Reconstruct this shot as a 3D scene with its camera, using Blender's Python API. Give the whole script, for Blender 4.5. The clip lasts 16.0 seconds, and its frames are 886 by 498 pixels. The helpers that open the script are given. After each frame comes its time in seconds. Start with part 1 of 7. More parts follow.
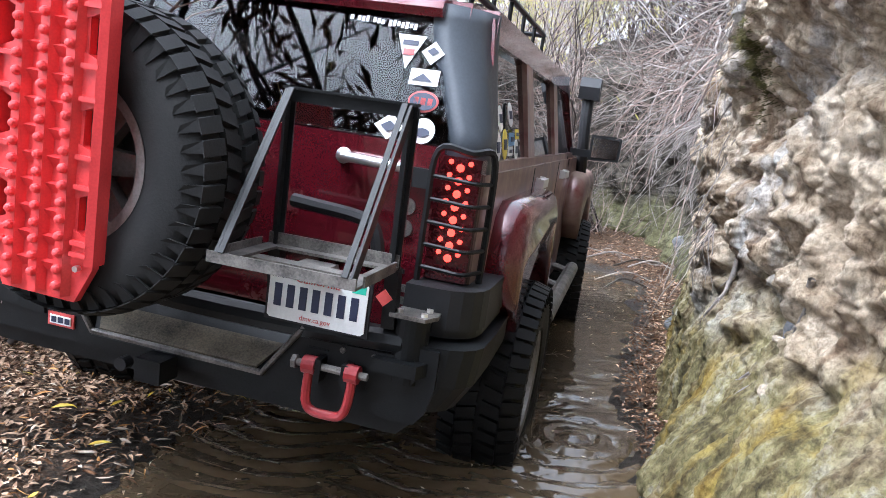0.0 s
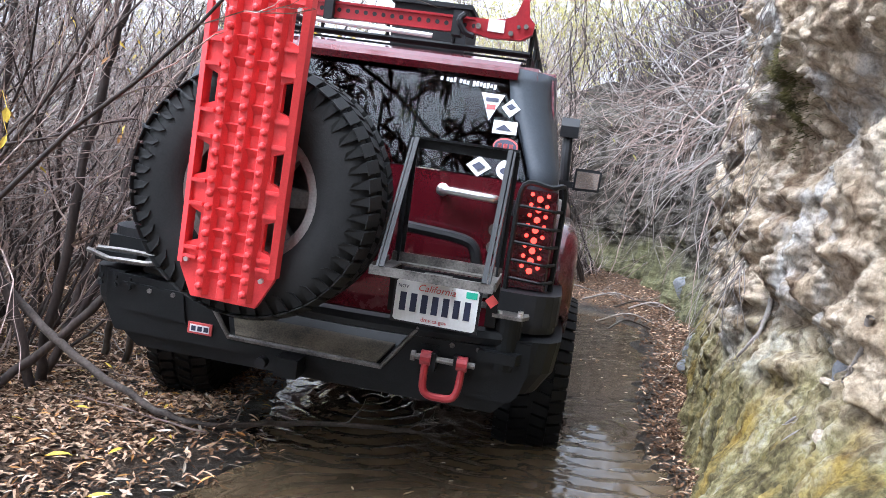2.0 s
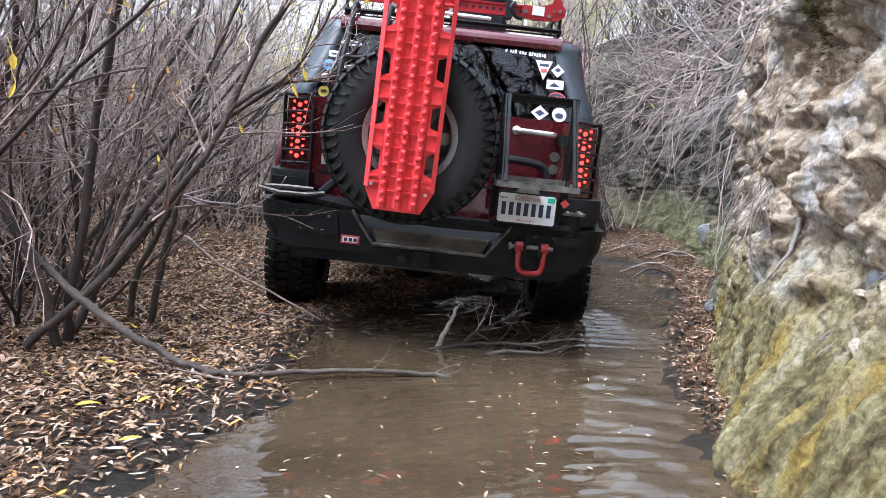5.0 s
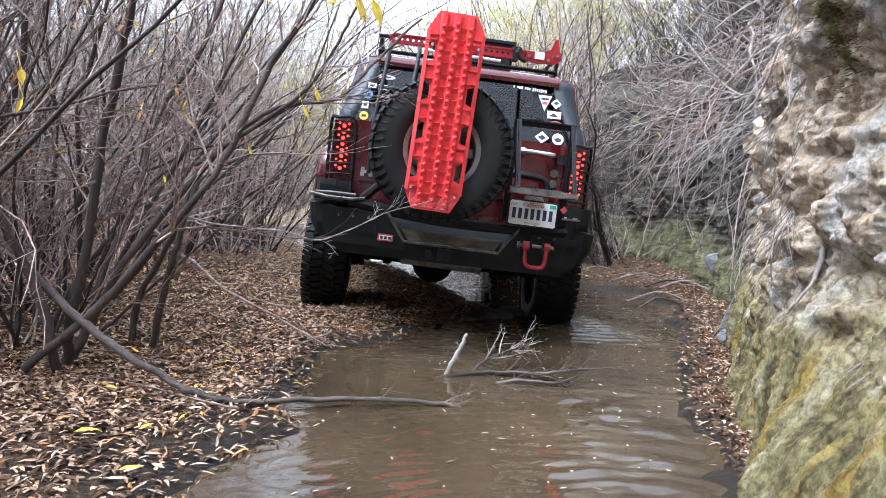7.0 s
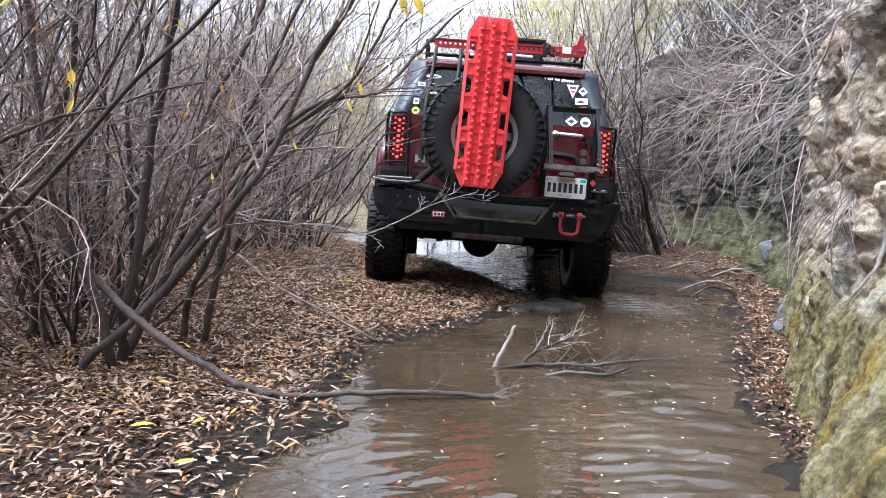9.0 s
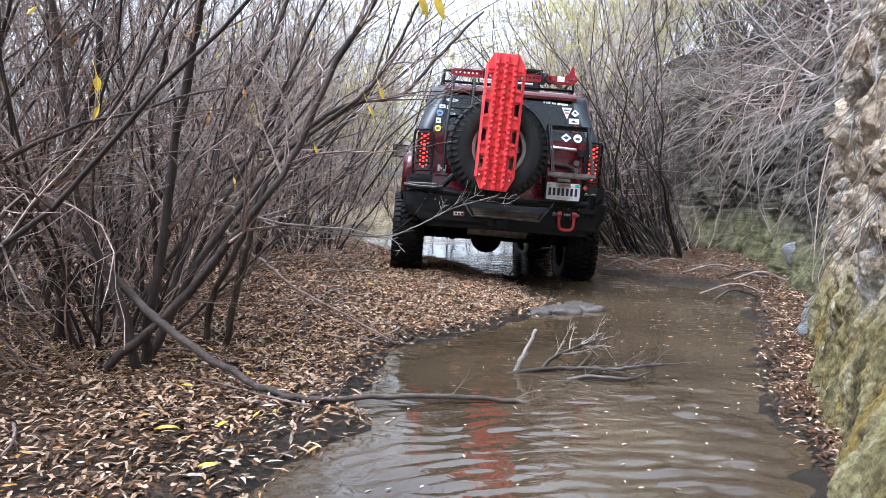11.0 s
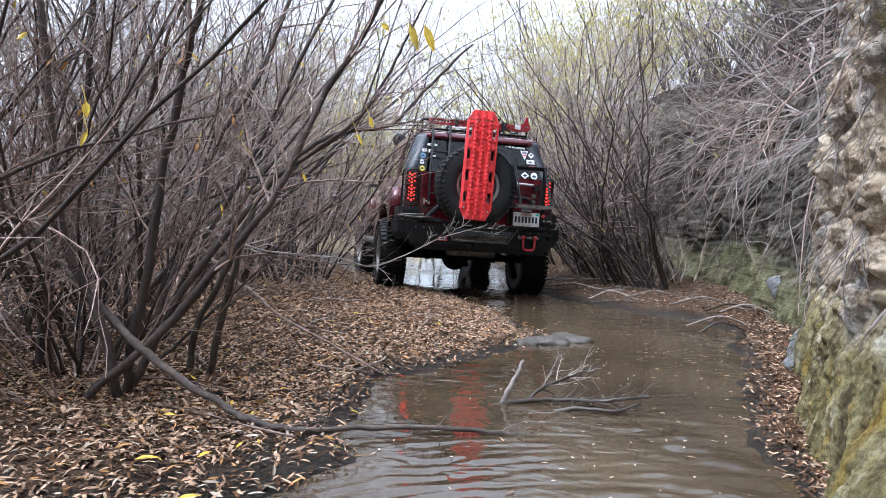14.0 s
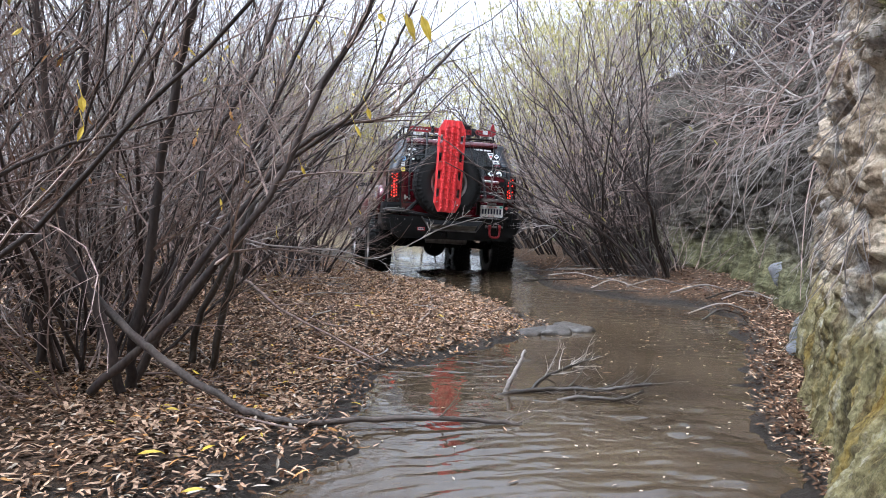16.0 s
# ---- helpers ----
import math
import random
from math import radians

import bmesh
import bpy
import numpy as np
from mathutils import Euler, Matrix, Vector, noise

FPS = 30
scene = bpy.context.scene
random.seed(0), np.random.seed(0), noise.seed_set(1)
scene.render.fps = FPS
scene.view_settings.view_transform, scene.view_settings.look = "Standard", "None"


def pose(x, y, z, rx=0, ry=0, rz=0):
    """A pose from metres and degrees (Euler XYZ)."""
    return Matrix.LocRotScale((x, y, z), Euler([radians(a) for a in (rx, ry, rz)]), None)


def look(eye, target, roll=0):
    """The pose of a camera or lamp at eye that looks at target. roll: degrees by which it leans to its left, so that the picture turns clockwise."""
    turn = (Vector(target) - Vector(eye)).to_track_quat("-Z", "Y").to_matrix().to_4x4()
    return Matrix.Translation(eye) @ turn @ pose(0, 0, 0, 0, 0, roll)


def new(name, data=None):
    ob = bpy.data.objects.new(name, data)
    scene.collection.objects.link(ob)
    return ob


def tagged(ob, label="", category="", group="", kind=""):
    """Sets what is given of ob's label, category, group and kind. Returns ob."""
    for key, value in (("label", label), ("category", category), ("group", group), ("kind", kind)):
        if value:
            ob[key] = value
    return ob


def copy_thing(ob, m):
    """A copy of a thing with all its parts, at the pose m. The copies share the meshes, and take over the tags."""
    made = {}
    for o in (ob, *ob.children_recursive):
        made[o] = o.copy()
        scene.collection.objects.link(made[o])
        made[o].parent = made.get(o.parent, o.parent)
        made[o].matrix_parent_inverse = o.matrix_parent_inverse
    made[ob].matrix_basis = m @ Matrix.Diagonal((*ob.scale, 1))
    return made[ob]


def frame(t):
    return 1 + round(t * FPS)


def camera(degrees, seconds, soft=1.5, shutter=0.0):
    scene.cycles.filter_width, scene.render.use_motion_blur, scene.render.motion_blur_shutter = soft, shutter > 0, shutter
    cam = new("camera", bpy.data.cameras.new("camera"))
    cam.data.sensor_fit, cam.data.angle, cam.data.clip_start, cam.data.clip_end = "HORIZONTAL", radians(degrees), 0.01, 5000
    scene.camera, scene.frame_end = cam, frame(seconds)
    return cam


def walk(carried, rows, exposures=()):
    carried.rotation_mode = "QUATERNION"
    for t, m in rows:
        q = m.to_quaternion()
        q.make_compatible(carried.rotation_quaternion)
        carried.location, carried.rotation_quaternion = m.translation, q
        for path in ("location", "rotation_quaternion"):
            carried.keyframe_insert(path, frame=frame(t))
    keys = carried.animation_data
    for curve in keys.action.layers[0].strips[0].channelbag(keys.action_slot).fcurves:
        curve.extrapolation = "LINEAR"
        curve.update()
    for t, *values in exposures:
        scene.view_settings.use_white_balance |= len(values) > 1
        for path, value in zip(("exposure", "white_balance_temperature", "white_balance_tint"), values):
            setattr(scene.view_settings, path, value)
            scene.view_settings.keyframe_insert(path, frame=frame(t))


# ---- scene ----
cam = camera(60.86, 16.0, soft=0.7)
PATH = [
    (0.0, 0.013, -0.019, 1.271, 81.7, -4.75, -1.79),
    (0.5, -0.004, 0.046, 1.223, 82.21, -4.24, -2.14),
    (1.0, -0.006, 0.072, 1.19, 82.25, -4.47, -2.81),
    (1.5, -0.061, 0.107, 1.17, 82.98, -4.98, -3.6),
    (2.0, -0.149, 0.143, 1.207, 85.09, -5.16, -3.21),
    (2.5, -0.158, 0.153, 1.205, 85.94, -4.83, -2.19),
    (3.0, -0.137, 0.139, 1.203, 85.18, -5.7, -2.07),
    (3.5, -0.124, 0.131, 1.177, 83.21, -5.13, -0.74),
    (3.7, -0.112, 0.121, 1.153, 82.49, -4.39, -0.15),
    (5.8, -0.16, 0.215, 1.027, 84.14, -1.39, -2.8),
    (6.0, -0.168, 0.223, 1.027, 84.49, -2.27, -2.78),
    (6.5, -0.183, 0.241, 1.019, 85.08, -3.14, -2.45),
    (7.0, -0.187, 0.255, 1.023, 85.2, -2.88, -1.94),
    (7.5, -0.2, 0.27, 1.024, 85.21, -2.5, -1.11),
    (8.0, -0.205, 0.281, 1.018, 84.99, -2.17, 0.33),
    (8.5, -0.197, 0.28, 1.018, 84.72, -1.76, 1.07),
    (9.0, -0.192, 0.286, 1.012, 84.57, -1.52, 1.37),
    (9.2, -0.196, 0.286, 1.009, 84.54, -1.6, 1.45),
    (11.3, -0.206, 0.291, 1.022, 84.74, -1.12, 3.01),
    (11.5, -0.208, 0.296, 1.021, 84.95, -0.79, 2.87),
    (12.0, -0.21, 0.303, 1.016, 85.7, -0.78, 2.77),
    (12.5, -0.21, 0.298, 1.015, 86.02, -1.15, 2.69),
    (13.0, -0.215, 0.298, 1.013, 86.43, -1.64, 2.3),
    (13.5, -0.206, 0.29, 1.021, 86.8, -1.9, 1.96),
    (14.0, -0.209, 0.296, 1.018, 86.98, -1.99, 1.81),
    (14.5, -0.21, 0.301, 1.014, 86.77, -1.78, 1.96),
    (15.0, -0.206, 0.297, 1.016, 86.53, -1.43, 2.09),
    (15.5, -0.202, 0.298, 1.014, 86.49, -1.18, 1.96),
    (16.0, -0.204, 0.303, 1.007, 86.44, -1.06, 1.85),
]
DRIVE = [
    (0.0, -0.431, 3.433, -0.088, 0.78, 3.71, -16.21),
    (0.5, -0.389, 3.574, -0.086, 1.22, 3.84, -15.45),
    (1.0, -0.336, 3.747, -0.082, 1.41, 3.75, -14.11),
    (1.5, -0.294, 3.951, -0.08, 1.25, 3.96, -12.93),
    (2.0, -0.262, 4.147, -0.086, 1.59, 3.35, -11.76),
    (2.5, -0.22, 4.339, -0.086, 1.98, 3.59, -10.13),
    (3.0, -0.186, 4.51, -0.082, 2.68, 3.64, -8.16),
    (3.5, -0.168, 4.71, -0.069, 3.02, 3.84, -6.42),
    (3.7, -0.155, 4.801, -0.065, 2.99, 3.98, -5.6),
    (5.8, -0.023, 5.754, -0.037, 0.75, 3.55, 0.07),
    (6.0, -0.024, 5.852, -0.031, 0.42, 3.95, 0.36),
    (6.5, -0.022, 6.074, -0.015, 0.2, 3.76, 0.55),
    (7.0, -0.006, 6.265, -0.012, -0.09, 4.05, 0.92),
    (7.5, 0.021, 6.393, 0.007, -0.35, 3.95, 0.67),
    (8.0, 0.041, 6.489, 0.01, -0.44, 3.68, 0.96),
    (8.5, 0.069, 6.689, 0.024, -0.58, 3.33, 1.35),
    (9.0, 0.033, 7.074, 0.048, -0.93, 2.79, 0.91),
    (9.2, 0.015, 7.228, 0.036, -1.17, 2.79, 0.81),
    (11.3, -0.101, 8.41, -0.02, -2.28, 3.09, 7.04),
    (11.5, -0.118, 8.505, -0.027, -2, 3.09, 8.63),
    (12.0, -0.167, 8.75, -0.013, -2.22, 2.76, 10.73),
    (12.5, -0.179, 8.949, -0.025, -1.85, 3.07, 11.51),
    (13.0, -0.207, 9.218, 0.002, -1.61, 2.28, 12.34),
    (13.5, -0.23, 9.495, 0.006, -1.49, 1.45, 12.73),
    (14.0, -0.298, 9.809, 0.001, -1.5, 1.73, 12.69),
    (14.5, -0.384, 10.172, -0.009, -1.34, 1.16, 12.18),
    (15.0, -0.461, 10.583, -0.014, -0.98, 1.11, 12.01),
    (15.5, -0.544, 10.975, -0.026, -0.96, 1.1, 12.17),
    (16.0, -0.632, 11.343, -0.042, -1.75, 1.78, 12.33),
]
LIGHTNESS = [(0.0, 2.42, 5500, 10), (3.5, 2.26, 5450, 10), (7.0, 2.2, 5450, 10), (9.0, 2.14, 5450, 10), (12.5, 1.88, 5450, 10), (16.0, 1.72, 5500, 10)]
walk(cam, [(t, pose(x, y, z, rx, ry, rz)) for t, x, y, z, rx, ry, rz in PATH], LIGHTNESS)

# ---- light: bright overcast sky, very soft sun from behind the left bank ----
SUN_UP, SUN_TURN = 62.0, -120.0
world = bpy.data.worlds.new("overcast_sky")
scene.world = world
world.use_nodes = True
wn, wl = world.node_tree.nodes, world.node_tree.links
sky = wn.new("ShaderNodeTexSky")
sky.sky_type, sky.sun_disc = "NISHITA", False
sky.sun_elevation, sky.sun_rotation = radians(SUN_UP), radians(SUN_TURN)
sky.dust_density, sky.air_density = 4.0, 1.0
grey = wn.new("ShaderNodeHueSaturation")
grey.inputs["Saturation"].default_value = 0.12
wl.new(sky.outputs[0], grey.inputs["Color"])
wl.new(grey.outputs[0], wn["Background"].inputs["Color"])
wn["Background"].inputs["Strength"].default_value = 0.15
sun_data = bpy.data.lights.new("sun", "SUN")
sun_data.energy, sun_data.angle, sun_data.color = 0.6, radians(30), (1.0, 0.98, 0.96)
sun = new("sun", sun_data)
sun.matrix_world = look((10 * math.sin(radians(SUN_TURN)), 10 * math.cos(radians(SUN_TURN)), 10 * math.tan(radians(SUN_UP))), (0, 0, 0))

# ---- materials ----


def surf(name, dark, light, scale=6.0, rough=0.8, metal=0.0, bump=0.3, fine=60.0, stretch=(1, 1, 1), spec=0.5, coat=0.0, vary=0.0, depth=0.01):
    """A two-scale noisy surface between two colours."""
    m = bpy.data.materials.new(name)
    m.use_nodes = True
    n, l = m.node_tree.nodes, m.node_tree.links
    b = n["Principled BSDF"]
    co = n.new("ShaderNodeTexCoord")
    mp = n.new("ShaderNodeMapping")
    mp.inputs["Scale"].default_value = stretch
    l.new(co.outputs["Object"], mp.inputs["Vector"])
    a = n.new("ShaderNodeTexNoise")
    a.inputs["Scale"].default_value, a.inputs["Detail"].default_value = scale, 6
    f = n.new("ShaderNodeTexNoise")
    f.inputs["Scale"].default_value, f.inputs["Detail"].default_value = fine, 4
    for t in (a, f):
        l.new(mp.outputs[0], t.inputs["Vector"])
    mix = n.new("ShaderNodeMix")
    mix.inputs["Factor"].default_value = 0.4
    l.new(a.outputs["Fac"], mix.inputs["A"])
    l.new(f.outputs["Fac"], mix.inputs["B"])
    ramp = n.new("ShaderNodeValToRGB")
    ramp.color_ramp.elements[0].position, ramp.color_ramp.elements[1].position = 0.33, 0.67
    ramp.color_ramp.elements[0].color, ramp.color_ramp.elements[1].color = (*dark, 1), (*light, 1)
    l.new(mix.outputs["Result"], ramp.inputs["Fac"])
    out = ramp.outputs["Color"]
    if vary:
        info = n.new("ShaderNodeObjectInfo")
        geo = n.new("ShaderNodeNewGeometry")
        add = n.new("ShaderNodeMath")
        add.operation = "ADD"
        l.new(info.outputs["Random"], add.inputs[0])
        l.new(geo.outputs["Random Per Island"], add.inputs[1])
        fr = n.new("ShaderNodeMath")
        fr.operation = "FRACT"
        l.new(add.outputs[0], fr.inputs[0])
        rng = n.new("ShaderNodeMapRange")
        rng.inputs["To Min"].default_value, rng.inputs["To Max"].default_value = 1 - vary, 1 + vary
        l.new(fr.outputs[0], rng.inputs["Value"])
        hs = n.new("ShaderNodeHueSaturation")
        l.new(out, hs.inputs["Color"])
        l.new(rng.outputs[0], hs.inputs["Value"])
        out = hs.outputs["Color"]
    l.new(out, b.inputs["Base Color"])
    rr = n.new("ShaderNodeMapRange")
    rr.inputs["To Min"].default_value, rr.inputs["To Max"].default_value = max(0.02, rough - 0.12), min(1, rough + 0.12)
    l.new(f.outputs["Fac"], rr.inputs["Value"])
    l.new(rr.outputs[0], b.inputs["Roughness"])
    b.inputs["Metallic"].default_value = metal
    b.inputs["Specular IOR Level"].default_value = spec
    b.inputs["Coat Weight"].default_value = coat
    b.inputs["Coat Roughness"].default_value = 0.06
    if bump:
        bp = n.new("ShaderNodeBump")
        bp.inputs["Strength"].default_value, bp.inputs["Distance"].default_value = bump, depth
        l.new(mix.outputs["Result"], bp.inputs["Height"])
        l.new(bp.outputs[0], b.inputs["Normal"])
    return m


def dusty_paint(name, paint, dust, low, high):
    """Car paint under a film of dried mud, thicker low down on the panels."""
    m = surf(name, paint, tuple(c * 1.25 for c in paint), 3, 0.3, 0.25, 0.03, 200, coat=1.0)
    n, l = m.node_tree.nodes, m.node_tree.links
    b = n["Principled BSDF"]
    src = b.inputs["Base Color"].links[0].from_socket
    co = n.new("ShaderNodeTexCoord")
    t = n.new("ShaderNodeTexNoise")
    t.inputs["Scale"].default_value, t.inputs["Detail"].default_value, t.inputs["Roughness"].default_value = 4, 8, 0.65
    l.new(co.outputs["Object"], t.inputs["Vector"])
    r = n.new("ShaderNodeMapRange")
    r.inputs["From Min"].default_value, r.inputs["From Max"].default_value = low, high
    l.new(t.outputs["Fac"], r.inputs["Value"])
    mx = n.new("ShaderNodeMix")
    mx.data_type = "RGBA"
    mx.inputs["B"].default_value = (*dust, 1)
    l.new(r.outputs[0], mx.inputs["Factor"])
    l.new(src, mx.inputs["A"])
    l.new(mx.outputs["Result"], b.inputs["Base Color"])
    ro = n.new("ShaderNodeMapRange")
    ro.inputs["To Min"].default_value, ro.inputs["To Max"].default_value = 0.22, 0.75
    l.new(r.outputs[0], ro.inputs["Value"])
    l.new(ro.outputs[0], b.inputs["Roughness"])
    ct = n.new("ShaderNodeMapRange")
    ct.inputs["To Min"].default_value, ct.inputs["To Max"].default_value = 1.0, 0.05
    l.new(r.outputs[0], ct.inputs["Value"])
    l.new(ct.outputs[0], b.inputs["Coat Weight"])
    return m


RED_PAINT = dusty_paint("red_paint", (0.085, 0.005, 0.010), (0.20, 0.12, 0.10), 0.60, 0.85)
DUSTY_RED = dusty_paint("dusty_red_paint", (0.095, 0.007, 0.011), (0.26, 0.185, 0.15), 0.30, 0.62)
PILLAR = surf("grey_plastic", (0.032, 0.038, 0.047), (0.055, 0.064, 0.077), 5, 0.42, 0, 0.05, 120)
BLACK_PL = surf("black_plastic", (0.006, 0.006, 0.0065), (0.016, 0.016, 0.018), 8, 0.55, 0, 0.15, 150, spec=0.35)
STEEL = surf("black_coated_steel", (0.004, 0.0045, 0.005), (0.013, 0.0135, 0.014), 6, 0.46, 0.0, 0.12, 180, spec=0.22)
WORN = surf("worn_steel", (0.030, 0.028, 0.026), (0.24, 0.22, 0.20), 14, 0.5, 0.4, 0.25, 160)
GRIP = surf("dirty_grip_tape", (0.016, 0.014, 0.011), (0.20, 0.165, 0.115), 9, 0.8, 0, 0.3, 160)
RUBBER = surf("tyre_rubber", (0.005, 0.005, 0.005), (0.022, 0.0215, 0.021), 5, 0.72, 0, 0.2, 140, spec=0.3)
WET_RUBBER = surf("muddy_wet_rubber", (0.003, 0.003, 0.003), (0.009, 0.008, 0.007), 5, 0.55, 0, 0.3, 90, spec=0.2)
UNDER = surf("underbody", (0.004, 0.004, 0.004), (0.013, 0.012, 0.010), 8, 0.75, 0, 0.3, 60, spec=0.15)
RIM = surf("grey_alloy", (0.16, 0.15, 0.14), (0.34, 0.32, 0.30), 9, 0.42, 0.6, 0.1, 120)
BOARD = surf("red_nylon", (0.64, 0.040, 0.045), (0.84, 0.070, 0.072), 6, 0.40, 0, 0.08, 150, depth=0.004)
JACK = surf("red_enamel", (0.22, 0.006, 0.012), (0.34, 0.014, 0.020), 9, 0.4, 0, 0.1, 120)
SHACKLE = surf("red_shackle_paint", (0.22, 0.010, 0.014), (0.36, 0.026, 0.030), 14, 0.4, 0, 0.15, 120)
CHROME = surf("chrome", (0.80, 0.79, 0.77), (0.88, 0.87, 0.85), 12, 0.36, 1, 0, 200)
WHITE = surf("white_vinyl", (0.62, 0.62, 0.62), (0.78, 0.78, 0.77), 20, 0.5, 0, 0.02, 200)
PLATE = surf("white_plate", (0.62, 0.62, 0.60), (0.76, 0.76, 0.74), 10, 0.45, 0, 0.05, 120)
INK = surf("blue_black_ink", (0.012, 0.016, 0.04), (0.02, 0.026, 0.06), 20, 0.5, 0, 0, 100)
RED_INK = surf("red_ink", (0.45, 0.05, 0.05), (0.55, 0.08, 0.07), 20, 0.5, 0, 0, 100)
GREEN_INK = surf("green_ink", (0.03, 0.36, 0.24), (0.05, 0.45, 0.30), 20, 0.5, 0, 0, 100)
YELLOW_INK = surf("yellow_vinyl", (0.62, 0.48, 0.03), (0.72, 0.58, 0.06), 20, 0.5, 0, 0, 100)
BLUE_INK = surf("blue_vinyl", (0.10, 0.22, 0.38), (0.16, 0.30, 0.46), 20, 0.5, 0, 0, 100)
SEAT = surf("seat_cloth", (0.02, 0.012, 0.012), (0.05, 0.02, 0.02), 20, 0.9, 0, 0.2, 200)
LAMP_HOUSE = surf("dark_red_lens", (0.035, 0.004, 0.006), (0.06, 0.008, 0.01), 15, 0.15, 0, 0.05, 120, coat=0.5)
BARK = surf("grey_bark", (0.014, 0.009, 0.0075), (0.085, 0.062, 0.052), 9, 0.85, 0, 0.6, 90, (1, 1, 0.4), vary=0.3, depth=0.006)
TWIG = surf("brown_twig_bark", (0.085, 0.055, 0.043), (0.42, 0.315, 0.27), 12, 0.8, 0, 0.2, 90, vary=0.45)
PALE_TWIG = surf("pale_dry_twig", (0.14, 0.118, 0.105), (0.44, 0.39, 0.355), 12, 0.8, 0, 0.2, 90, vary=0.35)
LOG = surf("weathered_log", (0.026, 0.019, 0.015), (0.16, 0.125, 0.105), 10, 0.75, 0, 0.7, 90, vary=0.1, depth=0.006)
WET_WOOD = surf("wet_dark_wood", (0.02, 0.014, 0.010), (0.075, 0.058, 0.045), 14, 0.4, 0, 0.4, 90, vary=0.2)
LEAF_DRY = surf("dry_leaf", (0.21, 0.118, 0.070), (0.56, 0.40, 0.275), 30, 0.8, 0, 0.15, 200, vary=0.65, spec=0.2)
LEAF_ORANGE = surf("orange_brown_leaf", (0.30, 0.135, 0.045), (0.54, 0.30, 0.11), 30, 0.75, 0, 0.15, 200, vary=0.45, spec=0.2)
LEAF_DARK = surf("dark_rotting_leaf", (0.035, 0.018, 0.010), (0.15, 0.080, 0.042), 30, 0.85, 0, 0.15, 200, vary=0.5, spec=0.2)
LEAF_YELLOW = surf("yellow_leaf", (0.55, 0.37, 0.02), (0.72, 0.55, 0.08), 30, 0.6, 0, 0.15, 200, vary=0.2)
LEAF_PALE = surf("pale_leaf", (0.34, 0.27, 0.20), (0.60, 0.52, 0.42), 30, 0.7, 0, 0.15, 200, vary=0.3, spec=0.3)
LEAF_GREEN = surf("yellow_green_leaf", (0.30, 0.27, 0.06), (0.52, 0.46, 0.13), 30, 0.65, 0, 0.15, 200, vary=0.3)
EARTH = surf("crumbling_earth", (0.14, 0.105, 0.075), (0.62, 0.53, 0.41), 9, 0.92, 0, 1.0, 70, depth=0.02, spec=0.2)
MUD = surf("wet_grey_mud", (0.025, 0.021, 0.017), (0.13, 0.112, 0.095), 16, 0.55, 0, 0.8, 70, depth=0.015)
STONE = surf("blue_grey_stone", (0.07, 0.073, 0.08), (0.24, 0.24, 0.25), 14, 0.7, 0, 0.5, 90)
MOSS = surf("dark_moss", (0.035, 0.030, 0.008), (0.13, 0.11, 0.025), 20, 0.95, 0, 1.0, 120, depth=0.02)
GRASS = surf("grey_green_grass", (0.05, 0.047, 0.022), (0.15, 0.138, 0.075), 8, 0.8, 0, 0.1, 60, vary=0.4)


def glass(name, tint, rough=0.02):
    m = bpy.data.materials.new(name)
    m.use_nodes = True
    b = m.node_tree.nodes["Principled BSDF"]
    b.inputs["Base Color"].default_value = (*tint, 1)
    b.inputs["Roughness"].default_value = rough
    b.inputs["Transmission Weight"].default_value = 1.0
    b.inputs["IOR"].default_value = 1.45
    return m


TINTED = glass("tinted_glass", (0.20, 0.21, 0.22), 0.0)
TINTED.node_tree.nodes["Principled BSDF"].inputs["IOR"].default_value = 1.4
MIRROR = surf("mirror_glass", (0.7, 0.7, 0.7), (0.75, 0.75, 0.75), 5, 0.03, 1, 0, 100)


def glow(name, colour, strength):
    m = bpy.data.materials.new(name)
    m.use_nodes = True
    b = m.node_tree.nodes["Principled BSDF"]
    b.inputs["Base Color"].default_value = (*colour, 1)
    b.inputs["Emission Color"].default_value = (*colour, 1)
    b.inputs["Emission Strength"].default_value = strength
    return m


LED = glow("red_led", (1.0, 0.035, 0.02), 1.1)


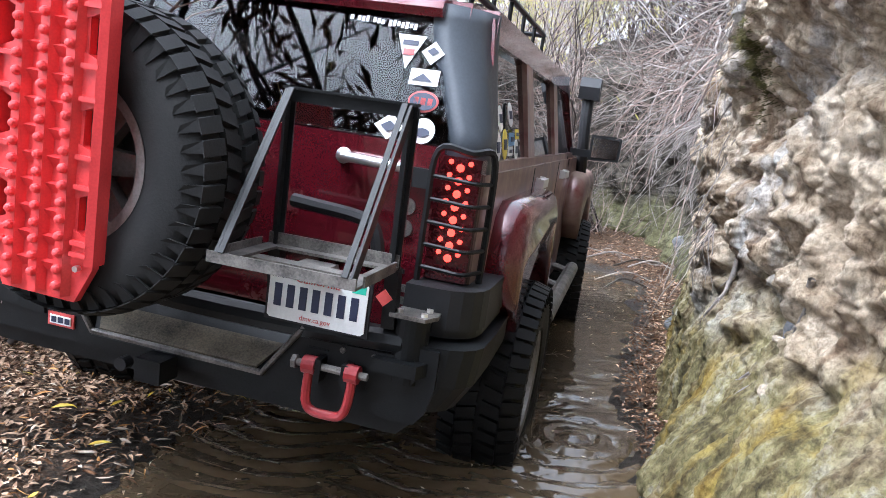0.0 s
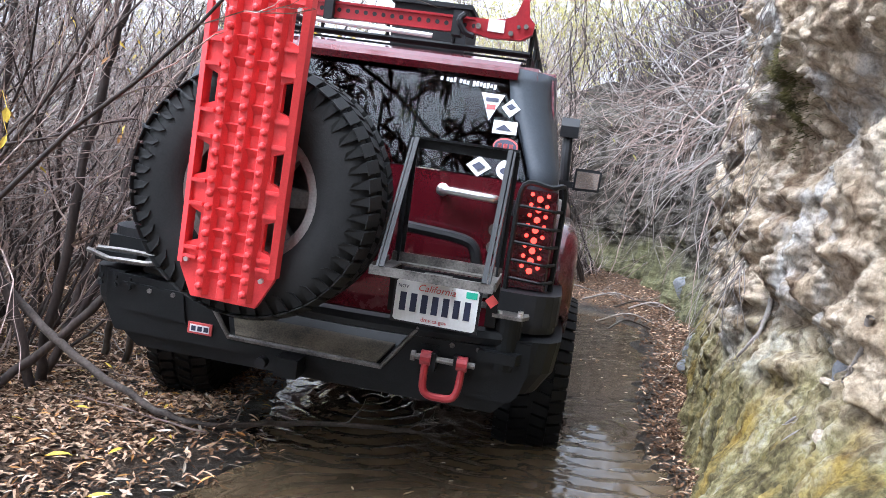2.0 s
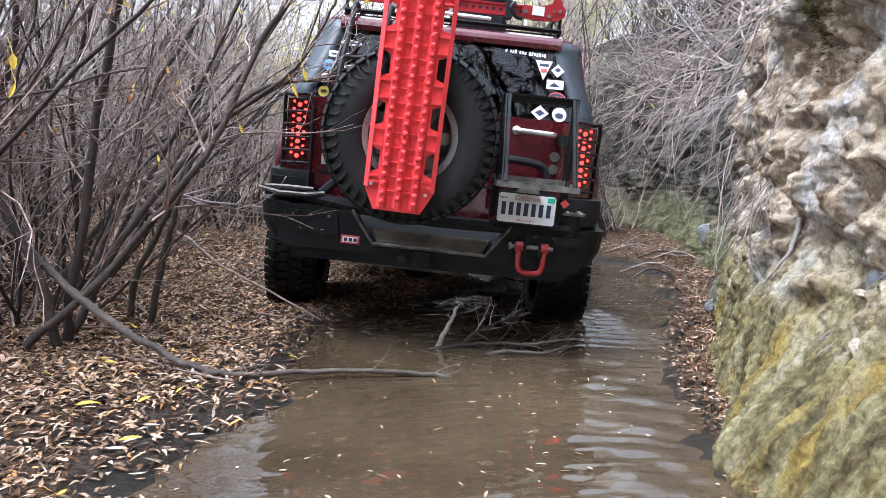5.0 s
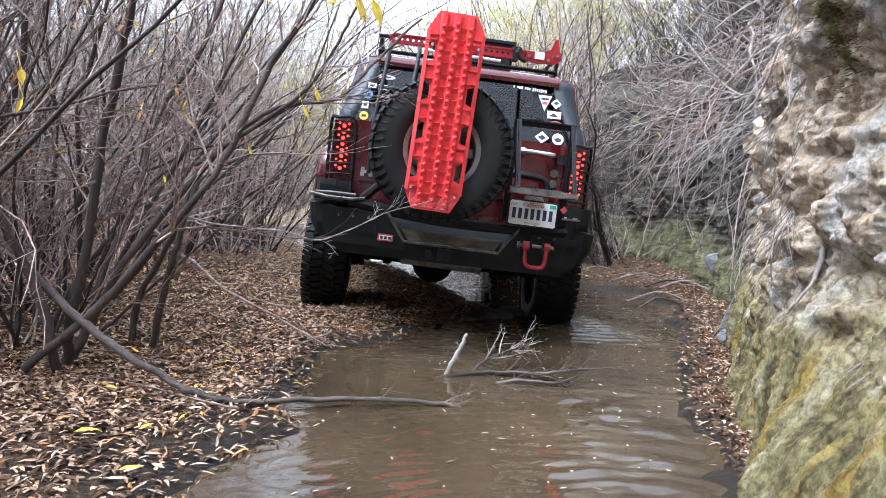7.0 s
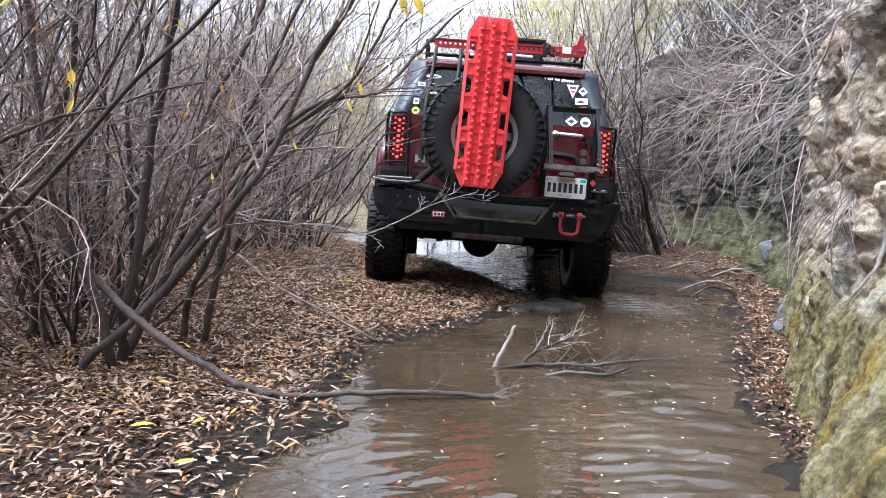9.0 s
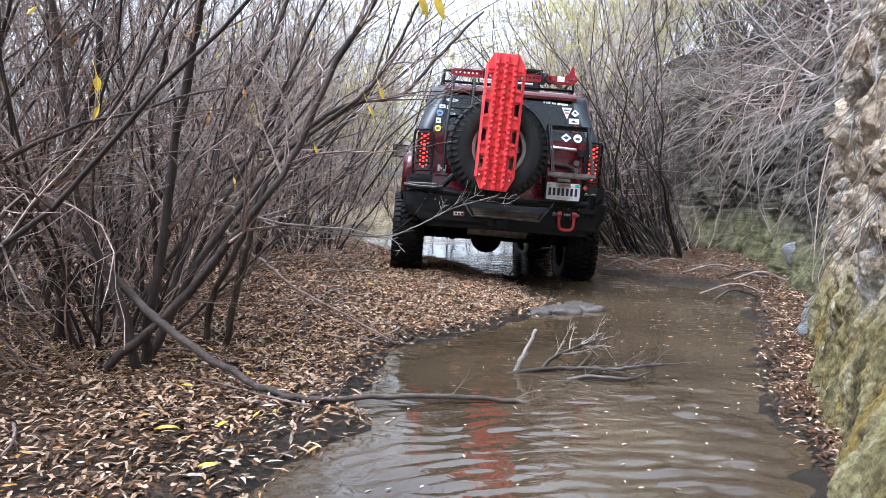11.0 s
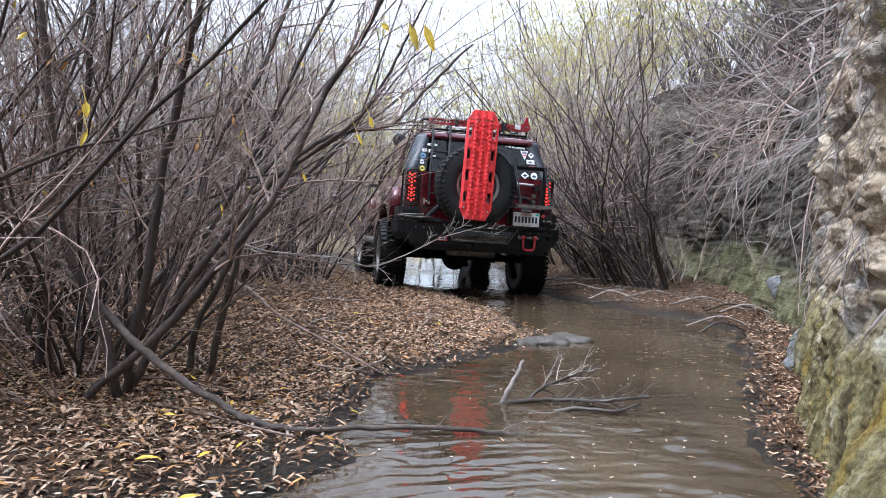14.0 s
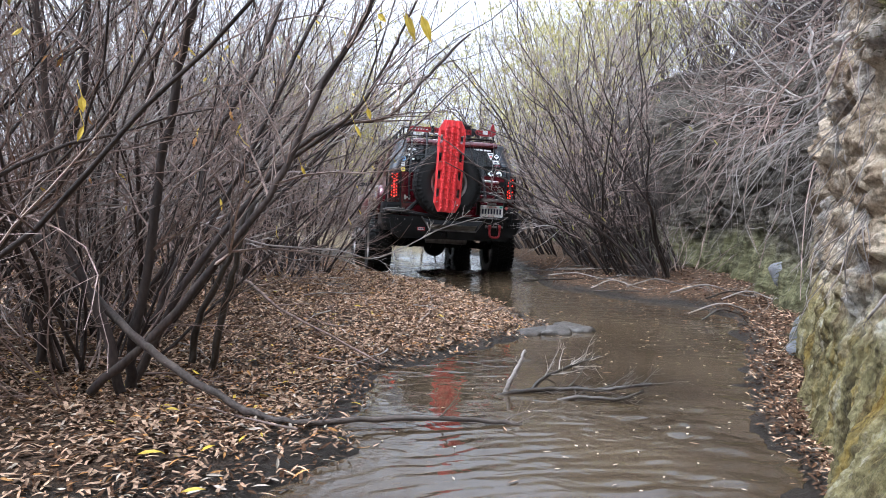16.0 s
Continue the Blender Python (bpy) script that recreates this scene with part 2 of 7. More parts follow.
def water_material():
    """Muddy water: brown and almost opaque, mirror-like, with small ripples."""
    m = bpy.data.materials.new("muddy_water")
    m.use_nodes = True
    n, l = m.node_tree.nodes, m.node_tree.links
    b = n["Principled BSDF"]
    co = n.new("ShaderNodeTexCoord")
    a = n.new("ShaderNodeTexNoise")
    a.inputs["Scale"].default_value, a.inputs["Detail"].default_value = 0.9, 3
    l.new(co.outputs["Object"], a.inputs["Vector"])
    ramp = n.new("ShaderNodeValToRGB")
    ramp.color_ramp.elements[0].position, ramp.color_ramp.elements[1].position = 0.35, 0.7
    ramp.color_ramp.elements[0].color, ramp.color_ramp.elements[1].color = (0.044, 0.030, 0.017, 1), (0.105, 0.075, 0.044, 1)
    l.new(a.outputs["Fac"], ramp.inputs["Fac"])
    l.new(ramp.outputs[0], b.inputs["Base Color"])
    b.inputs["Roughness"].default_value = 0.04
    b.inputs["IOR"].default_value = 1.45
    b.inputs["Specular IOR Level"].default_value = 1.0
    mp = n.new("ShaderNodeMapping")
    mp.inputs["Scale"].default_value = (3.2, 5.0, 1)
    mp.inputs["Rotation"].default_value = (0, 0, radians(-6))
    l.new(co.outputs["Object"], mp.inputs["Vector"])
    w = n.new("ShaderNodeTexNoise")
    w.inputs["Scale"].default_value, w.inputs["Detail"].default_value, w.inputs["Distortion"].default_value = 1.5, 2.5, 0.6
    l.new(mp.outputs[0], w.inputs["Vector"])
    calm = n.new("ShaderNodeTexNoise")
    calm.inputs["Scale"].default_value, calm.inputs["Detail"].default_value = 0.8, 1
    l.new(co.outputs["Object"], calm.inputs["Vector"])
    cr = n.new("ShaderNodeMapRange")
    cr.inputs["From Min"].default_value, cr.inputs["From Max"].default_value = 0.42, 0.62
    cr.inputs["To Min"].default_value, cr.inputs["To Max"].default_value = 0.10, 0.55
    l.new(calm.outputs["Fac"], cr.inputs["Value"])
    bp = n.new("ShaderNodeBump")
    bp.inputs["Distance"].default_value = 0.04
    l.new(cr.outputs[0], bp.inputs["Strength"])
    l.new(w.outputs["Fac"], bp.inputs["Height"])
    l.new(bp.outputs[0], b.inputs["Normal"])
    return m


WATER = water_material()


def blend_nodes(m):
    return m.node_tree.nodes, m.node_tree.links, m.node_tree.nodes["Principled BSDF"]


def cliff_material():
    """Crumbling earth and tufa: beige and grey above, yellow-green moss and ochre streaks below."""
    m = bpy.data.materials.new("crumbling_cliff")
    m.use_nodes = True
    n, l, b = blend_nodes(m)
    co = n.new("ShaderNodeTexCoord")

    def noise_tex(scale, detail=8, stretch=(1, 1, 1), rough=0.6):
        mp = n.new("ShaderNodeMapping")
        mp.inputs["Scale"].default_value = stretch
        l.new(co.outputs["Object"], mp.inputs["Vector"])
        t = n.new("ShaderNodeTexNoise")
        t.inputs["Scale"].default_value, t.inputs["Detail"].default_value, t.inputs["Roughness"].default_value = scale, detail, rough
        l.new(mp.outputs[0], t.inputs["Vector"])
        return t.outputs["Fac"]

    def ramp(src, stops):
        r = n.new("ShaderNodeValToRGB")
        while len(r.color_ramp.elements) < len(stops):
            r.color_ramp.elements.new(0.5)
        for e, (p, c) in zip(r.color_ramp.elements, stops):
            e.position, e.color = p, (*c, 1)
        l.new(src, r.inputs["Fac"])
        return r.outputs["Color"]

    def mixed(fac, a, c):
        x = n.new("ShaderNodeMix")
        x.data_type = "RGBA"
        l.new(fac, x.inputs["Factor"])
        l.new(a, x.inputs["A"])
        l.new(c, x.inputs["B"])
        return x.outputs["Result"]

    earth = ramp(noise_tex(5, 10, (1, 1, 1), 0.7), [(0.30, (0.13, 0.092, 0.062)), (0.41, (0.37, 0.285, 0.195)), (0.53, (0.61, 0.505, 0.375)), (0.72, (0.77, 0.69, 0.57))])
    chalk = ramp(noise_tex(14, 8, (1, 1, 0.6), 0.7), [(0.3, (0.26, 0.25, 0.235)), (0.52, (0.60, 0.58, 0.55)), (0.72, (0.78, 0.77, 0.75))])
    streak = ramp(noise_tex(2.6, 5, (1.3, 1.3, 0.45)), [(0.54, (0, 0, 0)), (0.64, (0.9, 0.9, 0.9))])
    upper = mixed(streak, earth, chalk)
    moss = ramp(noise_tex(9, 9, (1, 1, 0.35), 0.7), [(0.30, (0.050, 0.040, 0.023)), (0.43, (0.165, 0.143, 0.066)), (0.54, (0.32, 0.282, 0.140)), (0.66, (0.52, 0.49, 0.38))])
    ochre = ramp(noise_tex(20, 6, (1, 1, 0.5)), [(0.35, (0.30, 0.20, 0.035)), (0.65, (0.50, 0.38, 0.10))])
    ofac = ramp(noise_tex(3.1, 4, (1.6, 2.2, 0.22)), [(0.53, (0, 0, 0)), (0.68, (0.85, 0.85, 0.85))])
    lower = mixed(ofac, moss, ochre)
    sep = n.new("ShaderNodeSeparateXYZ")
    l.new(co.outputs["Object"], sep.inputs[0])
    wob = noise_tex(2.4, 6)
    add = n.new("ShaderNodeMath")
    add.operation = "MULTIPLY_ADD"
    add.inputs[1].default_value, add.inputs[2].default_value = -1.1, 0.55
    l.new(wob, add.inputs[0])
    su = n.new("ShaderNodeMath")
    su.operation = "ADD"
    l.new(sep.outputs["Z"], su.inputs[0])
    l.new(add.outputs[0], su.inputs[1])
    mr = n.new("ShaderNodeMapRange")
    mr.inputs["From Min"].default_value, mr.inputs["From Max"].default_value = 0.42, 0.78
    l.new(su.outputs[0], mr.inputs["Value"])
    body = mixed(mr.outputs[0], lower, upper)
    # shade of small pits, painted into the colour by noise
    pit_shade = ramp(noise_tex(26, 5, (1, 1, 1), 0.6), [(0.34, (0.16, 0.14, 0.13)), (0.47, (1, 1, 1))])
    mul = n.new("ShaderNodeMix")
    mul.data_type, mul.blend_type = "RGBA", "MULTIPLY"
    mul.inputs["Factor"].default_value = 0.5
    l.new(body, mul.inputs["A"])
    l.new(pit_shade, mul.inputs["B"])
    cm = n.new("ShaderNodeMapping")
    cm.inputs["Scale"].default_value = (6, 6, 8)
    l.new(co.outputs["Object"], cm.inputs["Vector"])
    warp = n.new("ShaderNodeTexNoise")
    warp.inputs["Scale"].default_value, warp.inputs["Detail"].default_value = 1.2, 5
    l.new(cm.outputs[0], warp.inputs["Vector"])
    wadd = n.new("ShaderNodeVectorMath")
    wadd.operation = "ADD"
    l.new(cm.outputs[0], wadd.inputs[0])
    l.new(warp.outputs["Color"], wadd.inputs[1])
    vor = n.new("ShaderNodeTexVoronoi")
    vor.feature = "DISTANCE_TO_EDGE"
    vor.inputs["Scale"].default_value = 1.0
    l.new(wadd.outputs[0], vor.inputs["Vector"])
    # shade inside cracks, drawn as dark lines in the colour, not in the relief
    crack_shade = ramp(vor.outputs["Distance"], [(0.0, (0.40, 0.35, 0.31)), (0.07, (1, 1, 1))])
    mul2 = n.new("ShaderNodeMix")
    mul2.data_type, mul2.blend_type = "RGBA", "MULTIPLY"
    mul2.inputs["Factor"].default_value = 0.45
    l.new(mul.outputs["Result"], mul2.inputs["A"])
    l.new(crack_shade, mul2.inputs["B"])
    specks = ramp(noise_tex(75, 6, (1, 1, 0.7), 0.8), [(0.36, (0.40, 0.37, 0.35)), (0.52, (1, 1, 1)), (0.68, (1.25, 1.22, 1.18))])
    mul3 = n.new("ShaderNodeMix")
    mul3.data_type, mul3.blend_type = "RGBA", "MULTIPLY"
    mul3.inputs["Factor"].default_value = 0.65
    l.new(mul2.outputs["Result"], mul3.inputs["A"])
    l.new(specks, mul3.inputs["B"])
    stain = ramp(noise_tex(6, 7, (1, 2.6, 0.30), 0.65), [(0.36, (0.34, 0.25, 0.19)), (0.50, (1, 0.97, 0.94)), (0.66, (1, 1, 1))])
    mul4 = n.new("ShaderNodeMix")
    mul4.data_type, mul4.blend_type = "RGBA", "MULTIPLY"
    mul4.inputs["Factor"].default_value = 0.8
    l.new(mul3.outputs["Result"], mul4.inputs["A"])
    l.new(stain, mul4.inputs["B"])
    # darker grey-brown for the upper face, blended in beyond y 4.2
    far_upper = ramp(noise_tex(7, 9, (1, 1, 0.8), 0.7), [(0.34, (0.020, 0.017, 0.013)), (0.5, (0.075, 0.064, 0.050)), (0.68, (0.19, 0.165, 0.13))])
    green = ramp(noise_tex(8, 7, (1, 1, 0.4), 0.7), [(0.35, (0.055, 0.055, 0.026)), (0.65, (0.24, 0.225, 0.115))])
    gz = n.new("ShaderNodeMapRange")
    gz.inputs["From Min"].default_value, gz.inputs["From Max"].default_value = 0.35, 0.75
    l.new(su.outputs[0], gz.inputs["Value"])
    far = mixed(gz.outputs[0], green, far_upper)
    fy = n.new("ShaderNodeMapRange")
    fy.inputs["From Min"].default_value, fy.inputs["From Max"].default_value = 4.2, 5.8
    l.new(sep.outputs["Y"], fy.inputs["Value"])
    l.new(mixed(fy.outputs[0], mul4.outputs["Result"], far), b.inputs["Base Color"])
    b.inputs["Roughness"].default_value = 0.9
    b.inputs["Specular IOR Level"].default_value = 0.25
    bp = n.new("ShaderNodeBump")
    bp.inputs["Strength"].default_value, bp.inputs["Distance"].default_value = 1.0, 0.035
    l.new(noise_tex(30, 10, (1, 1, 0.8), 0.75), bp.inputs["Height"])
    l.new(bp.outputs[0], b.inputs["Normal"])
    return m


CLIFF = cliff_material()


def ground_material():
    """Black wet mud at the water, brown earth with crumbled leaf bits above."""
    m = bpy.data.materials.new("leafy_mud")
    m.use_nodes = True
    n, l, b = blend_nodes(m)
    co = n.new("ShaderNodeTexCoord")
    a = n.new("ShaderNodeTexNoise")
    a.inputs["Scale"].default_value, a.inputs["Detail"].default_value, a.inputs["Roughness"].default_value = 48, 8, 0.75
    c = n.new("ShaderNodeTexNoise")
    c.inputs["Scale"].default_value, c.inputs["Detail"].default_value = 3, 5
    for t in (a, c):
        l.new(co.outputs["Object"], t.inputs["Vector"])
    b.inputs["Specular IOR Level"].default_value = 0.25
    r1 = n.new("ShaderNodeValToRGB")
    for e, (p, col) in zip(r1.color_ramp.elements, ((0.40, (0.014, 0.010, 0.007, 1)), (0.64, (0.19, 0.115, 0.068, 1)))):
        e.position, e.color = p, col
    l.new(a.outputs["Fac"], r1.inputs["Fac"])
    r2 = n.new("ShaderNodeValToRGB")
    for e, (p, col) in zip(r2.color_ramp.elements, ((0.3, (0.012, 0.010, 0.008, 1)), (0.7, (0.045, 0.035, 0.026, 1)))):
        e.position, e.color = p, col
    l.new(a.outputs["Fac"], r2.inputs["Fac"])
    sep = n.new("ShaderNodeSeparateXYZ")
    l.new(co.outputs["Object"], sep.inputs[0])
    ad = n.new("ShaderNodeMath")
    ad.operation = "MULTIPLY_ADD"
    ad.inputs[1].default_value, ad.inputs[2].default_value = 0.10, -0.05
    l.new(c.outputs["Fac"], ad.inputs[0])
    su = n.new("ShaderNodeMath")
    su.operation = "ADD"
    l.new(sep.outputs["Z"], su.inputs[0])
    l.new(ad.outputs[0], su.inputs[1])
    mr = n.new("ShaderNodeMapRange")
    mr.inputs["From Min"].default_value, mr.inputs["From Max"].default_value = 0.025, 0.075
    l.new(su.outputs[0], mr.inputs["Value"])
    mx = n.new("ShaderNodeMix")
    mx.data_type = "RGBA"
    l.new(mr.outputs[0], mx.inputs["Factor"])
    l.new(r2.outputs[0], mx.inputs["A"])
    l.new(r1.outputs[0], mx.inputs["B"])
    l.new(mx.outputs["Result"], b.inputs["Base Color"])
    ro = n.new("ShaderNodeMapRange")
    ro.inputs["To Min"].default_value, ro.inputs["To Max"].default_value = 0.35, 0.9
    l.new(mr.outputs[0], ro.inputs["Value"])
    l.new(ro.outputs[0], b.inputs["Roughness"])
    bp = n.new("ShaderNodeBump")
    bp.inputs["Strength"].default_value, bp.inputs["Distance"].default_value = 0.9, 0.02
    l.new(a.outputs["Fac"], bp.inputs["Height"])
    l.new(bp.outputs[0], b.inputs["Normal"])
    return m


GROUND = ground_material()

# ---- mesh helpers ----


def mesh_ob(name, verts, faces, material, parent=None, label="", smooth=False):
    me = bpy.data.meshes.new(name)
    me.from_pydata([tuple(v) for v in verts], [], faces)
    me.materials.append(material)
    if smooth:
        me.polygons.foreach_set("use_smooth", [True] * len(me.polygons))
    ob = new(name, me)
    ob.parent = parent
    if label:
        tagged(ob, label)
    return ob


def part(name, bm, material, parent, label="", smooth=False, bevel=0.0):
    """Links a bmesh as one mesh under a thing or a part."""
    if bevel:
        bmesh.ops.bevel(bm, geom=[e for e in bm.edges if e.is_manifold and e.calc_face_angle(0) > 0.5], offset=bevel, segments=2, profile=0.6, affect="EDGES", clamp_overlap=True)
    bmesh.ops.recalc_face_normals(bm, faces=bm.faces)
    me = bpy.data.meshes.new(name)
    bm.to_mesh(me)
    bm.free()
    me.materials.append(material)
    if smooth:
        me.polygons.foreach_set("use_smooth", [True] * len(me.polygons))
    ob = new(name, me)
    ob.parent = parent
    if label:
        tagged(ob, label)
    return ob


def sway(p, seed):
    """A smooth random vector for a place."""
    return noise.noise_vector(Vector(p) * 1.0 + Vector((seed, seed * 0.7, -seed)))


def tube(verts, faces, path, radii, sides):
    """Adds a tapered tube along a path to vertex and face lists."""
    start, n = len(verts), len(path)
    for i, p in enumerate(path):
        d = (path[min(i + 1, n - 1)] - path[max(i - 1, 0)]).normalized()
        a = d.orthogonal().normalized() if i == 0 else (a - d * a.dot(d)).normalized()
        c = d.cross(a)
        for k in range(sides):
            w = math.tau * k / sides
            verts.append(p + (a * math.cos(w) + c * math.sin(w)) * radii[i])
    for i in range(n - 1):
        for k in range(sides):
            k2 = (k + 1) % sides
            q = start + i * sides
            faces.append((q + k, q + k2, q + sides + k2, q + sides + k))
    faces.append(tuple(start + (n - 1) * sides + k for k in range(sides)))


def wander(rng, start, way, length, steps, bend, lift):
    """A crooked path: a start, a first direction, random bends and a pull upwards."""
    path, d = [start.copy()], way.normalized()
    for _ in range(steps):
        d = (d + Vector((rng.gauss(0, bend), rng.gauss(0, bend), rng.gauss(0, bend) + lift))).normalized()
        path.append(path[-1] + d * (length / steps))
    return path


def smooth_path(points, cuts=5):
    """A Catmull-Rom curve through control points."""
    p = [Vector(q) for q in points]
    p = [2 * p[0] - p[1]] + p + [2 * p[-1] - p[-2]]
    out = []
    for i in range(1, len(p) - 2):
        for k in range(cuts):
            t = k / cuts
            out.append(0.5 * ((2 * p[i]) + (p[i + 1] - p[i - 1]) * t + (2 * p[i - 1] - 5 * p[i] + 4 * p[i + 1] - p[i + 2]) * t * t + (3 * p[i] - p[i - 1] - 3 * p[i + 1] + p[i + 2]) * t ** 3))
    out.append(p[-2])
    return out


def smoothstep(a, b, x):
    t = min(1.0, max(0.0, (x - a) / (b - a)))
    return t * t * (3 - 2 * t)


# ---- the plan: creek edges, cliff foot ----
LEFT_EDGE = ((-30, -3, 1, 2.24, 2.6, 3.06, 3.5, 3.9, 4.4, 4.85, 5.25, 5.55, 6.0, 6.3, 7.27, 8.3, 8.8, 10, 11.5, 13, 14.5, 17, 22, 60),
             (-1.5, -1.1, -1.0, -0.9, -0.86, -0.66, -0.72, -0.70, -0.58, -0.28, 0.0, 0.22, 0.48, 0.32, 0.15, -0.2, -0.42, -1.2, -2.0, -2.4, -2.2, -1.6, -2.0, -8))
RIGHT_EDGE = ((-30, -3, 1, 2.47, 2.88, 3.5, 4.2, 4.95, 5.74, 6.8, 7.4, 7.7, 8.3, 8.8, 10, 11.3, 13, 16, 22, 60),
              (0.9, 0.8, 0.85, 0.9, 0.97, 1.05, 1.26, 1.52, 1.78, 2.1, 1.95, 1.55, 1.15, 0.75, 0.7, 0.6, 0.3, -1.0, -4.5, -36))
CLIFF_FACE = ((-30, -2, 0, 3.15, 3.6, 4.3, 5.1, 5.9, 7.4, 8.5, 9.6, 10.8, 11.6, 12.6, 14, 18, 60),
              (1.6, 1.35, 1.25, 1.25, 1.38, 1.68, 1.98, 2.40, 2.68, 2.95, 3.10, 2.95, 2.55, 2.2, 2.0, 1.8, 1.5))
RUT = ((2, 3.7, 4.8, 6.25, 7.1, 8.8, 10, 12), (-1.4, -1.36, -1.12, -0.96, -0.93, -1.07, -1.3, -1.7))


def left_edge(y):
    return float(np.interp(y, *LEFT_EDGE))


def right_edge(y):
    return float(np.interp(y, *RIGHT_EDGE))


def cliff_face(y):
    return float(np.interp(y, *CLIFF_FACE))


def height(x, y):
    """The ground's height: creek bed, leafy banks and, behind the cliff's face, the land above it."""
    xl, xr = left_edge(y), right_edge(y)
    lump = 0.022 * noise.noise(Vector((x * 3.1, y * 3.1, 0))) + 0.012 * noise.noise(Vector((x * 11, y * 11, 4)))
    edge = 0.10 * noise.noise(Vector((x * 2.3, y * 2.3, 9))) + 0.04 * noise.noise(Vector((x * 9, y * 9, 2)))
    inside = min(x - xl, xr - x) + edge
    if inside > 0:
        return -0.15 * smoothstep(0, 0.35, inside) + lump * 0.6
    u = -inside
    if x < xl:
        h = 0.035 * (1 - math.exp(-u / 0.10)) + 0.035 * smoothstep(0.1, 0.9, u) + 0.16 * smoothstep(0.9, 3.5, u) + 0.5 * smoothstep(4, 14, u)
        h -= 0.03 * smoothstep(3.4, 3.8, y) * (1 - smoothstep(5.2, 6.6, y)) * math.exp(-((x + 1.2) / 0.35) ** 2)
        rut = x - float(np.interp(y, *RUT))
        if 3.2 < y < 12:
            h += (0.02 * smoothstep(5.8, 6.4, y) * (1 - smoothstep(7.0, 8.0, y)) - 0.015) * math.exp(-(rut / 0.25) ** 2) * smoothstep(3.2, 3.7, y)
        h = max(h, 0.012 * smoothstep(0.05, 0.3, u))
    else:
        h = 0.06 * (1 - math.exp(-u / 0.12)) + 0.06 * smoothstep(0.1, 0.6, u)
        back = x - cliff_face(y)
        h += 2.3 * smoothstep(0.25, 0.75, back) + 1.0 * smoothstep(1, 8, back)
    return h + lump


def spread(lo, hi, step, far):
    out = list(np.arange(lo, hi + step / 2, step))
    d = step
    while out[-1] < far:
        d *= 1.35
        out.append(out[-1] + d)
    d = step
    while out[0] > -far:
        d *= 1.35
        out.insert(0, out[0] - d)
    return out


def build_ground():
    xs, ys = spread(-4.5, 3.2, 0.045, 500), spread(1.0, 13.0, 0.05, 500)
    verts = [(x, y, height(x, y)) for y in ys for x in xs]
    w = len(xs)
    faces = [(j * w + i, j * w + i + 1, j * w + w + i + 1, j * w + w + i) for j in range(len(ys) - 1) for i in range(w - 1)]
    return tagged(mesh_ob("ground", verts, faces, GROUND, smooth=True), "dark muddy creek banks strewn with crumbled autumn leaves", "ground", kind="structure")


def build_water():
    """One sheet; ring ripples spread up the creek from the shallows near the viewer."""
    xs = list(np.arange(-5.0, -1.2, 0.25)) + list(np.arange(-1.2, 1.6, 0.026)) + list(np.arange(1.6, 3.1, 0.25))
    ys = list(np.arange(-4.0, 1.6, 0.25)) + list(np.arange(1.6, 4.6, 0.022)) + list(np.arange(4.6, 30, 0.25))
    verts = []
    for y in ys:
        for x in xs:
            z = 0.0
            if 1.6 < y < 4.6 and -1.2 < x < 1.6:
                d = math.hypot((x - 0.5) * 0.85, y - 1.75) + 0.06 * noise.noise(Vector((x * 2, y * 2, 0)))
                amp = 1 - smoothstep(2.75, 3.9, y)
                amp *= smoothstep(1.6, 2.0, y) * smoothstep(-1.2, -1.0, x) * (1 - smoothstep(1.35, 1.55, x))
                amp *= 0.35 + 0.9 * smoothstep(-0.2, 0.3, noise.noise(Vector((x * 2.2 + 3, y * 2.0, 5))))
                w = d + 0.05 * noise.noise(Vector((x * 5, y * 5, 3)))
                z = amp * (0.0019 * math.sin(w * math.tau / 0.085) + 0.0009 * math.sin(w * math.tau / 0.058 + 4 * noise.noise(Vector((x * 3, y * 3, 8)))))
                z += amp * 0.003 * noise.noise(Vector((x * 4, y * 9, 2)))
                chop = smoothstep(0.25, 0.6, x) * smoothstep(1.9, 2.3, y) * (1 - smoothstep(3.6, 4.5, y)) * (1 - smoothstep(1.35, 1.55, x))
                z += chop * (0.011 * noise.noise(Vector((x * 6, y * 10, 6))) + 0.005 * noise.noise(Vector((x * 14, y * 22, 7))))
            verts.append((x + float(np.interp(y, (11, 30), (0, -10))), y, z))
    w = len(xs)
    faces = [(j * w + i, j * w + i + 1, j * w + w + i + 1, j * w + w + i) for j in range(len(ys) - 1) for i in range(w - 1)]
    return tagged(mesh_ob("water", verts, faces, WATER, smooth=True), "shallow brown muddy creek water with small ripples", "water", kind="structure")


POCKETS = ((2.85, 0.78, 0.12, 0.055, 0.13), (2.17, 1.03, 0.06, 0.10, 0.18), (2.60, 1.18, 0.05, 0.07, 0.09), (3.02, 1.50, 0.05, 0.10, 0.10), (2.45, 1.45, 0.09, 0.05, 0.10),
           (2.30, 0.72, 0.05, 0.08, 0.07), (3.25, 0.80, 0.04, 0.08, 0.07), (2.72, 1.42, 0.04, 0.08, 0.08), (1.95, 1.25, 0.10, 0.07, 0.12), (5.6, 0.55, 0.10, 0.15, 0.20))


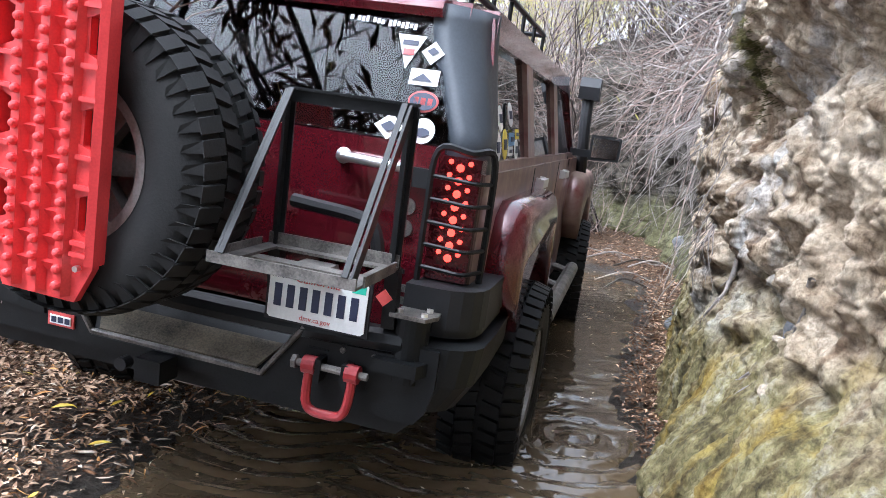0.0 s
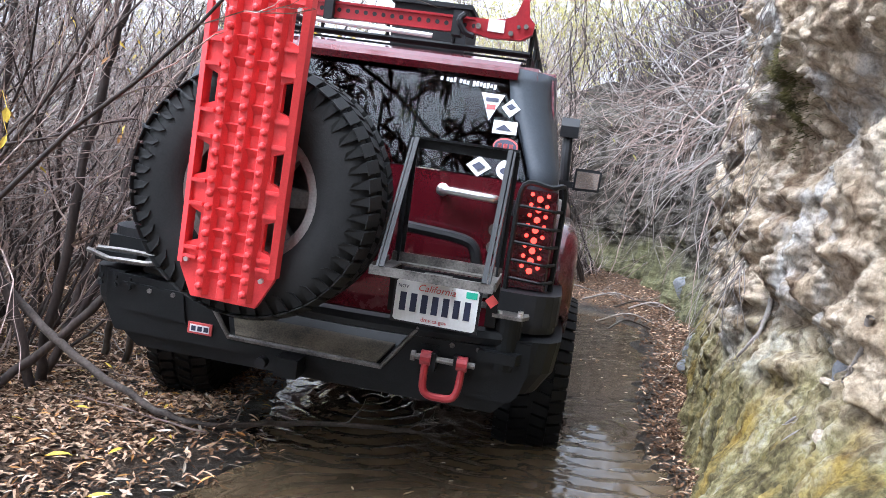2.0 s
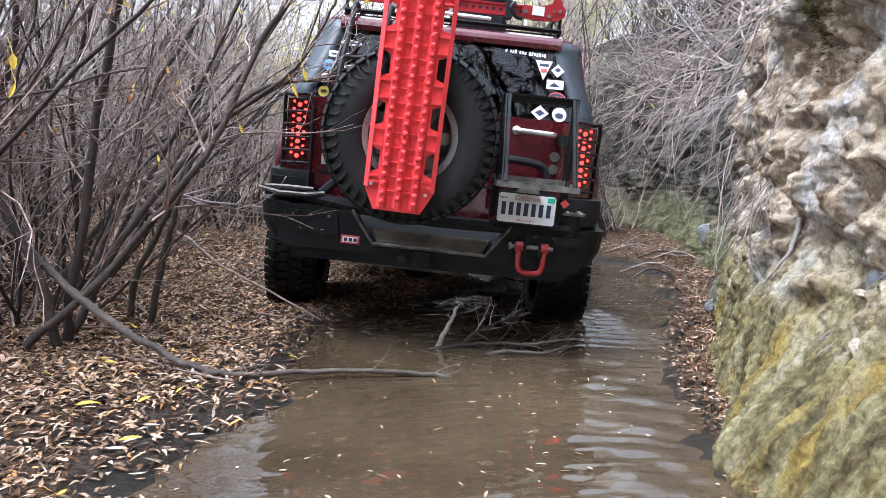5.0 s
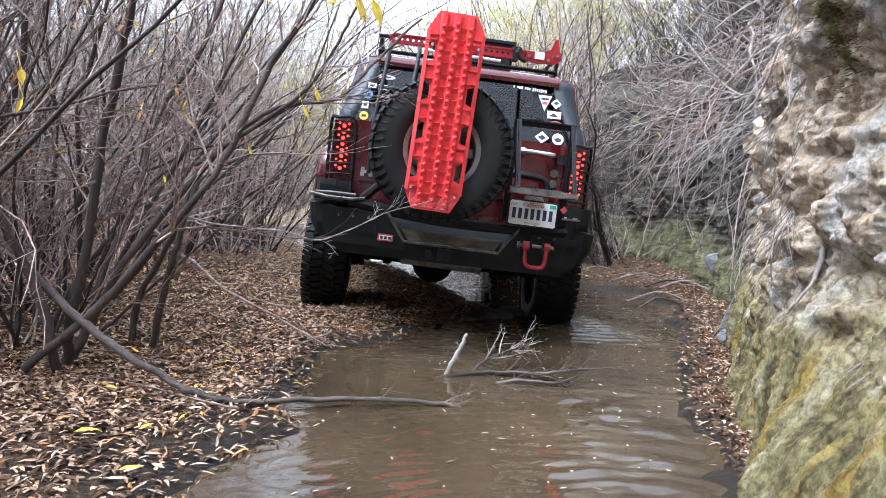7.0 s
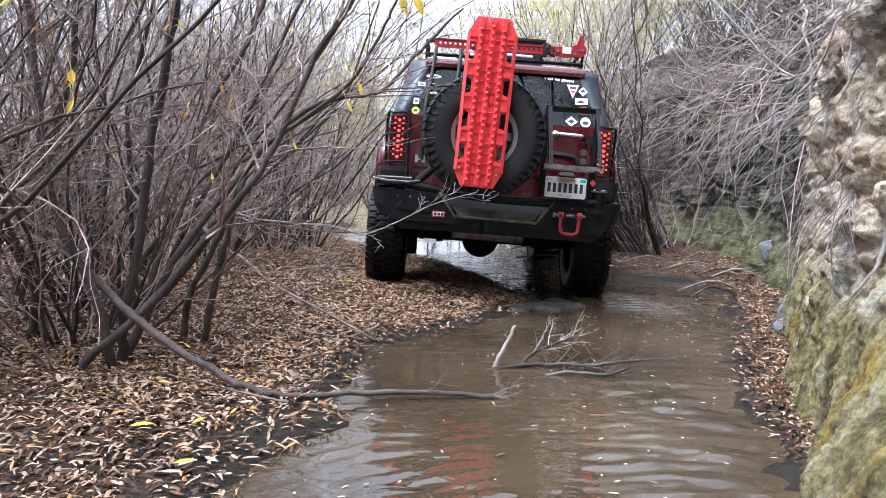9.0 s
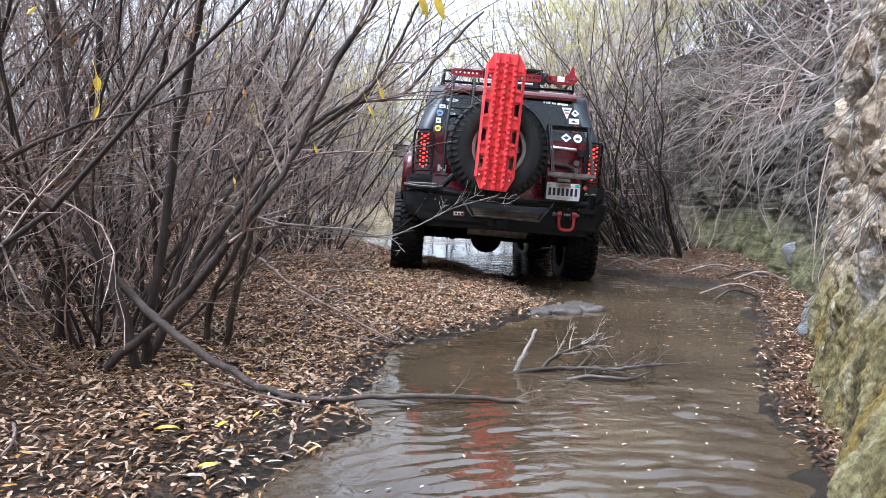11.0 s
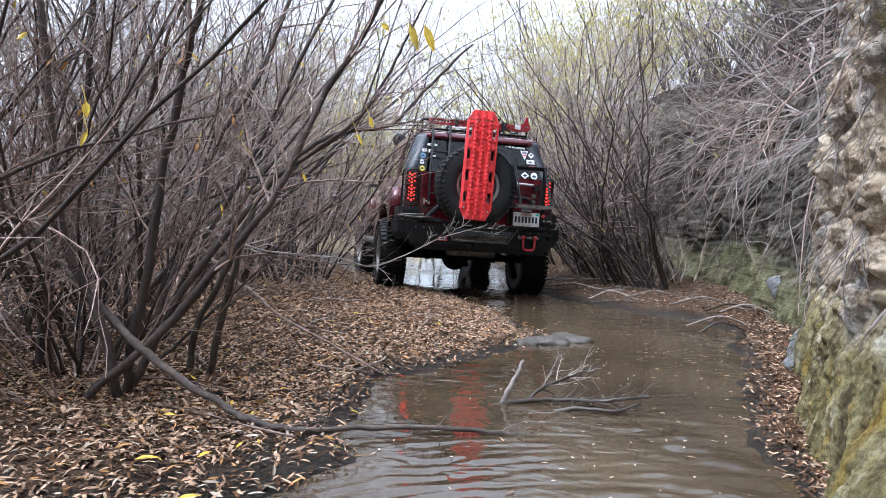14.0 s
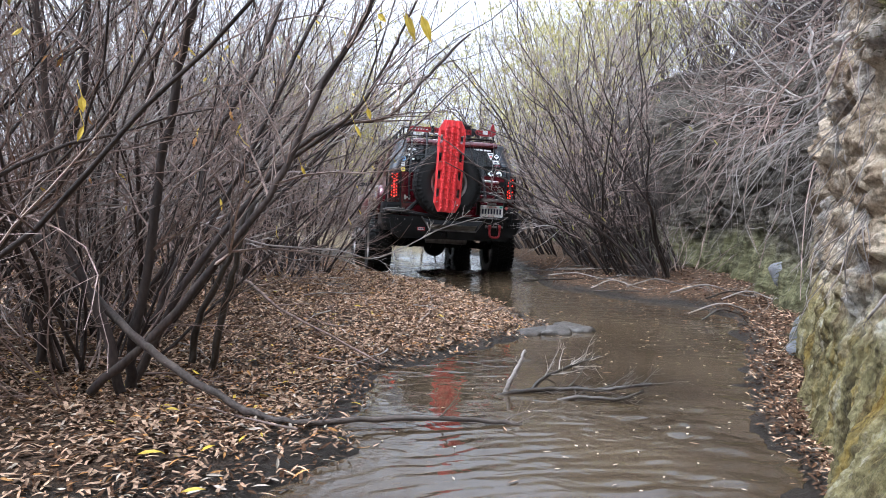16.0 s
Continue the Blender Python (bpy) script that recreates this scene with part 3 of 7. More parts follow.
def cliff_point(y, z):
    """A point of the crumbling face, by distance along the creek and height."""
    near = 1 - smoothstep(2.35, 3.15, y)
    foot = 0.30 * near * (1 - smoothstep(0.0, 0.62, z)) + 0.10 * (1 - smoothstep(0.0, 0.7, z))
    p = Vector((cliff_face(y) * 1.0, y, z))
    rough = 0.35 + 0.65 * smoothstep(0.35, 0.75, z)
    d = 0.10 * noise.fractal(p * 1.6, 1.0, 2.0, 3) * (0.5 + 0.5 * smoothstep(3, 5, y))
    tz = z + 0.06 * noise.noise(Vector((y * 4, z * 4, 1)))
    d += rough * 0.022 * noise.fractal(Vector((p.x, p.y * 6, p.z * 5)), 0.8, 2.1, 4)
    d -= rough * 0.075 * (noise.turbulence(Vector((2, y * 5.5, tz * 5.0)), 5, True) - 0.45)
    d += rough * 0.022 * (noise.turbulence(Vector((5, y * 12, tz * 20)), 3, True) - 0.45)
    d += 0.012 * noise.noise(Vector((7, y * 26, z * 7))) - 0.022 * max(0, 1 - 5 * abs(noise.noise(Vector((9, y * 7, z * 1.6)))))
    d -= 0.016 * max(0, 1 - 5 * abs(noise.noise(Vector((11, y * 17, z * 2.6 + 0.5 * noise.noise(Vector((y * 6, z * 6, 4)))))))) * (1 - 0.5 * rough)
    d += 0.022 * (1 - rough) * (noise.turbulence(Vector((3, y * 22, z * 6)), 3, True) - 0.4)
    d += 0.010 * noise.fractal(Vector((4, y * 45, z * 45)), 0.7, 2.0, 3)
    d += rough * 0.065 * noise.fractal(Vector((6, y * 2.6, z * 3.4)), 0.9, 2.0, 3) - rough * 0.050 * max(0, 1 - 6 * abs(noise.noise(Vector((8, y * 1.7, z * 3.1)))))
    if y < 6:
        cell = noise.voronoi(Vector((0.3 * noise.noise(Vector((y * 6, z * 6, 2))), y * 7, z * 9)))[0]
        d += rough * 0.024 * min(1.0, (cell[1] - cell[0]) * 2.6) - rough * 0.015
        cell = noise.voronoi(Vector((1, y * 15, z * 30)))[0]
        d += (0.4 + 0.6 * rough) * 0.008 * min(1.0, (cell[1] - cell[0]) * 2.0)
    for py, pz, ry, rz, dep in POCKETS:
        q = ((y - py) / ry) ** 2 + ((z - pz) / rz) ** 2
        if q < 6:
            d -= dep * math.exp(-q)
    over = 0.14 * smoothstep(1.5, 1.75, z) * near
    lean = 0.12 * smoothstep(0.6, 2.6, z) * smoothstep(3.6, 5, y)
    top = 0.6 * smoothstep(2.25, 2.75, z + 0.25 * noise.noise(Vector((y * 0.8, 0, 3))))
    return Vector((cliff_face(y) - foot - d - over + lean + top, y, z))


def build_cliff():
    ys = list(np.arange(-2, 1.6, 0.08)) + list(np.arange(1.6, 4.0, 0.008)) + list(np.arange(4.0, 7, 0.04)) + list(np.arange(7, 18, 0.09))
    zs = list(np.arange(-0.12, 2.2, 0.009)) + list(np.arange(2.2, 3.0, 0.06))
    verts = [cliff_point(y, z) for y in ys for z in zs]
    w = len(zs)
    faces = [(j * w + i, j * w + i + 1, j * w + w + i + 1, j * w + w + i) for j in range(len(ys) - 1) for i in range(w - 1)]
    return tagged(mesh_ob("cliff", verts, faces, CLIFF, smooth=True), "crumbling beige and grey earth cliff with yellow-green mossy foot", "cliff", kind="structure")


ground = build_ground()
water = build_water()
cliff = build_cliff()


# ---- plants ----


def shoots(rng, path, radii, count, length, lists, sides, level, lift, spread_out=0.7, leaves=None):
    """Side twigs along a stem, each with finer twigs of its own."""
    n = len(path)
    for _ in range(count):
        i = rng.randint(max(1, n // 4), n - 2)
        d = (path[i + 1] - path[i]).normalized()
        out = Vector((rng.gauss(0, 1), rng.gauss(0, 1), rng.gauss(0, 0.6))).normalized()
        way = d + out * spread_out
        ln = length * rng.uniform(0.45, 1.2) * (1.15 - 0.5 * i / n)
        steps = 5 if level else 3
        p = wander(rng, path[i], way, ln, steps, 0.16 if level else 0.21, lift)
        r0 = min(radii[i] * 0.55, 0.004 + 0.004 * ln)
        r = [max(0.0012, r0 * (1 - 0.8 * k / steps)) for k in range(steps + 1)]
        tube(*lists, p, r, 3)
        if leaves is not None and rng.random() < 0.5:
            leaves.append((p[-1], (p[-1] - p[-2]).normalized()))
        if level:
            shoots(rng, p, r, 4, ln * 0.5, lists, sides, level - 1, lift, 0.8, leaves)


LEAF_RINGS = ((0, 0.05), (0.3, 0.9), (0.65, 0.8), (1, 0.03))
FAR_RINGS = ((0, 0.1), (0.5, 1.0), (1, 0.1))


def leaf_shape(verts, faces, at, way, up, length, width, curl, rings=LEAF_RINGS):
    """One slim willow leaf, folded at its midrib and bent along its length."""
    side = way.cross(up).normalized()
    up = side.cross(way).normalized()
    s = len(verts)
    for t, w in rings:
        mid = at + way * (length * t) + up * (curl * length * math.sin(t * 3.0))
        verts.append(mid - side * (width * w * 0.5) + up * (0.12 * width))
        verts.append(mid)
        verts.append(mid + side * (width * w * 0.5) + up * (0.12 * width))
    for k in range(len(rings) - 1):
        q = s + 3 * k
        faces += [(q, q + 1, q + 4, q + 3), (q + 1, q + 2, q + 5, q + 4)]


def shrub(name, seed, stems, tall, lean, bark, twig, label, fine=7, leafy=0, leaf_mat=None, thick=0.018, fan=0.32, big=1.0):
    """A multi-stemmed willow: stems from one root crown, fine bare twigs and a few last leaves."""
    rng = random.Random(seed)
    root = tagged(new(name), label, "shrub", "willow shrubs on the banks")
    twigs = ([], [])
    ends = []
    for k in range(stems):
        a = rng.uniform(0, math.tau)
        start = Vector((math.cos(a), math.sin(a), 0)) * rng.uniform(0.03, 0.28) + Vector((0, 0, -0.08))
        way = Vector((math.cos(a) * fan + lean[0], math.sin(a) * fan + lean[1], 1.0)) + Vector((rng.gauss(0, 0.14), rng.gauss(0, 0.14), 0))
        ln = tall * rng.uniform(0.6, 1.1)
        path = wander(rng, start, way, ln, 12, 0.135, 0.03)
        r0 = thick * rng.uniform(0.5, 1.35)
        rad = [max(0.003, r0 * (1 - 0.78 * i / 12)) for i in range(13)]
        v, f = [], []
        tube(v, f, path, rad, 6)
        mesh_ob("stem", v, f, bark, root, smooth=True)
        shoots(rng, path, rad, fine, tall * 0.26, twigs, 4, 1, 0.03, 1.0, ends)
    tw = mesh_ob("crown", twigs[0], twigs[1], twig, root)
    tagged(tw, kind="stuff")
    if leafy:
        lv, lf = [], []
        for _ in range(leafy):
            p, d = rng.choice(ends)
            leaf_shape(lv, lf, p + Vector((rng.gauss(0, 0.05), rng.gauss(0, 0.05), rng.gauss(0, 0.05))), Vector((rng.gauss(0, 0.6), rng.gauss(0, 0.6), -0.7)).normalized(), Vector((rng.gauss(0, 1), rng.gauss(0, 1), 0.3)), big * rng.uniform(0.05, 0.10), big * rng.uniform(0.012, 0.02), 0.1, LEAF_RINGS if leafy < 500 else FAR_RINGS)
        lo = mesh_ob("foliage", lv, lf, leaf_mat or LEAF_YELLOW, root)
        tagged(lo, kind="stuff")
    return root


def place(kinds, spots, seed):
    """Sets copies of a few shrubs on the ground, the first of each kind where it was built."""
    rng = random.Random(seed)
    used = set()
    for i, (x, y, s) in enumerate(spots):
        k = kinds[i % len(kinds)]
        m = pose(x, y, height(x, y) - 0.02, 0, 0, rng.uniform(-35, 35)) @ Matrix.Scale(s, 4)
        if k in used:
            c = copy_thing(k, pose(0, 0, 0))
            c.matrix_basis = m
        else:
            used.add(k)
            k.matrix_basis = m


LEFT_LABEL = "leafless willow shrub with many grey leaning stems on the leafy bank"
left_kinds = [shrub("willow_shrub", 11 + k, 17, 3.6, (0.13, 0.0), BARK, PALE_TWIG if k % 2 else TWIG, LEFT_LABEL, 13, 16, LEAF_YELLOW, 0.0135, 0.50) for k in range(5)]
place(left_kinds, [(-2.55, 3.1, 0.9), (-2.25, 4.7, 1), (-3.1, 3.9, 1), (-2.6, 5.7, 1), (-2.3, 6.9, 0.95), (-3.2, 6.8, 1.1), (-2.15, 8.2, 0.95),
                   (-2.9, 8.4, 1.1), (-2.35, 9.5, 0.9), (-3.6, 9.6, 1.1), (-4.4, 4.4, 1.1), (-4.3, 8.3, 1.2), (-3.0, 10.9, 1), (-4.1, 11.4, 1.15),
                   (-3.6, 2.7, 1), (-5.0, 3.1, 1.1), (-3.9, 13.2, 1.1), (-2.1, 4.0, 0.8), (-2.9, 4.6, 0.9), (-3.9, 3.4, 1.0), (-2.7, 7.6, 1.0), (-3.8, 7.4, 1.1), (-1.95, 9.0, 0.85),
                   (-5.2, 9.4, 1.3), (-6.4, 11.2, 1.4), (-5.0, 12.8, 1.3)], 5)
right_kinds = [shrub("willow_shrub", 41 + k, 13, 3.4, (-0.62, -0.15), BARK, (BARK, TWIG, PALE_TWIG)[k], "leafless willow leaning out over the creek from the cliff foot", 13, 30, LEAF_GREEN, 0.017, 0.28) for k in range(3)]
place(right_kinds, [(2.0, 8.95, 0.9), (1.9, 9.8, 1.0), (1.7, 11.0, 1.1), (2.4, 10.2, 1.05), (1.3, 12.6, 1.1), (2.2, 12.2, 1.2), (0.9, 14.2, 1.2), (1.75, 9.3, 0.95), (1.6, 10.3, 1.05)], 7)
far_kinds = [shrub("willow_tree", 71 + k, 10, 4.6, (0.0, 0.0), BARK, TWIG if k else PALE_TWIG, "distant willow with thin stems and yellowing leaves", 14, 2200, LEAF_GREEN, 0.02, 0.30) for k in range(3)]
place(far_kinds, [(-4.6, 15.2, 1), (-3.0, 16.6, 1.05), (-1.2, 17.6, 1.0), (0.4, 16.4, 1.0), (2.0, 15.6, 1.1), (3.6, 14.2, 1.0), (-6.3, 16.5, 1.2), (3.4, 18, 1.2), (-5.2, 20.5, 1.3), (5.4, 16, 1.2),
                  (-8.5, 14, 1.4), (-4, 25, 1.5), (3, 24, 1.4), (-8.5, 20, 1.5), (6.5, 21, 1.4), (-1.8, 15.6, 0.9), (-3.2, 18.4, 1.3), (2.6, 20.5, 1.5), (-6, 27, 1.9), (4, 28, 1.9), (-7.2, 31, 2.2), (3.9, 6.5, 0.8), (4.3, 8.0, 0.9), (4.1, 9.5, 0.9), (4.4, 11.0, 1.0), (3.7, 12.5, 1.0), (3.5, 5.2, 0.7), (5.6, 7.5, 1.1), (5.6, 10.5, 1.2),
                  (1.7, 13.5, 0.95), (2.7, 13.2, 1.0), (3.1, 16.6, 1.3), (1.2, 16.2, 1.2), (-0.4, 19.2, 1.3), (1.5, 19.4, 1.4), (-4.8, 23, 1.7), (2.2, 17.6, 1.3), (2.4, 30, 2.2)], 9)

# unseen willows added behind and over the viewer: they close the creek, block sky light and darken the glass and the
# water
unseen_kinds = [shrub("willow_tree", 91 + k, 9, 5.0, (0.1 - 0.2 * k, -0.05), BARK, TWIG, "tall unseen willow with large dark leaves, added downstream to block the sky", 9, 1700, LEAF_DARK, 0.042, 0.38, 2.6) for k in range(2)]
place(unseen_kinds, [(-3.2, -5.0, 1.4), (3.0, -2.2, 1.2), (1.6, -5.4, 1.6), (-1.6, -6.6, 1.7), (3.2, -3.6, 1.6), (-2.4, -6, 1.9), (0.6, -6.5, 2.0), (2.4, -6.2, 2.0), (-4.4, -5.5, 1.9), (-0.9, -8.5, 2.3), (4.5, -6.5, 2.2), (-3.8, -4.4, 1.8)], 15)


def bramble(seed, y, count, label):
    """Bare dry stems that arch down over the cliff's edge."""
    rng = random.Random(seed)
    root = tagged(new("dry_bramble"), label, "shrub", "brambles over the cliff")
    root.location = (cliff_face(y) + 0.25, y, 2.0)
    v, f = [], []
    for _ in range(count):
        start = Vector((rng.uniform(-0.1, 0.6), rng.gauss(0, 0.55), rng.uniform(-0.35, 0.6)))
        way = Vector((-0.8, rng.gauss(-0.1, 1.5), rng.uniform(-0.9, 1.1)))
        ln = rng.uniform(0.7, 2.2) if y > 5 else rng.uniform(0.5, 1.4)
        path = wander(rng, start, way, ln, 8, 0.27, rng.uniform(-0.24, 0.04))
        r0 = rng.uniform(0.004, 0.012)
        rad = [max(0.002, r0 * (1 - 0.7 * i / 8)) for i in range(9)]
        tube(v, f, path, rad, 4)
        shoots(rng, path, rad, 3, ln * 0.4, (v, f), 3, 0, -0.03, 1.2)
    tagged(mesh_ob("tangle", v, f, PALE_TWIG if seed % 2 else TWIG, root), kind="stuff")
    u, g = [], []
    for _ in range(count):
        start = Vector((rng.uniform(0.1, 1.6), rng.gauss(0, 0.6), rng.uniform(0.0, 0.4)))
        path = wander(rng, start, Vector((rng.uniform(-0.9, 0.2), rng.gauss(0, 0.4), 1)), rng.uniform(1.0, 2.4), 8, 0.1, 0.02)
        rad = [max(0.002, 0.008 * (1 - 0.75 * i / 8)) for i in range(9)]
        tube(u, g, path, rad, 4)
        shoots(rng, path, rad, 6, 0.6, (u, g), 3, 1, 0.03, 0.8)
    tagged(mesh_ob("brush", u, g, BARK, root), kind="stuff")
    return root


for k, y in enumerate((3.9, 4.7, 5.5, 6.3, 7.1, 7.9, 8.7, 9.6, 10.6, 11.6)):
    bramble(100 + k, y, 58 if y > 6 else 26 if y > 4.2 else 9, "tangle of dry grey bramble stems hanging over the cliff")

# ---- the off-road vehicle: x to its right, y ahead, z up, origin on the ground under the rear axle ----


def hexa(bm, p):
    """A solid of eight corners: four below, four above, in the same order round."""
    v = [bm.verts.new(q) for q in p]
    for q in ((3, 2, 1, 0), (4, 5, 6, 7), (0, 1, 5, 4), (1, 2, 6, 5), (2, 3, 7, 6), (3, 0, 4, 7)):
        bm.faces.new([v[i] for i in q])


def box(bm, x0, x1, y0, y1, z0, z1):
    hexa(bm, [(x0, y0, z0), (x1, y0, z0), (x1, y1, z0), (x0, y1, z0), (x0, y0, z1), (x1, y0, z1), (x1, y1, z1), (x0, y1, z1)])


def prism(bm, outline, a, b, axis="x"):
    """An outline in the plane across an axis, drawn out from a to b along it."""
    def at(u, v, w):
        return (w, u, v) if axis == "x" else (u, w, v) if axis == "y" else (u, v, w)
    lo = [bm.verts.new(at(u, v, a)) for u, v in outline]
    hi = [bm.verts.new(at(u, v, b)) for u, v in outline]
    n = len(outline)
    bm.faces.new(lo[::-1])
    bm.faces.new(hi)
    for i in range(n):
        bm.faces.new((lo[i], lo[(i + 1) % n], hi[(i + 1) % n], hi[i]))


def rod(bm, p, q, r, sides=10, r2=None):
    """A round bar from p to q."""
    p, q = Vector(p), Vector(q)
    d = (q - p).normalized()
    a = d.orthogonal().normalized()
    c = d.cross(a)
    rings = []
    for at, rad in ((p, r), (q, r if r2 is None else r2)):
        rings.append([bm.verts.new(at + (a * math.cos(math.tau * k / sides) + c * math.sin(math.tau * k / sides)) * rad) for k in range(sides)])
    bm.faces.new(rings[0][::-1])
    bm.faces.new(rings[1])
    for k in range(sides):
        bm.faces.new((rings[0][k], rings[0][(k + 1) % sides], rings[1][(k + 1) % sides], rings[1][k]))


def pipe(bm, points, r, sides=8):
    v, f = [], []
    tube(v, f, [Vector(p) for p in points], [r] * len(points), sides)
    made = [bm.verts.new(q) for q in v]
    for face in f:
        bm.faces.new([made[i] for i in face])
    bm.faces.new(made[:sides][::-1])


def lathe(bm, profile, segments, axis="x"):
    """Turns a profile of (along, radius) round an axis."""
    rings = []
    for u, r in profile:
        ring = []
        for k in range(segments):
            a = math.tau * k / segments
            p = (u, r * math.cos(a), r * math.sin(a))
            ring.append(bm.verts.new(p if axis == "x" else (p[1], p[0], p[2])))
        rings.append(ring)
    for i in range(len(rings) - 1):
        for k in range(segments):
            bm.faces.new((rings[i][k], rings[i][(k + 1) % segments], rings[i + 1][(k + 1) % segments], rings[i + 1][k]))
    if profile[0][1] < 0.2:
        bm.faces.new(rings[0][::-1])
    if profile[-1][1] < 0.2:
        bm.faces.new(rings[-1])


def bm_new():
    return bmesh.new()


R_TYRE, W_TYRE, TREADS = 0.443, 0.31, 46


def tyre_bmesh():
    """A mud-terrain tyre about the x axis, with shoulder lugs and staggered tread blocks."""
    bm = bm_new()
    h = W_TYRE / 2
    lathe(bm, [(-h + 0.03, 0.225), (-h + 0.008, 0.245), (-h, 0.30), (-h, 0.36), (-h + 0.015, 0.395), (-h + 0.035, 0.420), (-0.04, 0.427), (0.04, 0.427), (h - 0.035, 0.420), (h - 0.015, 0.395), (h, 0.36), (h, 0.30), (h - 0.008, 0.245), (h - 0.03, 0.225)], 72)
    return bm


def tread_meshes():
    """One block of each lane and one side lug of each shoulder, to be set round the tyre."""
    h, out, count = W_TYRE / 2, [], TREADS
    for lane, (u0, u1, off, turn) in enumerate(((-h - 0.004, -0.090, 0.0, 0.10), (-0.082, -0.010, 0.35, -0.25), (0.010, 0.082, 0.85, 0.25), (0.090, h + 0.004, 0.5, -0.10))):
        a = math.tau * off / count
        wide = 0.0245 if lane in (0, 3) else 0.0225
        pts = []
        for r in (0.418, R_TYRE):
            for u, s in ((u0, -1), (u1, -1), (u1, 1), (u0, 1)):
                grow = 0.88 if r == R_TYRE else 1.0
                da = (s * wide * grow + turn * (u - (u0 + u1) / 2)) / R_TYRE
                rr = r - (0.022 if abs(u) > h and r == R_TYRE else 0)
                pts.append((u, rr * math.cos(a + da), rr * math.sin(a + da)))
        out.append(("tread_block", pts))
    for s in (-1, 1):
        a = math.tau * (0 if s < 0 else 0.5) / count
        pts = []
        for u in (s * (h - 0.004), s * (h + 0.006)):
            for r, da in ((0.352, -0.022), (0.366, 0.030), (0.414, 0.048), (0.414, -0.034)):
                pts.append((u - s * (0.016 if r > 0.4 else 0), r * math.cos(a + da), r * math.sin(a + da)))
        out.append(("side_lug", pts))
    made = []
    for name, pts in out:
        bm = bm_new()
        hexa(bm, pts)
        bmesh.ops.recalc_face_normals(bm, faces=bm.faces)
        me = bpy.data.meshes.new(name)
        bm.to_mesh(me)
        bm.free()
        made.append((name, me))
    return made


def set_tread(hub, material):
    for name, me in tread_meshes():
        me.materials.append(material)
        for k in range(TREADS):
            ob = new(name, me)
            ob.parent = hub
            ob.rotation_euler = (math.tau * k / TREADS, 0, 0)


def rim_bmesh(out=1):
    """A grey alloy rim with seven spokes; out is the side on which its face lies."""
    bm = bm_new()
    h = W_TYRE / 2
    lathe(bm, [(out * -h * 0.6, 0.215), (out * (h - 0.03), 0.225), (out * (h - 0.015), 0.235), (out * (h - 0.022), 0.205), (out * (h - 0.06), 0.195), (out * -h * 0.5, 0.19)], 48)
    for k in range(7):
        a = math.tau * k / 7
        c, s = math.cos(a), math.sin(a)
        pts = []
        for u in (out * 0.055, out * 0.10):
            for r, w in ((0.05, -0.04), (0.205, -0.026), (0.205, 0.026), (0.05, 0.04)):
                pts.append((u - out * 0.02 * (r > 0.1), r * c - w * s, r * s + w * c))
        hexa(bm, pts)
    lathe(bm, [(out * 0.0, 0.075), (out * 0.10, 0.075), (out * 0.115, 0.05), (out * 0.12, 0.02)], 24)
    return bm


car = tagged(new("off_road_vehicle"), "dark red off-road vehicle with black steel bumper, driving up the creek", "car")


def arch(cy, cz, r, a0, a1, n=12):
    return [(cy + r * math.cos(radians(a0 + (a1 - a0) * k / n)), cz + r * math.sin(radians(a0 + (a1 - a0) * k / n))) for k in range(n + 1)]


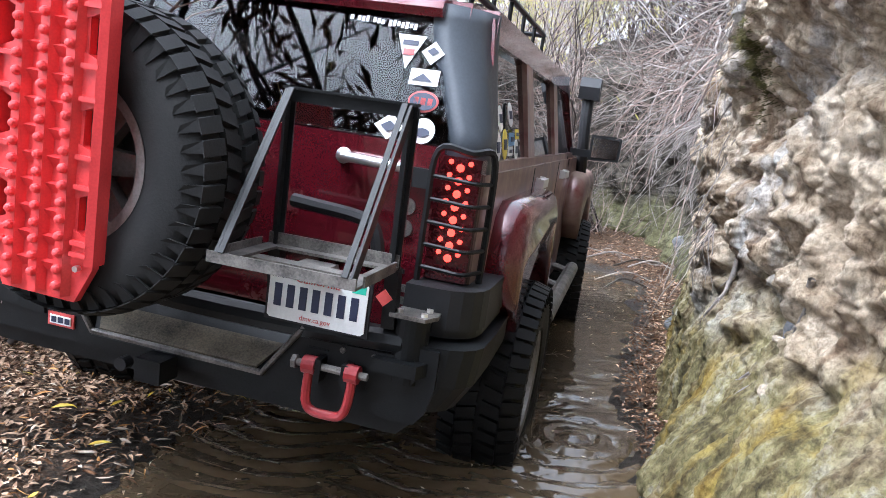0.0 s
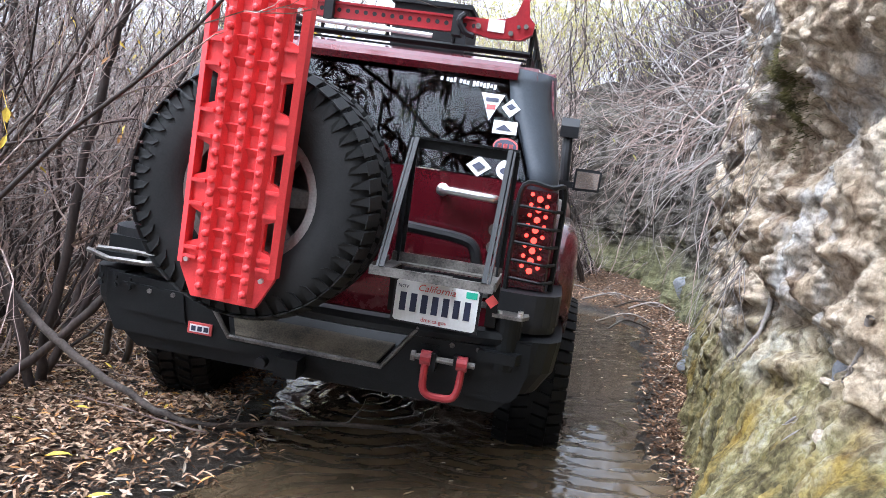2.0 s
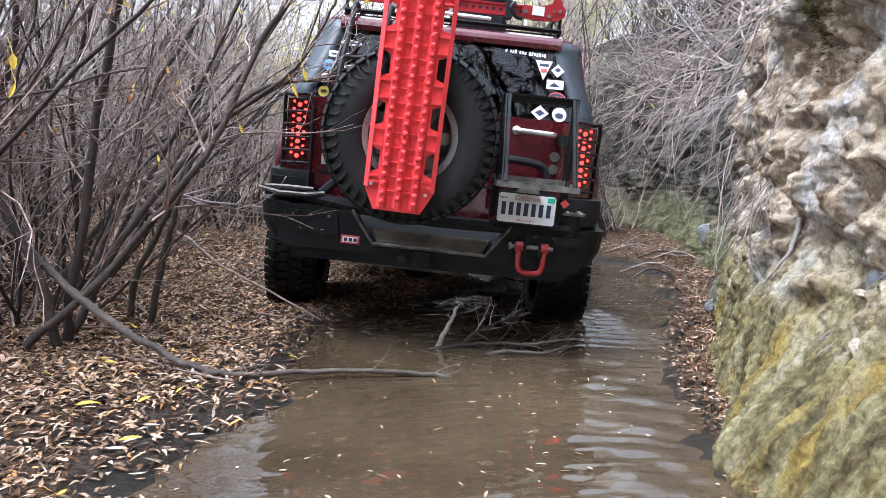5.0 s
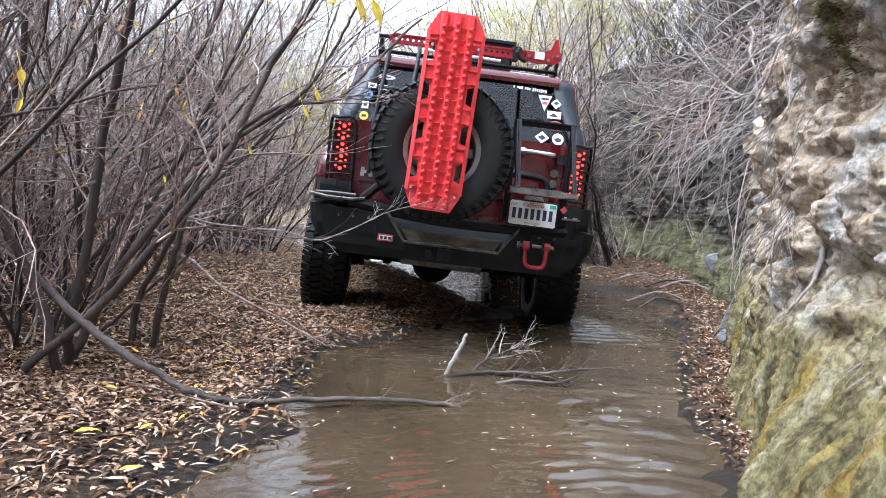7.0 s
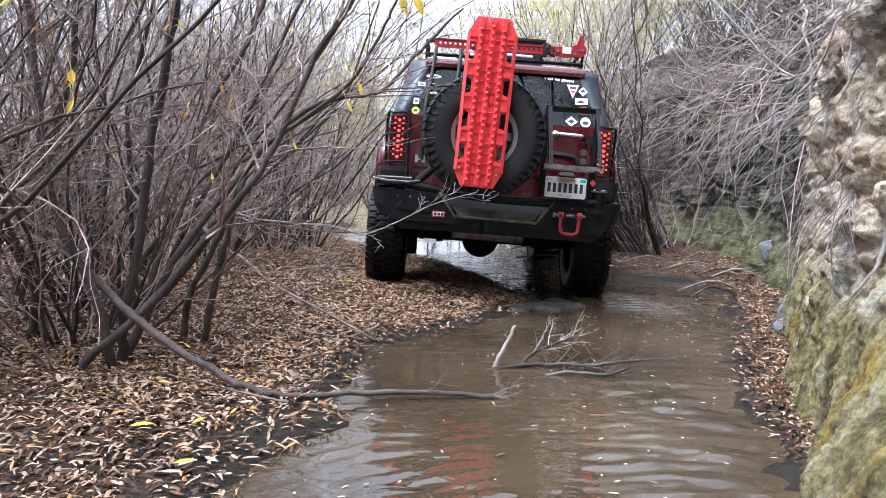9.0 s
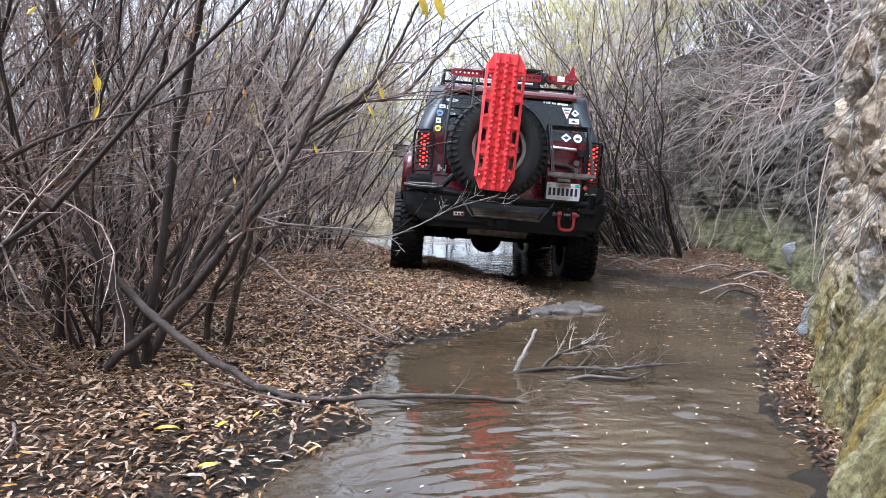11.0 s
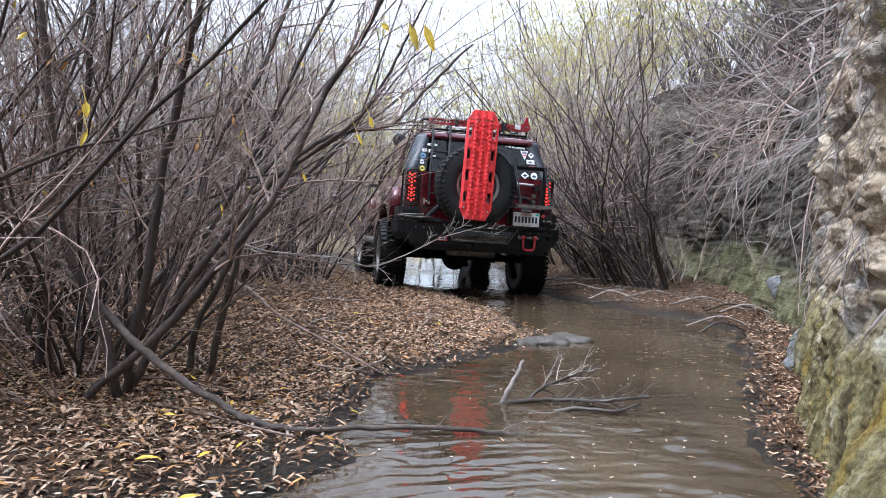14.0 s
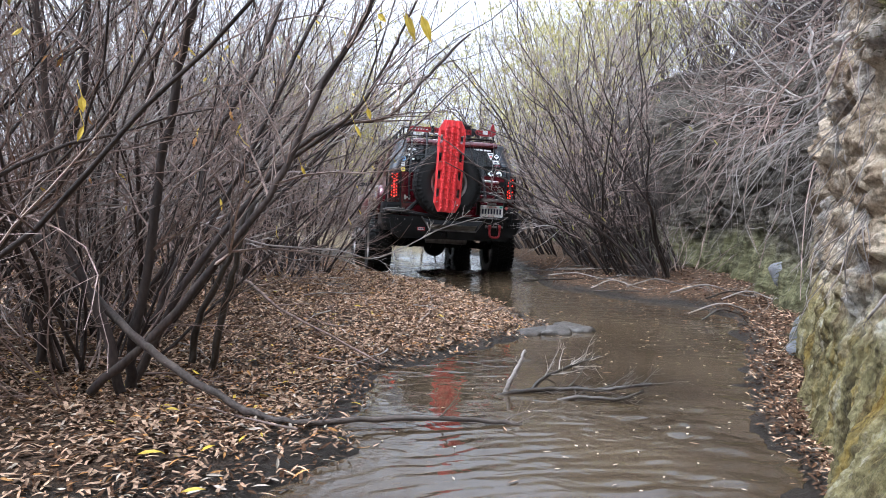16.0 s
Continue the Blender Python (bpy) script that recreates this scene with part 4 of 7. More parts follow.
def build_body():
    bm = bm_new()
    side = [(-0.88, 0.78), (-0.90, 0.95), (-0.895, 1.33), (2.58, 1.33), (2.68, 1.30), (3.40, 1.25), (3.52, 1.16), (3.56, 0.72), (3.42, 0.62)]
    side += arch(2.84, 0.50, 0.53, 13, 167) + [(2.30, 0.52), (0.56, 0.52)] + arch(0, 0.50, 0.53, 2, 150)
    prism(bm, side, -0.865, 0.865)
    body = part("lower_body", bm, DUSTY_RED, car, "dusty dark red lower bodywork", bevel=0.025)
    for s in (-1, 1):
        for cy, lo, hi in ((0.0, -0.66, 0.60), (2.84, 2.20, 3.52)):
            bm = bm_new()
            outer = [(lo, 0.94), (lo + 0.02, 1.10), (lo + 0.06, 1.18), (lo + 0.15, 1.225), (hi - 0.22, 1.225), (hi - 0.12, 1.18), (hi - 0.04, 1.0), (hi, 0.86), (hi - 0.02, 0.68)]
            rings = []
            for x, k in ((0.83, 1.0), (0.915, 1.0), (0.95, 0.985), (0.972, 0.955), (0.985, 0.90)):
                f = [(cy + (u - cy) * k, 0.47 + (v - 0.47) * k) for u, v in outer] + arch(cy, 0.47, 0.56, 14, 150)
                rings.append([bm.verts.new((s * x, u, v)) for u, v in f])
            count = len(rings[0])
            for a, b in zip(rings, rings[1:]):
                for k in range(count):
                    bm.faces.new((a[k], a[(k + 1) % count], b[(k + 1) % count], b[k]))
            bm.faces.new(rings[0][::-1])
            bm.faces.new(rings[-1])
            part("wheel_arch_flare", bm, RED_PAINT if cy == 0 else DUSTY_RED, car, smooth=True)
        bm = bm_new()
        rod(bm, (s * 0.99, 0.62, 0.56), (s * 0.99, 2.22, 0.56), 0.045, 12)
        for y in (0.8, 1.45, 2.05):
            rod(bm, (s * 0.99, y, 0.56), (s * 0.80, y, 0.60), 0.025, 8)
        part("step_bar", bm, WORN, car, "scuffed metal side step bar")
        for y in (0.25, 1.32):
            bm = bm_new()
            box(bm, s * 0.862, s * 0.868, y - 0.006, y + 0.006, 0.60, 1.32)
            part("door_seam", bm, BLACK_PL, car)
        for y in (0.34, 1.46):
            bm = bm_new()
            box(bm, s * 0.875, s * 0.905, y, y + 0.20, 1.225, 1.265)
            box(bm, s * 0.855, s * 0.89, y + 0.01, y + 0.04, 1.22, 1.27)
            box(bm, s * 0.855, s * 0.89, y + 0.16, y + 0.19, 1.22, 1.27)
            part("door_handle", bm, CHROME, car, "chrome door handle", bevel=0.008)
    return body


def side_x(z):
    return 0.85 - 0.075 * smoothstep(1.33, 1.84, z) - 0.02 * max(0, z - 1.33)


def corner_x(z):
    """The half width at the rear glass, where the rounded corners draw the cab in."""
    return 0.845 - 0.155 * smoothstep(1.33, 1.84, z) - 0.02 * max(0, z - 1.33)


def rear_y(z):
    return -0.895 + 0.17 * (z - 1.33) / 0.51 if z > 1.33 else -0.895


def build_cabin():
    """Roof, pillars, panes and seats."""
    bm = bm_new()
    prism(bm, [(-0.71, 1.80), (-0.69, 1.86), (-0.4, 1.885), (1.6, 1.885), (2.05, 1.85), (2.12, 1.80)], -0.70, 0.70)
    part("roof", bm, RED_PAINT, car, "glossy dark red roof", bevel=0.03)
    for s in (-1, 1):
        def slab(name, a0, a1, b0, b1, z0, z1, material, thick=0.05, label="", proud=0.0):
            bm = bm_new()
            pts = []
            for z, y0, y1 in ((z0, a0, a1), (z1, b0, b1)):
                x = side_x(z) + proud
                pts += [(s * x, y0, z), (s * x, y1, z), (s * (x - thick), y1, z), (s * (x - thick), y0, z)]
            hexa(bm, pts)
            return part(name, bm, material, car, label, bevel=0.008)
        slab("rear_side_pillar", -0.78, -0.66, -0.62, -0.56, 1.32, 1.83, RED_PAINT)
        slab("middle_pillar", 0.15, 0.35, 0.13, 0.32, 1.32, 1.80, DUSTY_RED)
        slab("door_pillar", 1.22, 1.42, 1.18, 1.36, 1.32, 1.80, DUSTY_RED)
        slab("front_pillar", 2.46, 2.58, 2.00, 2.11, 1.32, 1.83, RED_PAINT)
        slab("window_rail", -0.70, 2.5, -0.66, 2.45, 1.322, 1.365, DUSTY_RED, 0.05, "", 0.004)
        slab("roof_rail", -0.62, 2.10, -0.58, 2.04, 1.755, 1.86, RED_PAINT, 0.09, "", 0.006)
        for a0, a1, b0, b1 in ((-0.67, 0.16, -0.57, 0.14), (0.34, 1.23, 0.31, 1.19), (1.41, 2.47, 1.35, 2.05)):
            p = slab("side_window", a0, a1, b0, b1, 1.35, 1.765, TINTED, 0.006, "dark tinted side window", -0.022)
            p.visible_shadow = False
        # rear corner cover of grey plastic: a strip that wraps from the tailgate to the side
        bm = bm_new()
        rings = []
        for z in (1.325, 1.45, 1.6, 1.72, 1.80, 1.845):
            x, y, wide = corner_x(z) + 0.012, rear_y(z), side_x(z) + 0.012
            inner = x - 0.115 + 0.02 * (z - 1.33)
            rings.append([(s * inner, y - 0.012, z), (s * (x - 0.05), y - 0.014, z), (s * (x - 0.012), y + 0.015, z), (s * (0.6 * x + 0.4 * wide + 0.004), y + 0.055, z), (s * wide, y + 0.15, z), (s * (wide - 0.05), y + 0.16, z), (s * inner, y + 0.06, z)])
        vs = [[bm.verts.new(q) for q in r] for r in rings]
        for i in range(len(vs) - 1):
            for k in range(7):
                bm.faces.new((vs[i][k], vs[i][(k + 1) % 7], vs[i + 1][(k + 1) % 7], vs[i + 1][k]))
        bm.faces.new(vs[0])
        bm.faces.new(vs[-1])
        part("corner_cover", bm, PILLAR, car, "smooth grey plastic corner cover", smooth=True)
    # rear glass and windscreen
    bm = bm_new()
    hexa(bm, [(-0.74, -0.892, 1.40), (0.74, -0.892, 1.40), (0.74, -0.884, 1.40), (-0.74, -0.884, 1.40), (-0.60, -0.745, 1.80), (0.60, -0.745, 1.80), (0.60, -0.737, 1.80), (-0.60, -0.737, 1.80)])
    g = part("rear_window", bm, TINTED, car, "dark tinted rear window with small stickers")
    g.visible_shadow = False
    bm = bm_new()
    hexa(bm, [(-0.76, 2.54, 1.34), (0.76, 2.54, 1.34), (0.76, 2.547, 1.34), (-0.76, 2.547, 1.34), (-0.62, 2.09, 1.82), (0.62, 2.09, 1.82), (0.62, 2.097, 1.82), (-0.62, 2.097, 1.82)])
    g = part("windscreen", bm, TINTED, car)
    g.visible_shadow = False
    # tailgate
    bm = bm_new()
    prism(bm, [(-0.712, 0.80), (0.712, 0.80), (0.735, 1.395), (-0.735, 1.395)], -0.90, -0.925, "y")
    part("tailgate", bm, RED_PAINT, car, "dark red tailgate", bevel=0.012)
    bm = bm_new()
    prism(bm, [(-0.772, 1.795), (-0.778, 1.822), (-0.770, 1.843), (-0.745, 1.862), (-0.70, 1.876), (-0.64, 1.886), (-0.60, 1.85), (-0.70, 1.795)], -0.625, 0.625)
    part("roof_edge_spoiler", bm, RED_PAINT, car, bevel=0.015)
    bm = bm_new()
    prism(bm, [(-0.66, 0.985), (0.66, 0.985), (0.66, 1.0), (-0.66, 1.0)], -0.93, -0.922, "y")
    part("tailgate_crease", bm, BLACK_PL, car)
    bm = bm_new()
    pipe(bm, smooth_path([(0.415, -0.925, 1.325), (0.425, -0.962, 1.325), (0.46, -0.968, 1.324), (0.58, -0.968, 1.320), (0.615, -0.958, 1.318), (0.622, -0.925, 1.318)], 4), 0.016, 10)
    rod(bm, (0.412, -0.922, 1.325), (0.412, -0.935, 1.325), 0.026, 14)
    part("tailgate_handle", bm, CHROME, car, "chrome tailgate handle", smooth=True)
    bm = bm_new()
    prism(bm, [(0.645, 1.265), (0.70, 1.265), (0.70, 1.325), (0.645, 1.325)], -0.955, -0.92, "y")
    part("lock_cover", bm, BLACK_PL, car, bevel=0.006)
    for z in (1.20, 1.13):
        bm = bm_new()
        rod(bm, (0.64, -0.925, z), (0.64, -0.933, z), 0.027, 16)
        part("round_badge", bm, WORN, car, "small round grey badge")
    bm = bm_new()
    prism(bm, [(-0.655, 1.03), (-0.63, 1.03), (-0.63, 1.05), (-0.60, 1.05), (-0.60, 1.03), (-0.575, 1.03), (-0.575, 1.09), (-0.60, 1.09), (-0.60, 1.07), (-0.63, 1.07), (-0.63, 1.09), (-0.655, 1.09)], -0.933, -0.925, "y")
    part("chrome_badge", bm, CHROME, car)
    for z in (0.94, 0.90):
        bm = bm_new()
        box(bm, 0.60, 0.69, -0.931, -0.925, z - 0.012, z + 0.012)
        part("badge_bar", bm, WORN, car)
    # seats
    for x in (-0.42, 0.42):
        for y in (0.35, 1.25):
            bm = bm_new()
            prism(bm, [(y - 0.08, 1.1), (y + 0.06, 1.1), (y - 0.02, 1.62), (y - 0.10, 1.62)], x - 0.22, x + 0.22)
            st = part("seat_back", bm, SEAT, car, "dark red and black seat back", bevel=0.03)
            bm = bm_new()
            prism(bm, [(y - 0.12, 1.60), (y - 0.01, 1.60), (y - 0.03, 1.78), (y - 0.12, 1.78)], x - 0.13, x + 0.13)
            part("headrest", bm, SEAT, st, bevel=0.03)


def build_lamps():
    for s in (-1, 1):
        bm = bm_new()
        prism(bm, [(s * 0.722, 0.99), (s * 0.858, 0.99), (s * 0.858, 1.375), (s * 0.722, 1.375)], -0.935, -0.86, "y")
        lamp = part("tail_lamp", bm, LAMP_HOUSE, car, "dark red tail lamp with glowing red dots", bevel=0.012)
        for k in range(8):
            z = 1.343 - k * 0.040
            for x, r in ((0.762, 0.008), (0.793, 0.0125), (0.824, 0.008)):
                bm = bm_new()
                zz = z + (0.016 if r < 0.01 else 0)
                rod(bm, (s * x, -0.934, zz), (s * x, -0.940, zz), r, 8)
                part("light_dot", bm, LED, lamp)
        bm = bm_new()
        y = -0.965
        pipe(bm, smooth_path([(s * 0.712, y, 0.93), (s * 0.712, y, 1.2), (s * 0.725, y, 1.388), (s * 0.83, y, 1.392), (s * 0.882, y + 0.08, 1.388), (s * 0.887, y + 0.11, 1.2), (s * 0.885, y + 0.11, 0.93)], 5), 0.011, 6)
        guard = part("lamp_guard", bm, STEEL, car, "black tubular lamp guard")
        for z in (0.96, 1.03, 1.10, 1.17, 1.24, 1.31):
            bm = bm_new()
            pipe(bm, smooth_path([(s * 0.712, y, z), (s * 0.79, y - 0.004, z - 0.003), (s * 0.85, y + 0.004, z - 0.006), (s * 0.887, y + 0.11, z - 0.008)], 3), 0.007, 6)
            part("guard_bar", bm, STEEL, guard)
        bm = bm_new()
        prism(bm, [(s * 0.722, 0.90), (s * 0.86, 0.90), (s * 0.86, 0.985), (s * 0.722, 0.985)], -0.93, -0.86, "y")
        part("lower_lamp_panel", bm, BLACK_PL, car, bevel=0.01)


def build_bumper():
    for s in (-1, 1):
        bm = bm_new()
        plan = [(s * x, y) for x, y in [(0.70, -0.80), (0.70, -1.035)] + [(0.80 + 0.135 * math.sin(a), -0.90 - 0.135 * math.cos(a)) for a in (0, 0.3, 0.6, 0.9, 1.2, 1.5708)] + [(0.935, -0.46), (0.87, -0.44)]]
        prism(bm, plan, 0.862, 0.985, "z")
        prism(bm, [(x * 0.992, y + 0.006) for x, y in plan], 0.835, 0.862, "z")
        part("bumper_corner_cap", bm, BLACK_PL, car, "black plastic bumper corner", bevel=0.02)
    bm = bm_new()
    prism(bm, [(-0.80, 0.585), (0.80, 0.58), (0.83, 0.62), (0.85, 0.70), (0.85, 0.815), (0.425, 0.805), (0.30, 0.632), (-0.31, 0.638), (-0.44, 0.805), (-0.85, 0.815), (-0.85, 0.72), (-0.83, 0.64)], -1.11, -0.93, "y")
    for s in (-1, 1):
        low = [(0.78, -1.108)] + [(0.83 + 0.13 * math.sin(a), -0.965 - 0.13 * math.cos(a)) for a in (0.35, 0.7, 1.05, 1.4)] + [(0.962, -0.80), (0.955, -0.46), (0.80, -0.46)]
        levels = [[bm.verts.new((s * x * k, y, z)) for x, y in low] for z, k in ((0.615, 0.93), (0.70, 0.985), (0.822, 1.0))]
        for a, b in zip(levels, levels[1:]):
            for k in range(len(low)):
                bm.faces.new((a[k], a[(k + 1) % len(low)], b[(k + 1) % len(low)], b[k]))
        bm.faces.new(levels[0])
        bm.faces.new(levels[-1])
    bump = part("rear_bumper", bm, STEEL, car, "black steel off-road rear bumper with worn step", bevel=0.018)
    bm = bm_new()
    prism(bm, [(-0.72, 0.52), (0.74, 0.52), (0.82, 0.60), (-0.82, 0.60)], -1.07, -0.95, "y")
    part("lower_valance", bm, STEEL, bump, bevel=0.01)
    for s in (-1, 1):
        bm = bm_new()
        prism(bm, [(s * 0.50, 0.66), (s * 0.76, 0.675), (s * 0.79, 0.715), (s * 0.78, 0.785), (s * 0.52, 0.78)], -1.121, -1.105, "y")
        part("wing_panel", bm, STEEL, bump, bevel=0.006)
        for x in (0.56, 0.66, 0.75):
            bm = bm_new()
            rod(bm, (s * x, -1.12, 0.765), (s * x, -1.128, 0.765), 0.010, 6)
            part("bolt", bm, WORN, bump)
    bm = bm_new()
    hexa(bm, [(-0.315, -1.12, 0.625), (0.305, -1.12, 0.622), (0.425, -0.93, 0.76), (-0.44, -0.93, 0.76), (-0.315, -1.11, 0.640), (0.305, -1.11, 0.637), (0.425, -0.93, 0.79), (-0.44, -0.93, 0.79)])
    part("step_plate", bm, STEEL, bump)
    bm = bm_new()
    pipe(bm, [(-0.44, -1.115, 0.812), (-0.315, -1.118, 0.640), (0.30, -1.118, 0.634), (0.425, -1.115, 0.808)], 0.011, 6)
    part("step_rim", bm, WORN, bump, "scuffed bare-metal step edge")
    bm = bm_new()
    hexa(bm, [(-0.29, -1.112, 0.646), (0.28, -1.112, 0.643), (0.33, -1.035, 0.703), (-0.34, -1.035, 0.705), (-0.29, -1.115, 0.654), (0.28, -1.115, 0.651), (0.33, -1.038, 0.713), (-0.34, -1.038, 0.715)])
    part("grip_strip", bm, GRIP, bump, "dirty dark tan grip strip")
    bm = bm_new()
    prism(bm, [(-0.50, 0.645), (-0.40, 0.645), (-0.40, 0.69), (-0.50, 0.69)], -1.118, -1.105, "y")
    b = part("red_badge", bm, RED_INK, bump, "small red and white badge", bevel=0.004)
    bm = bm_new()
    prism(bm, [(-0.49, 0.653), (-0.41, 0.653), (-0.41, 0.682), (-0.49, 0.682)], -1.121, -1.116, "y")
    part("badge_face", bm, WHITE, b)
    for k in range(3):
        x = -0.483 + k * 0.026
        bm = bm_new()
        box(bm, x, x + 0.018, -1.123, -1.120, 0.658, 0.677)
        part("badge_bar", bm, INK, b)
    b.location = (0.012, 0, -0.018)
    bm = bm_new()
    box(bm, -0.09, 0.0, -1.20, -1.10, 0.545, 0.62)
    part("tow_receiver", bm, STEEL, bump, bevel=0.008)
    bm = bm_new()
    rod(bm, (-0.15, -1.15, 0.58), (-0.15, -1.19, 0.58), 0.022, 12)
    part("trailer_socket", bm, BLACK_PL, bump)
    # recovery shackles: one clear, one behind the spare
    bm = bm_new()
    box(bm, 0.42, 0.62, -1.15, -1.13, 0.635, 0.73)
    for x in (0.47, 0.555):
        box(bm, x, x + 0.02, -1.205, -1.14, 0.645, 0.715)
    mount = part("shackle_mount", bm, STEEL, bump, bevel=0.006)
    mount.location = (0.022, 0.035, 0.02)
    bm = bm_new()
    pipe(bm, smooth_path([(0.452, -1.19, 0.70), (0.452, -1.20, 0.62), (0.458, -1.205, 0.575), (0.48, -1.205, 0.555), (0.52, -1.205, 0.552), (0.56, -1.205, 0.555), (0.58, -1.205, 0.575), (0.588, -1.20, 0.62), (0.588, -1.19, 0.70)], 3), 0.0145, 10)
    for x in (0.452, 0.588):
        rod(bm, (x - 0.02, -1.19, 0.69), (x + 0.02, -1.19, 0.69), 0.028, 12)
    part("red_shackle", bm, SHACKLE, mount, "red bow shackle", smooth=False)
    bm = bm_new()
    rod(bm, (0.40, -1.19, 0.69), (0.635, -1.19, 0.69), 0.012, 8)
    rod(bm, (0.395, -1.19, 0.69), (0.41, -1.19, 0.69), 0.022, 6)
    part("shackle_pin", bm, WORN, mount)
    # hinge post on the right, latch on the left
    bm = bm_new()
    rod(bm, (0.75, -1.075, 0.70), (0.75, -1.075, 0.90), 0.055, 20)
    prism(bm, [(0.66, -1.16), (0.80, -1.16), (0.84, -1.06), (0.68, -1.04)], 0.735, 0.775, "z")
    hinge = part("hinge_post", bm, STEEL, bump, "worn black hinge post of the swing arm", bevel=0.006)
    bm = bm_new()
    prism(bm, [(0.69, -1.135), (0.80, -1.135), (0.825, -1.08), (0.82, -1.02), (0.70, -1.02)], 0.90, 0.912, "z")
    part("hinge_cap", bm, WORN, hinge)
    for x, y in ((0.715, -1.11), (0.79, -1.05), (0.79, -1.11)):
        bm = bm_new()
        rod(bm, (x, y, 0.912), (x, y, 0.922), 0.011, 6)
        part("bolt", bm, CHROME, hinge)
    bm = bm_new()
    pipe(bm, [(-0.95, -1.10, 0.885), (-0.83, -1.15, 0.872), (-0.68, -1.13, 0.872), (-0.60, -1.10, 0.885)], 0.011, 6)
    pipe(bm, [(-0.92, -1.08, 0.895), (-0.80, -1.08, 0.90), (-0.66, -1.09, 0.90)], 0.011, 6)
    part("latch_handle", bm, WORN, bump, "bare metal latch handle")
    bm = bm_new()
    box(bm, -0.92, -0.74, -1.10, -1.00, 0.85, 0.89)
    box(bm, -0.90, -0.72, -1.04, -1.0, 0.86, 0.95)
    part("latch_box", bm, STEEL, bump, bevel=0.008)
    for x in (-0.86, -0.80, -0.74):
        for z in (0.80, 0.77):
            bm = bm_new()
            rod(bm, (x, -1.135, z), (x, -1.145, z), 0.011, 6)
            part("bolt", bm, STEEL, bump)


def wording(text, x, y, z, size, material, parent, slant=0.0):
    """Words in the built-in font, upright and facing back."""
    curve = bpy.data.curves.new("wording", "FONT")
    curve.body, curve.size, curve.align_x, curve.extrude, curve.shear, curve.resolution_u = text, size, "CENTER", 0.0006, slant, 2
    tmp = bpy.data.objects.new("wording", curve)
    me = bpy.data.meshes.new_from_object(tmp)
    bpy.data.objects.remove(tmp)
    me.materials.clear()
    me.materials.append(material)
    ob = new("wording", me)
    ob.parent = parent
    ob.matrix_basis = pose(x, y, z, 90, 0, 0)
    return ob


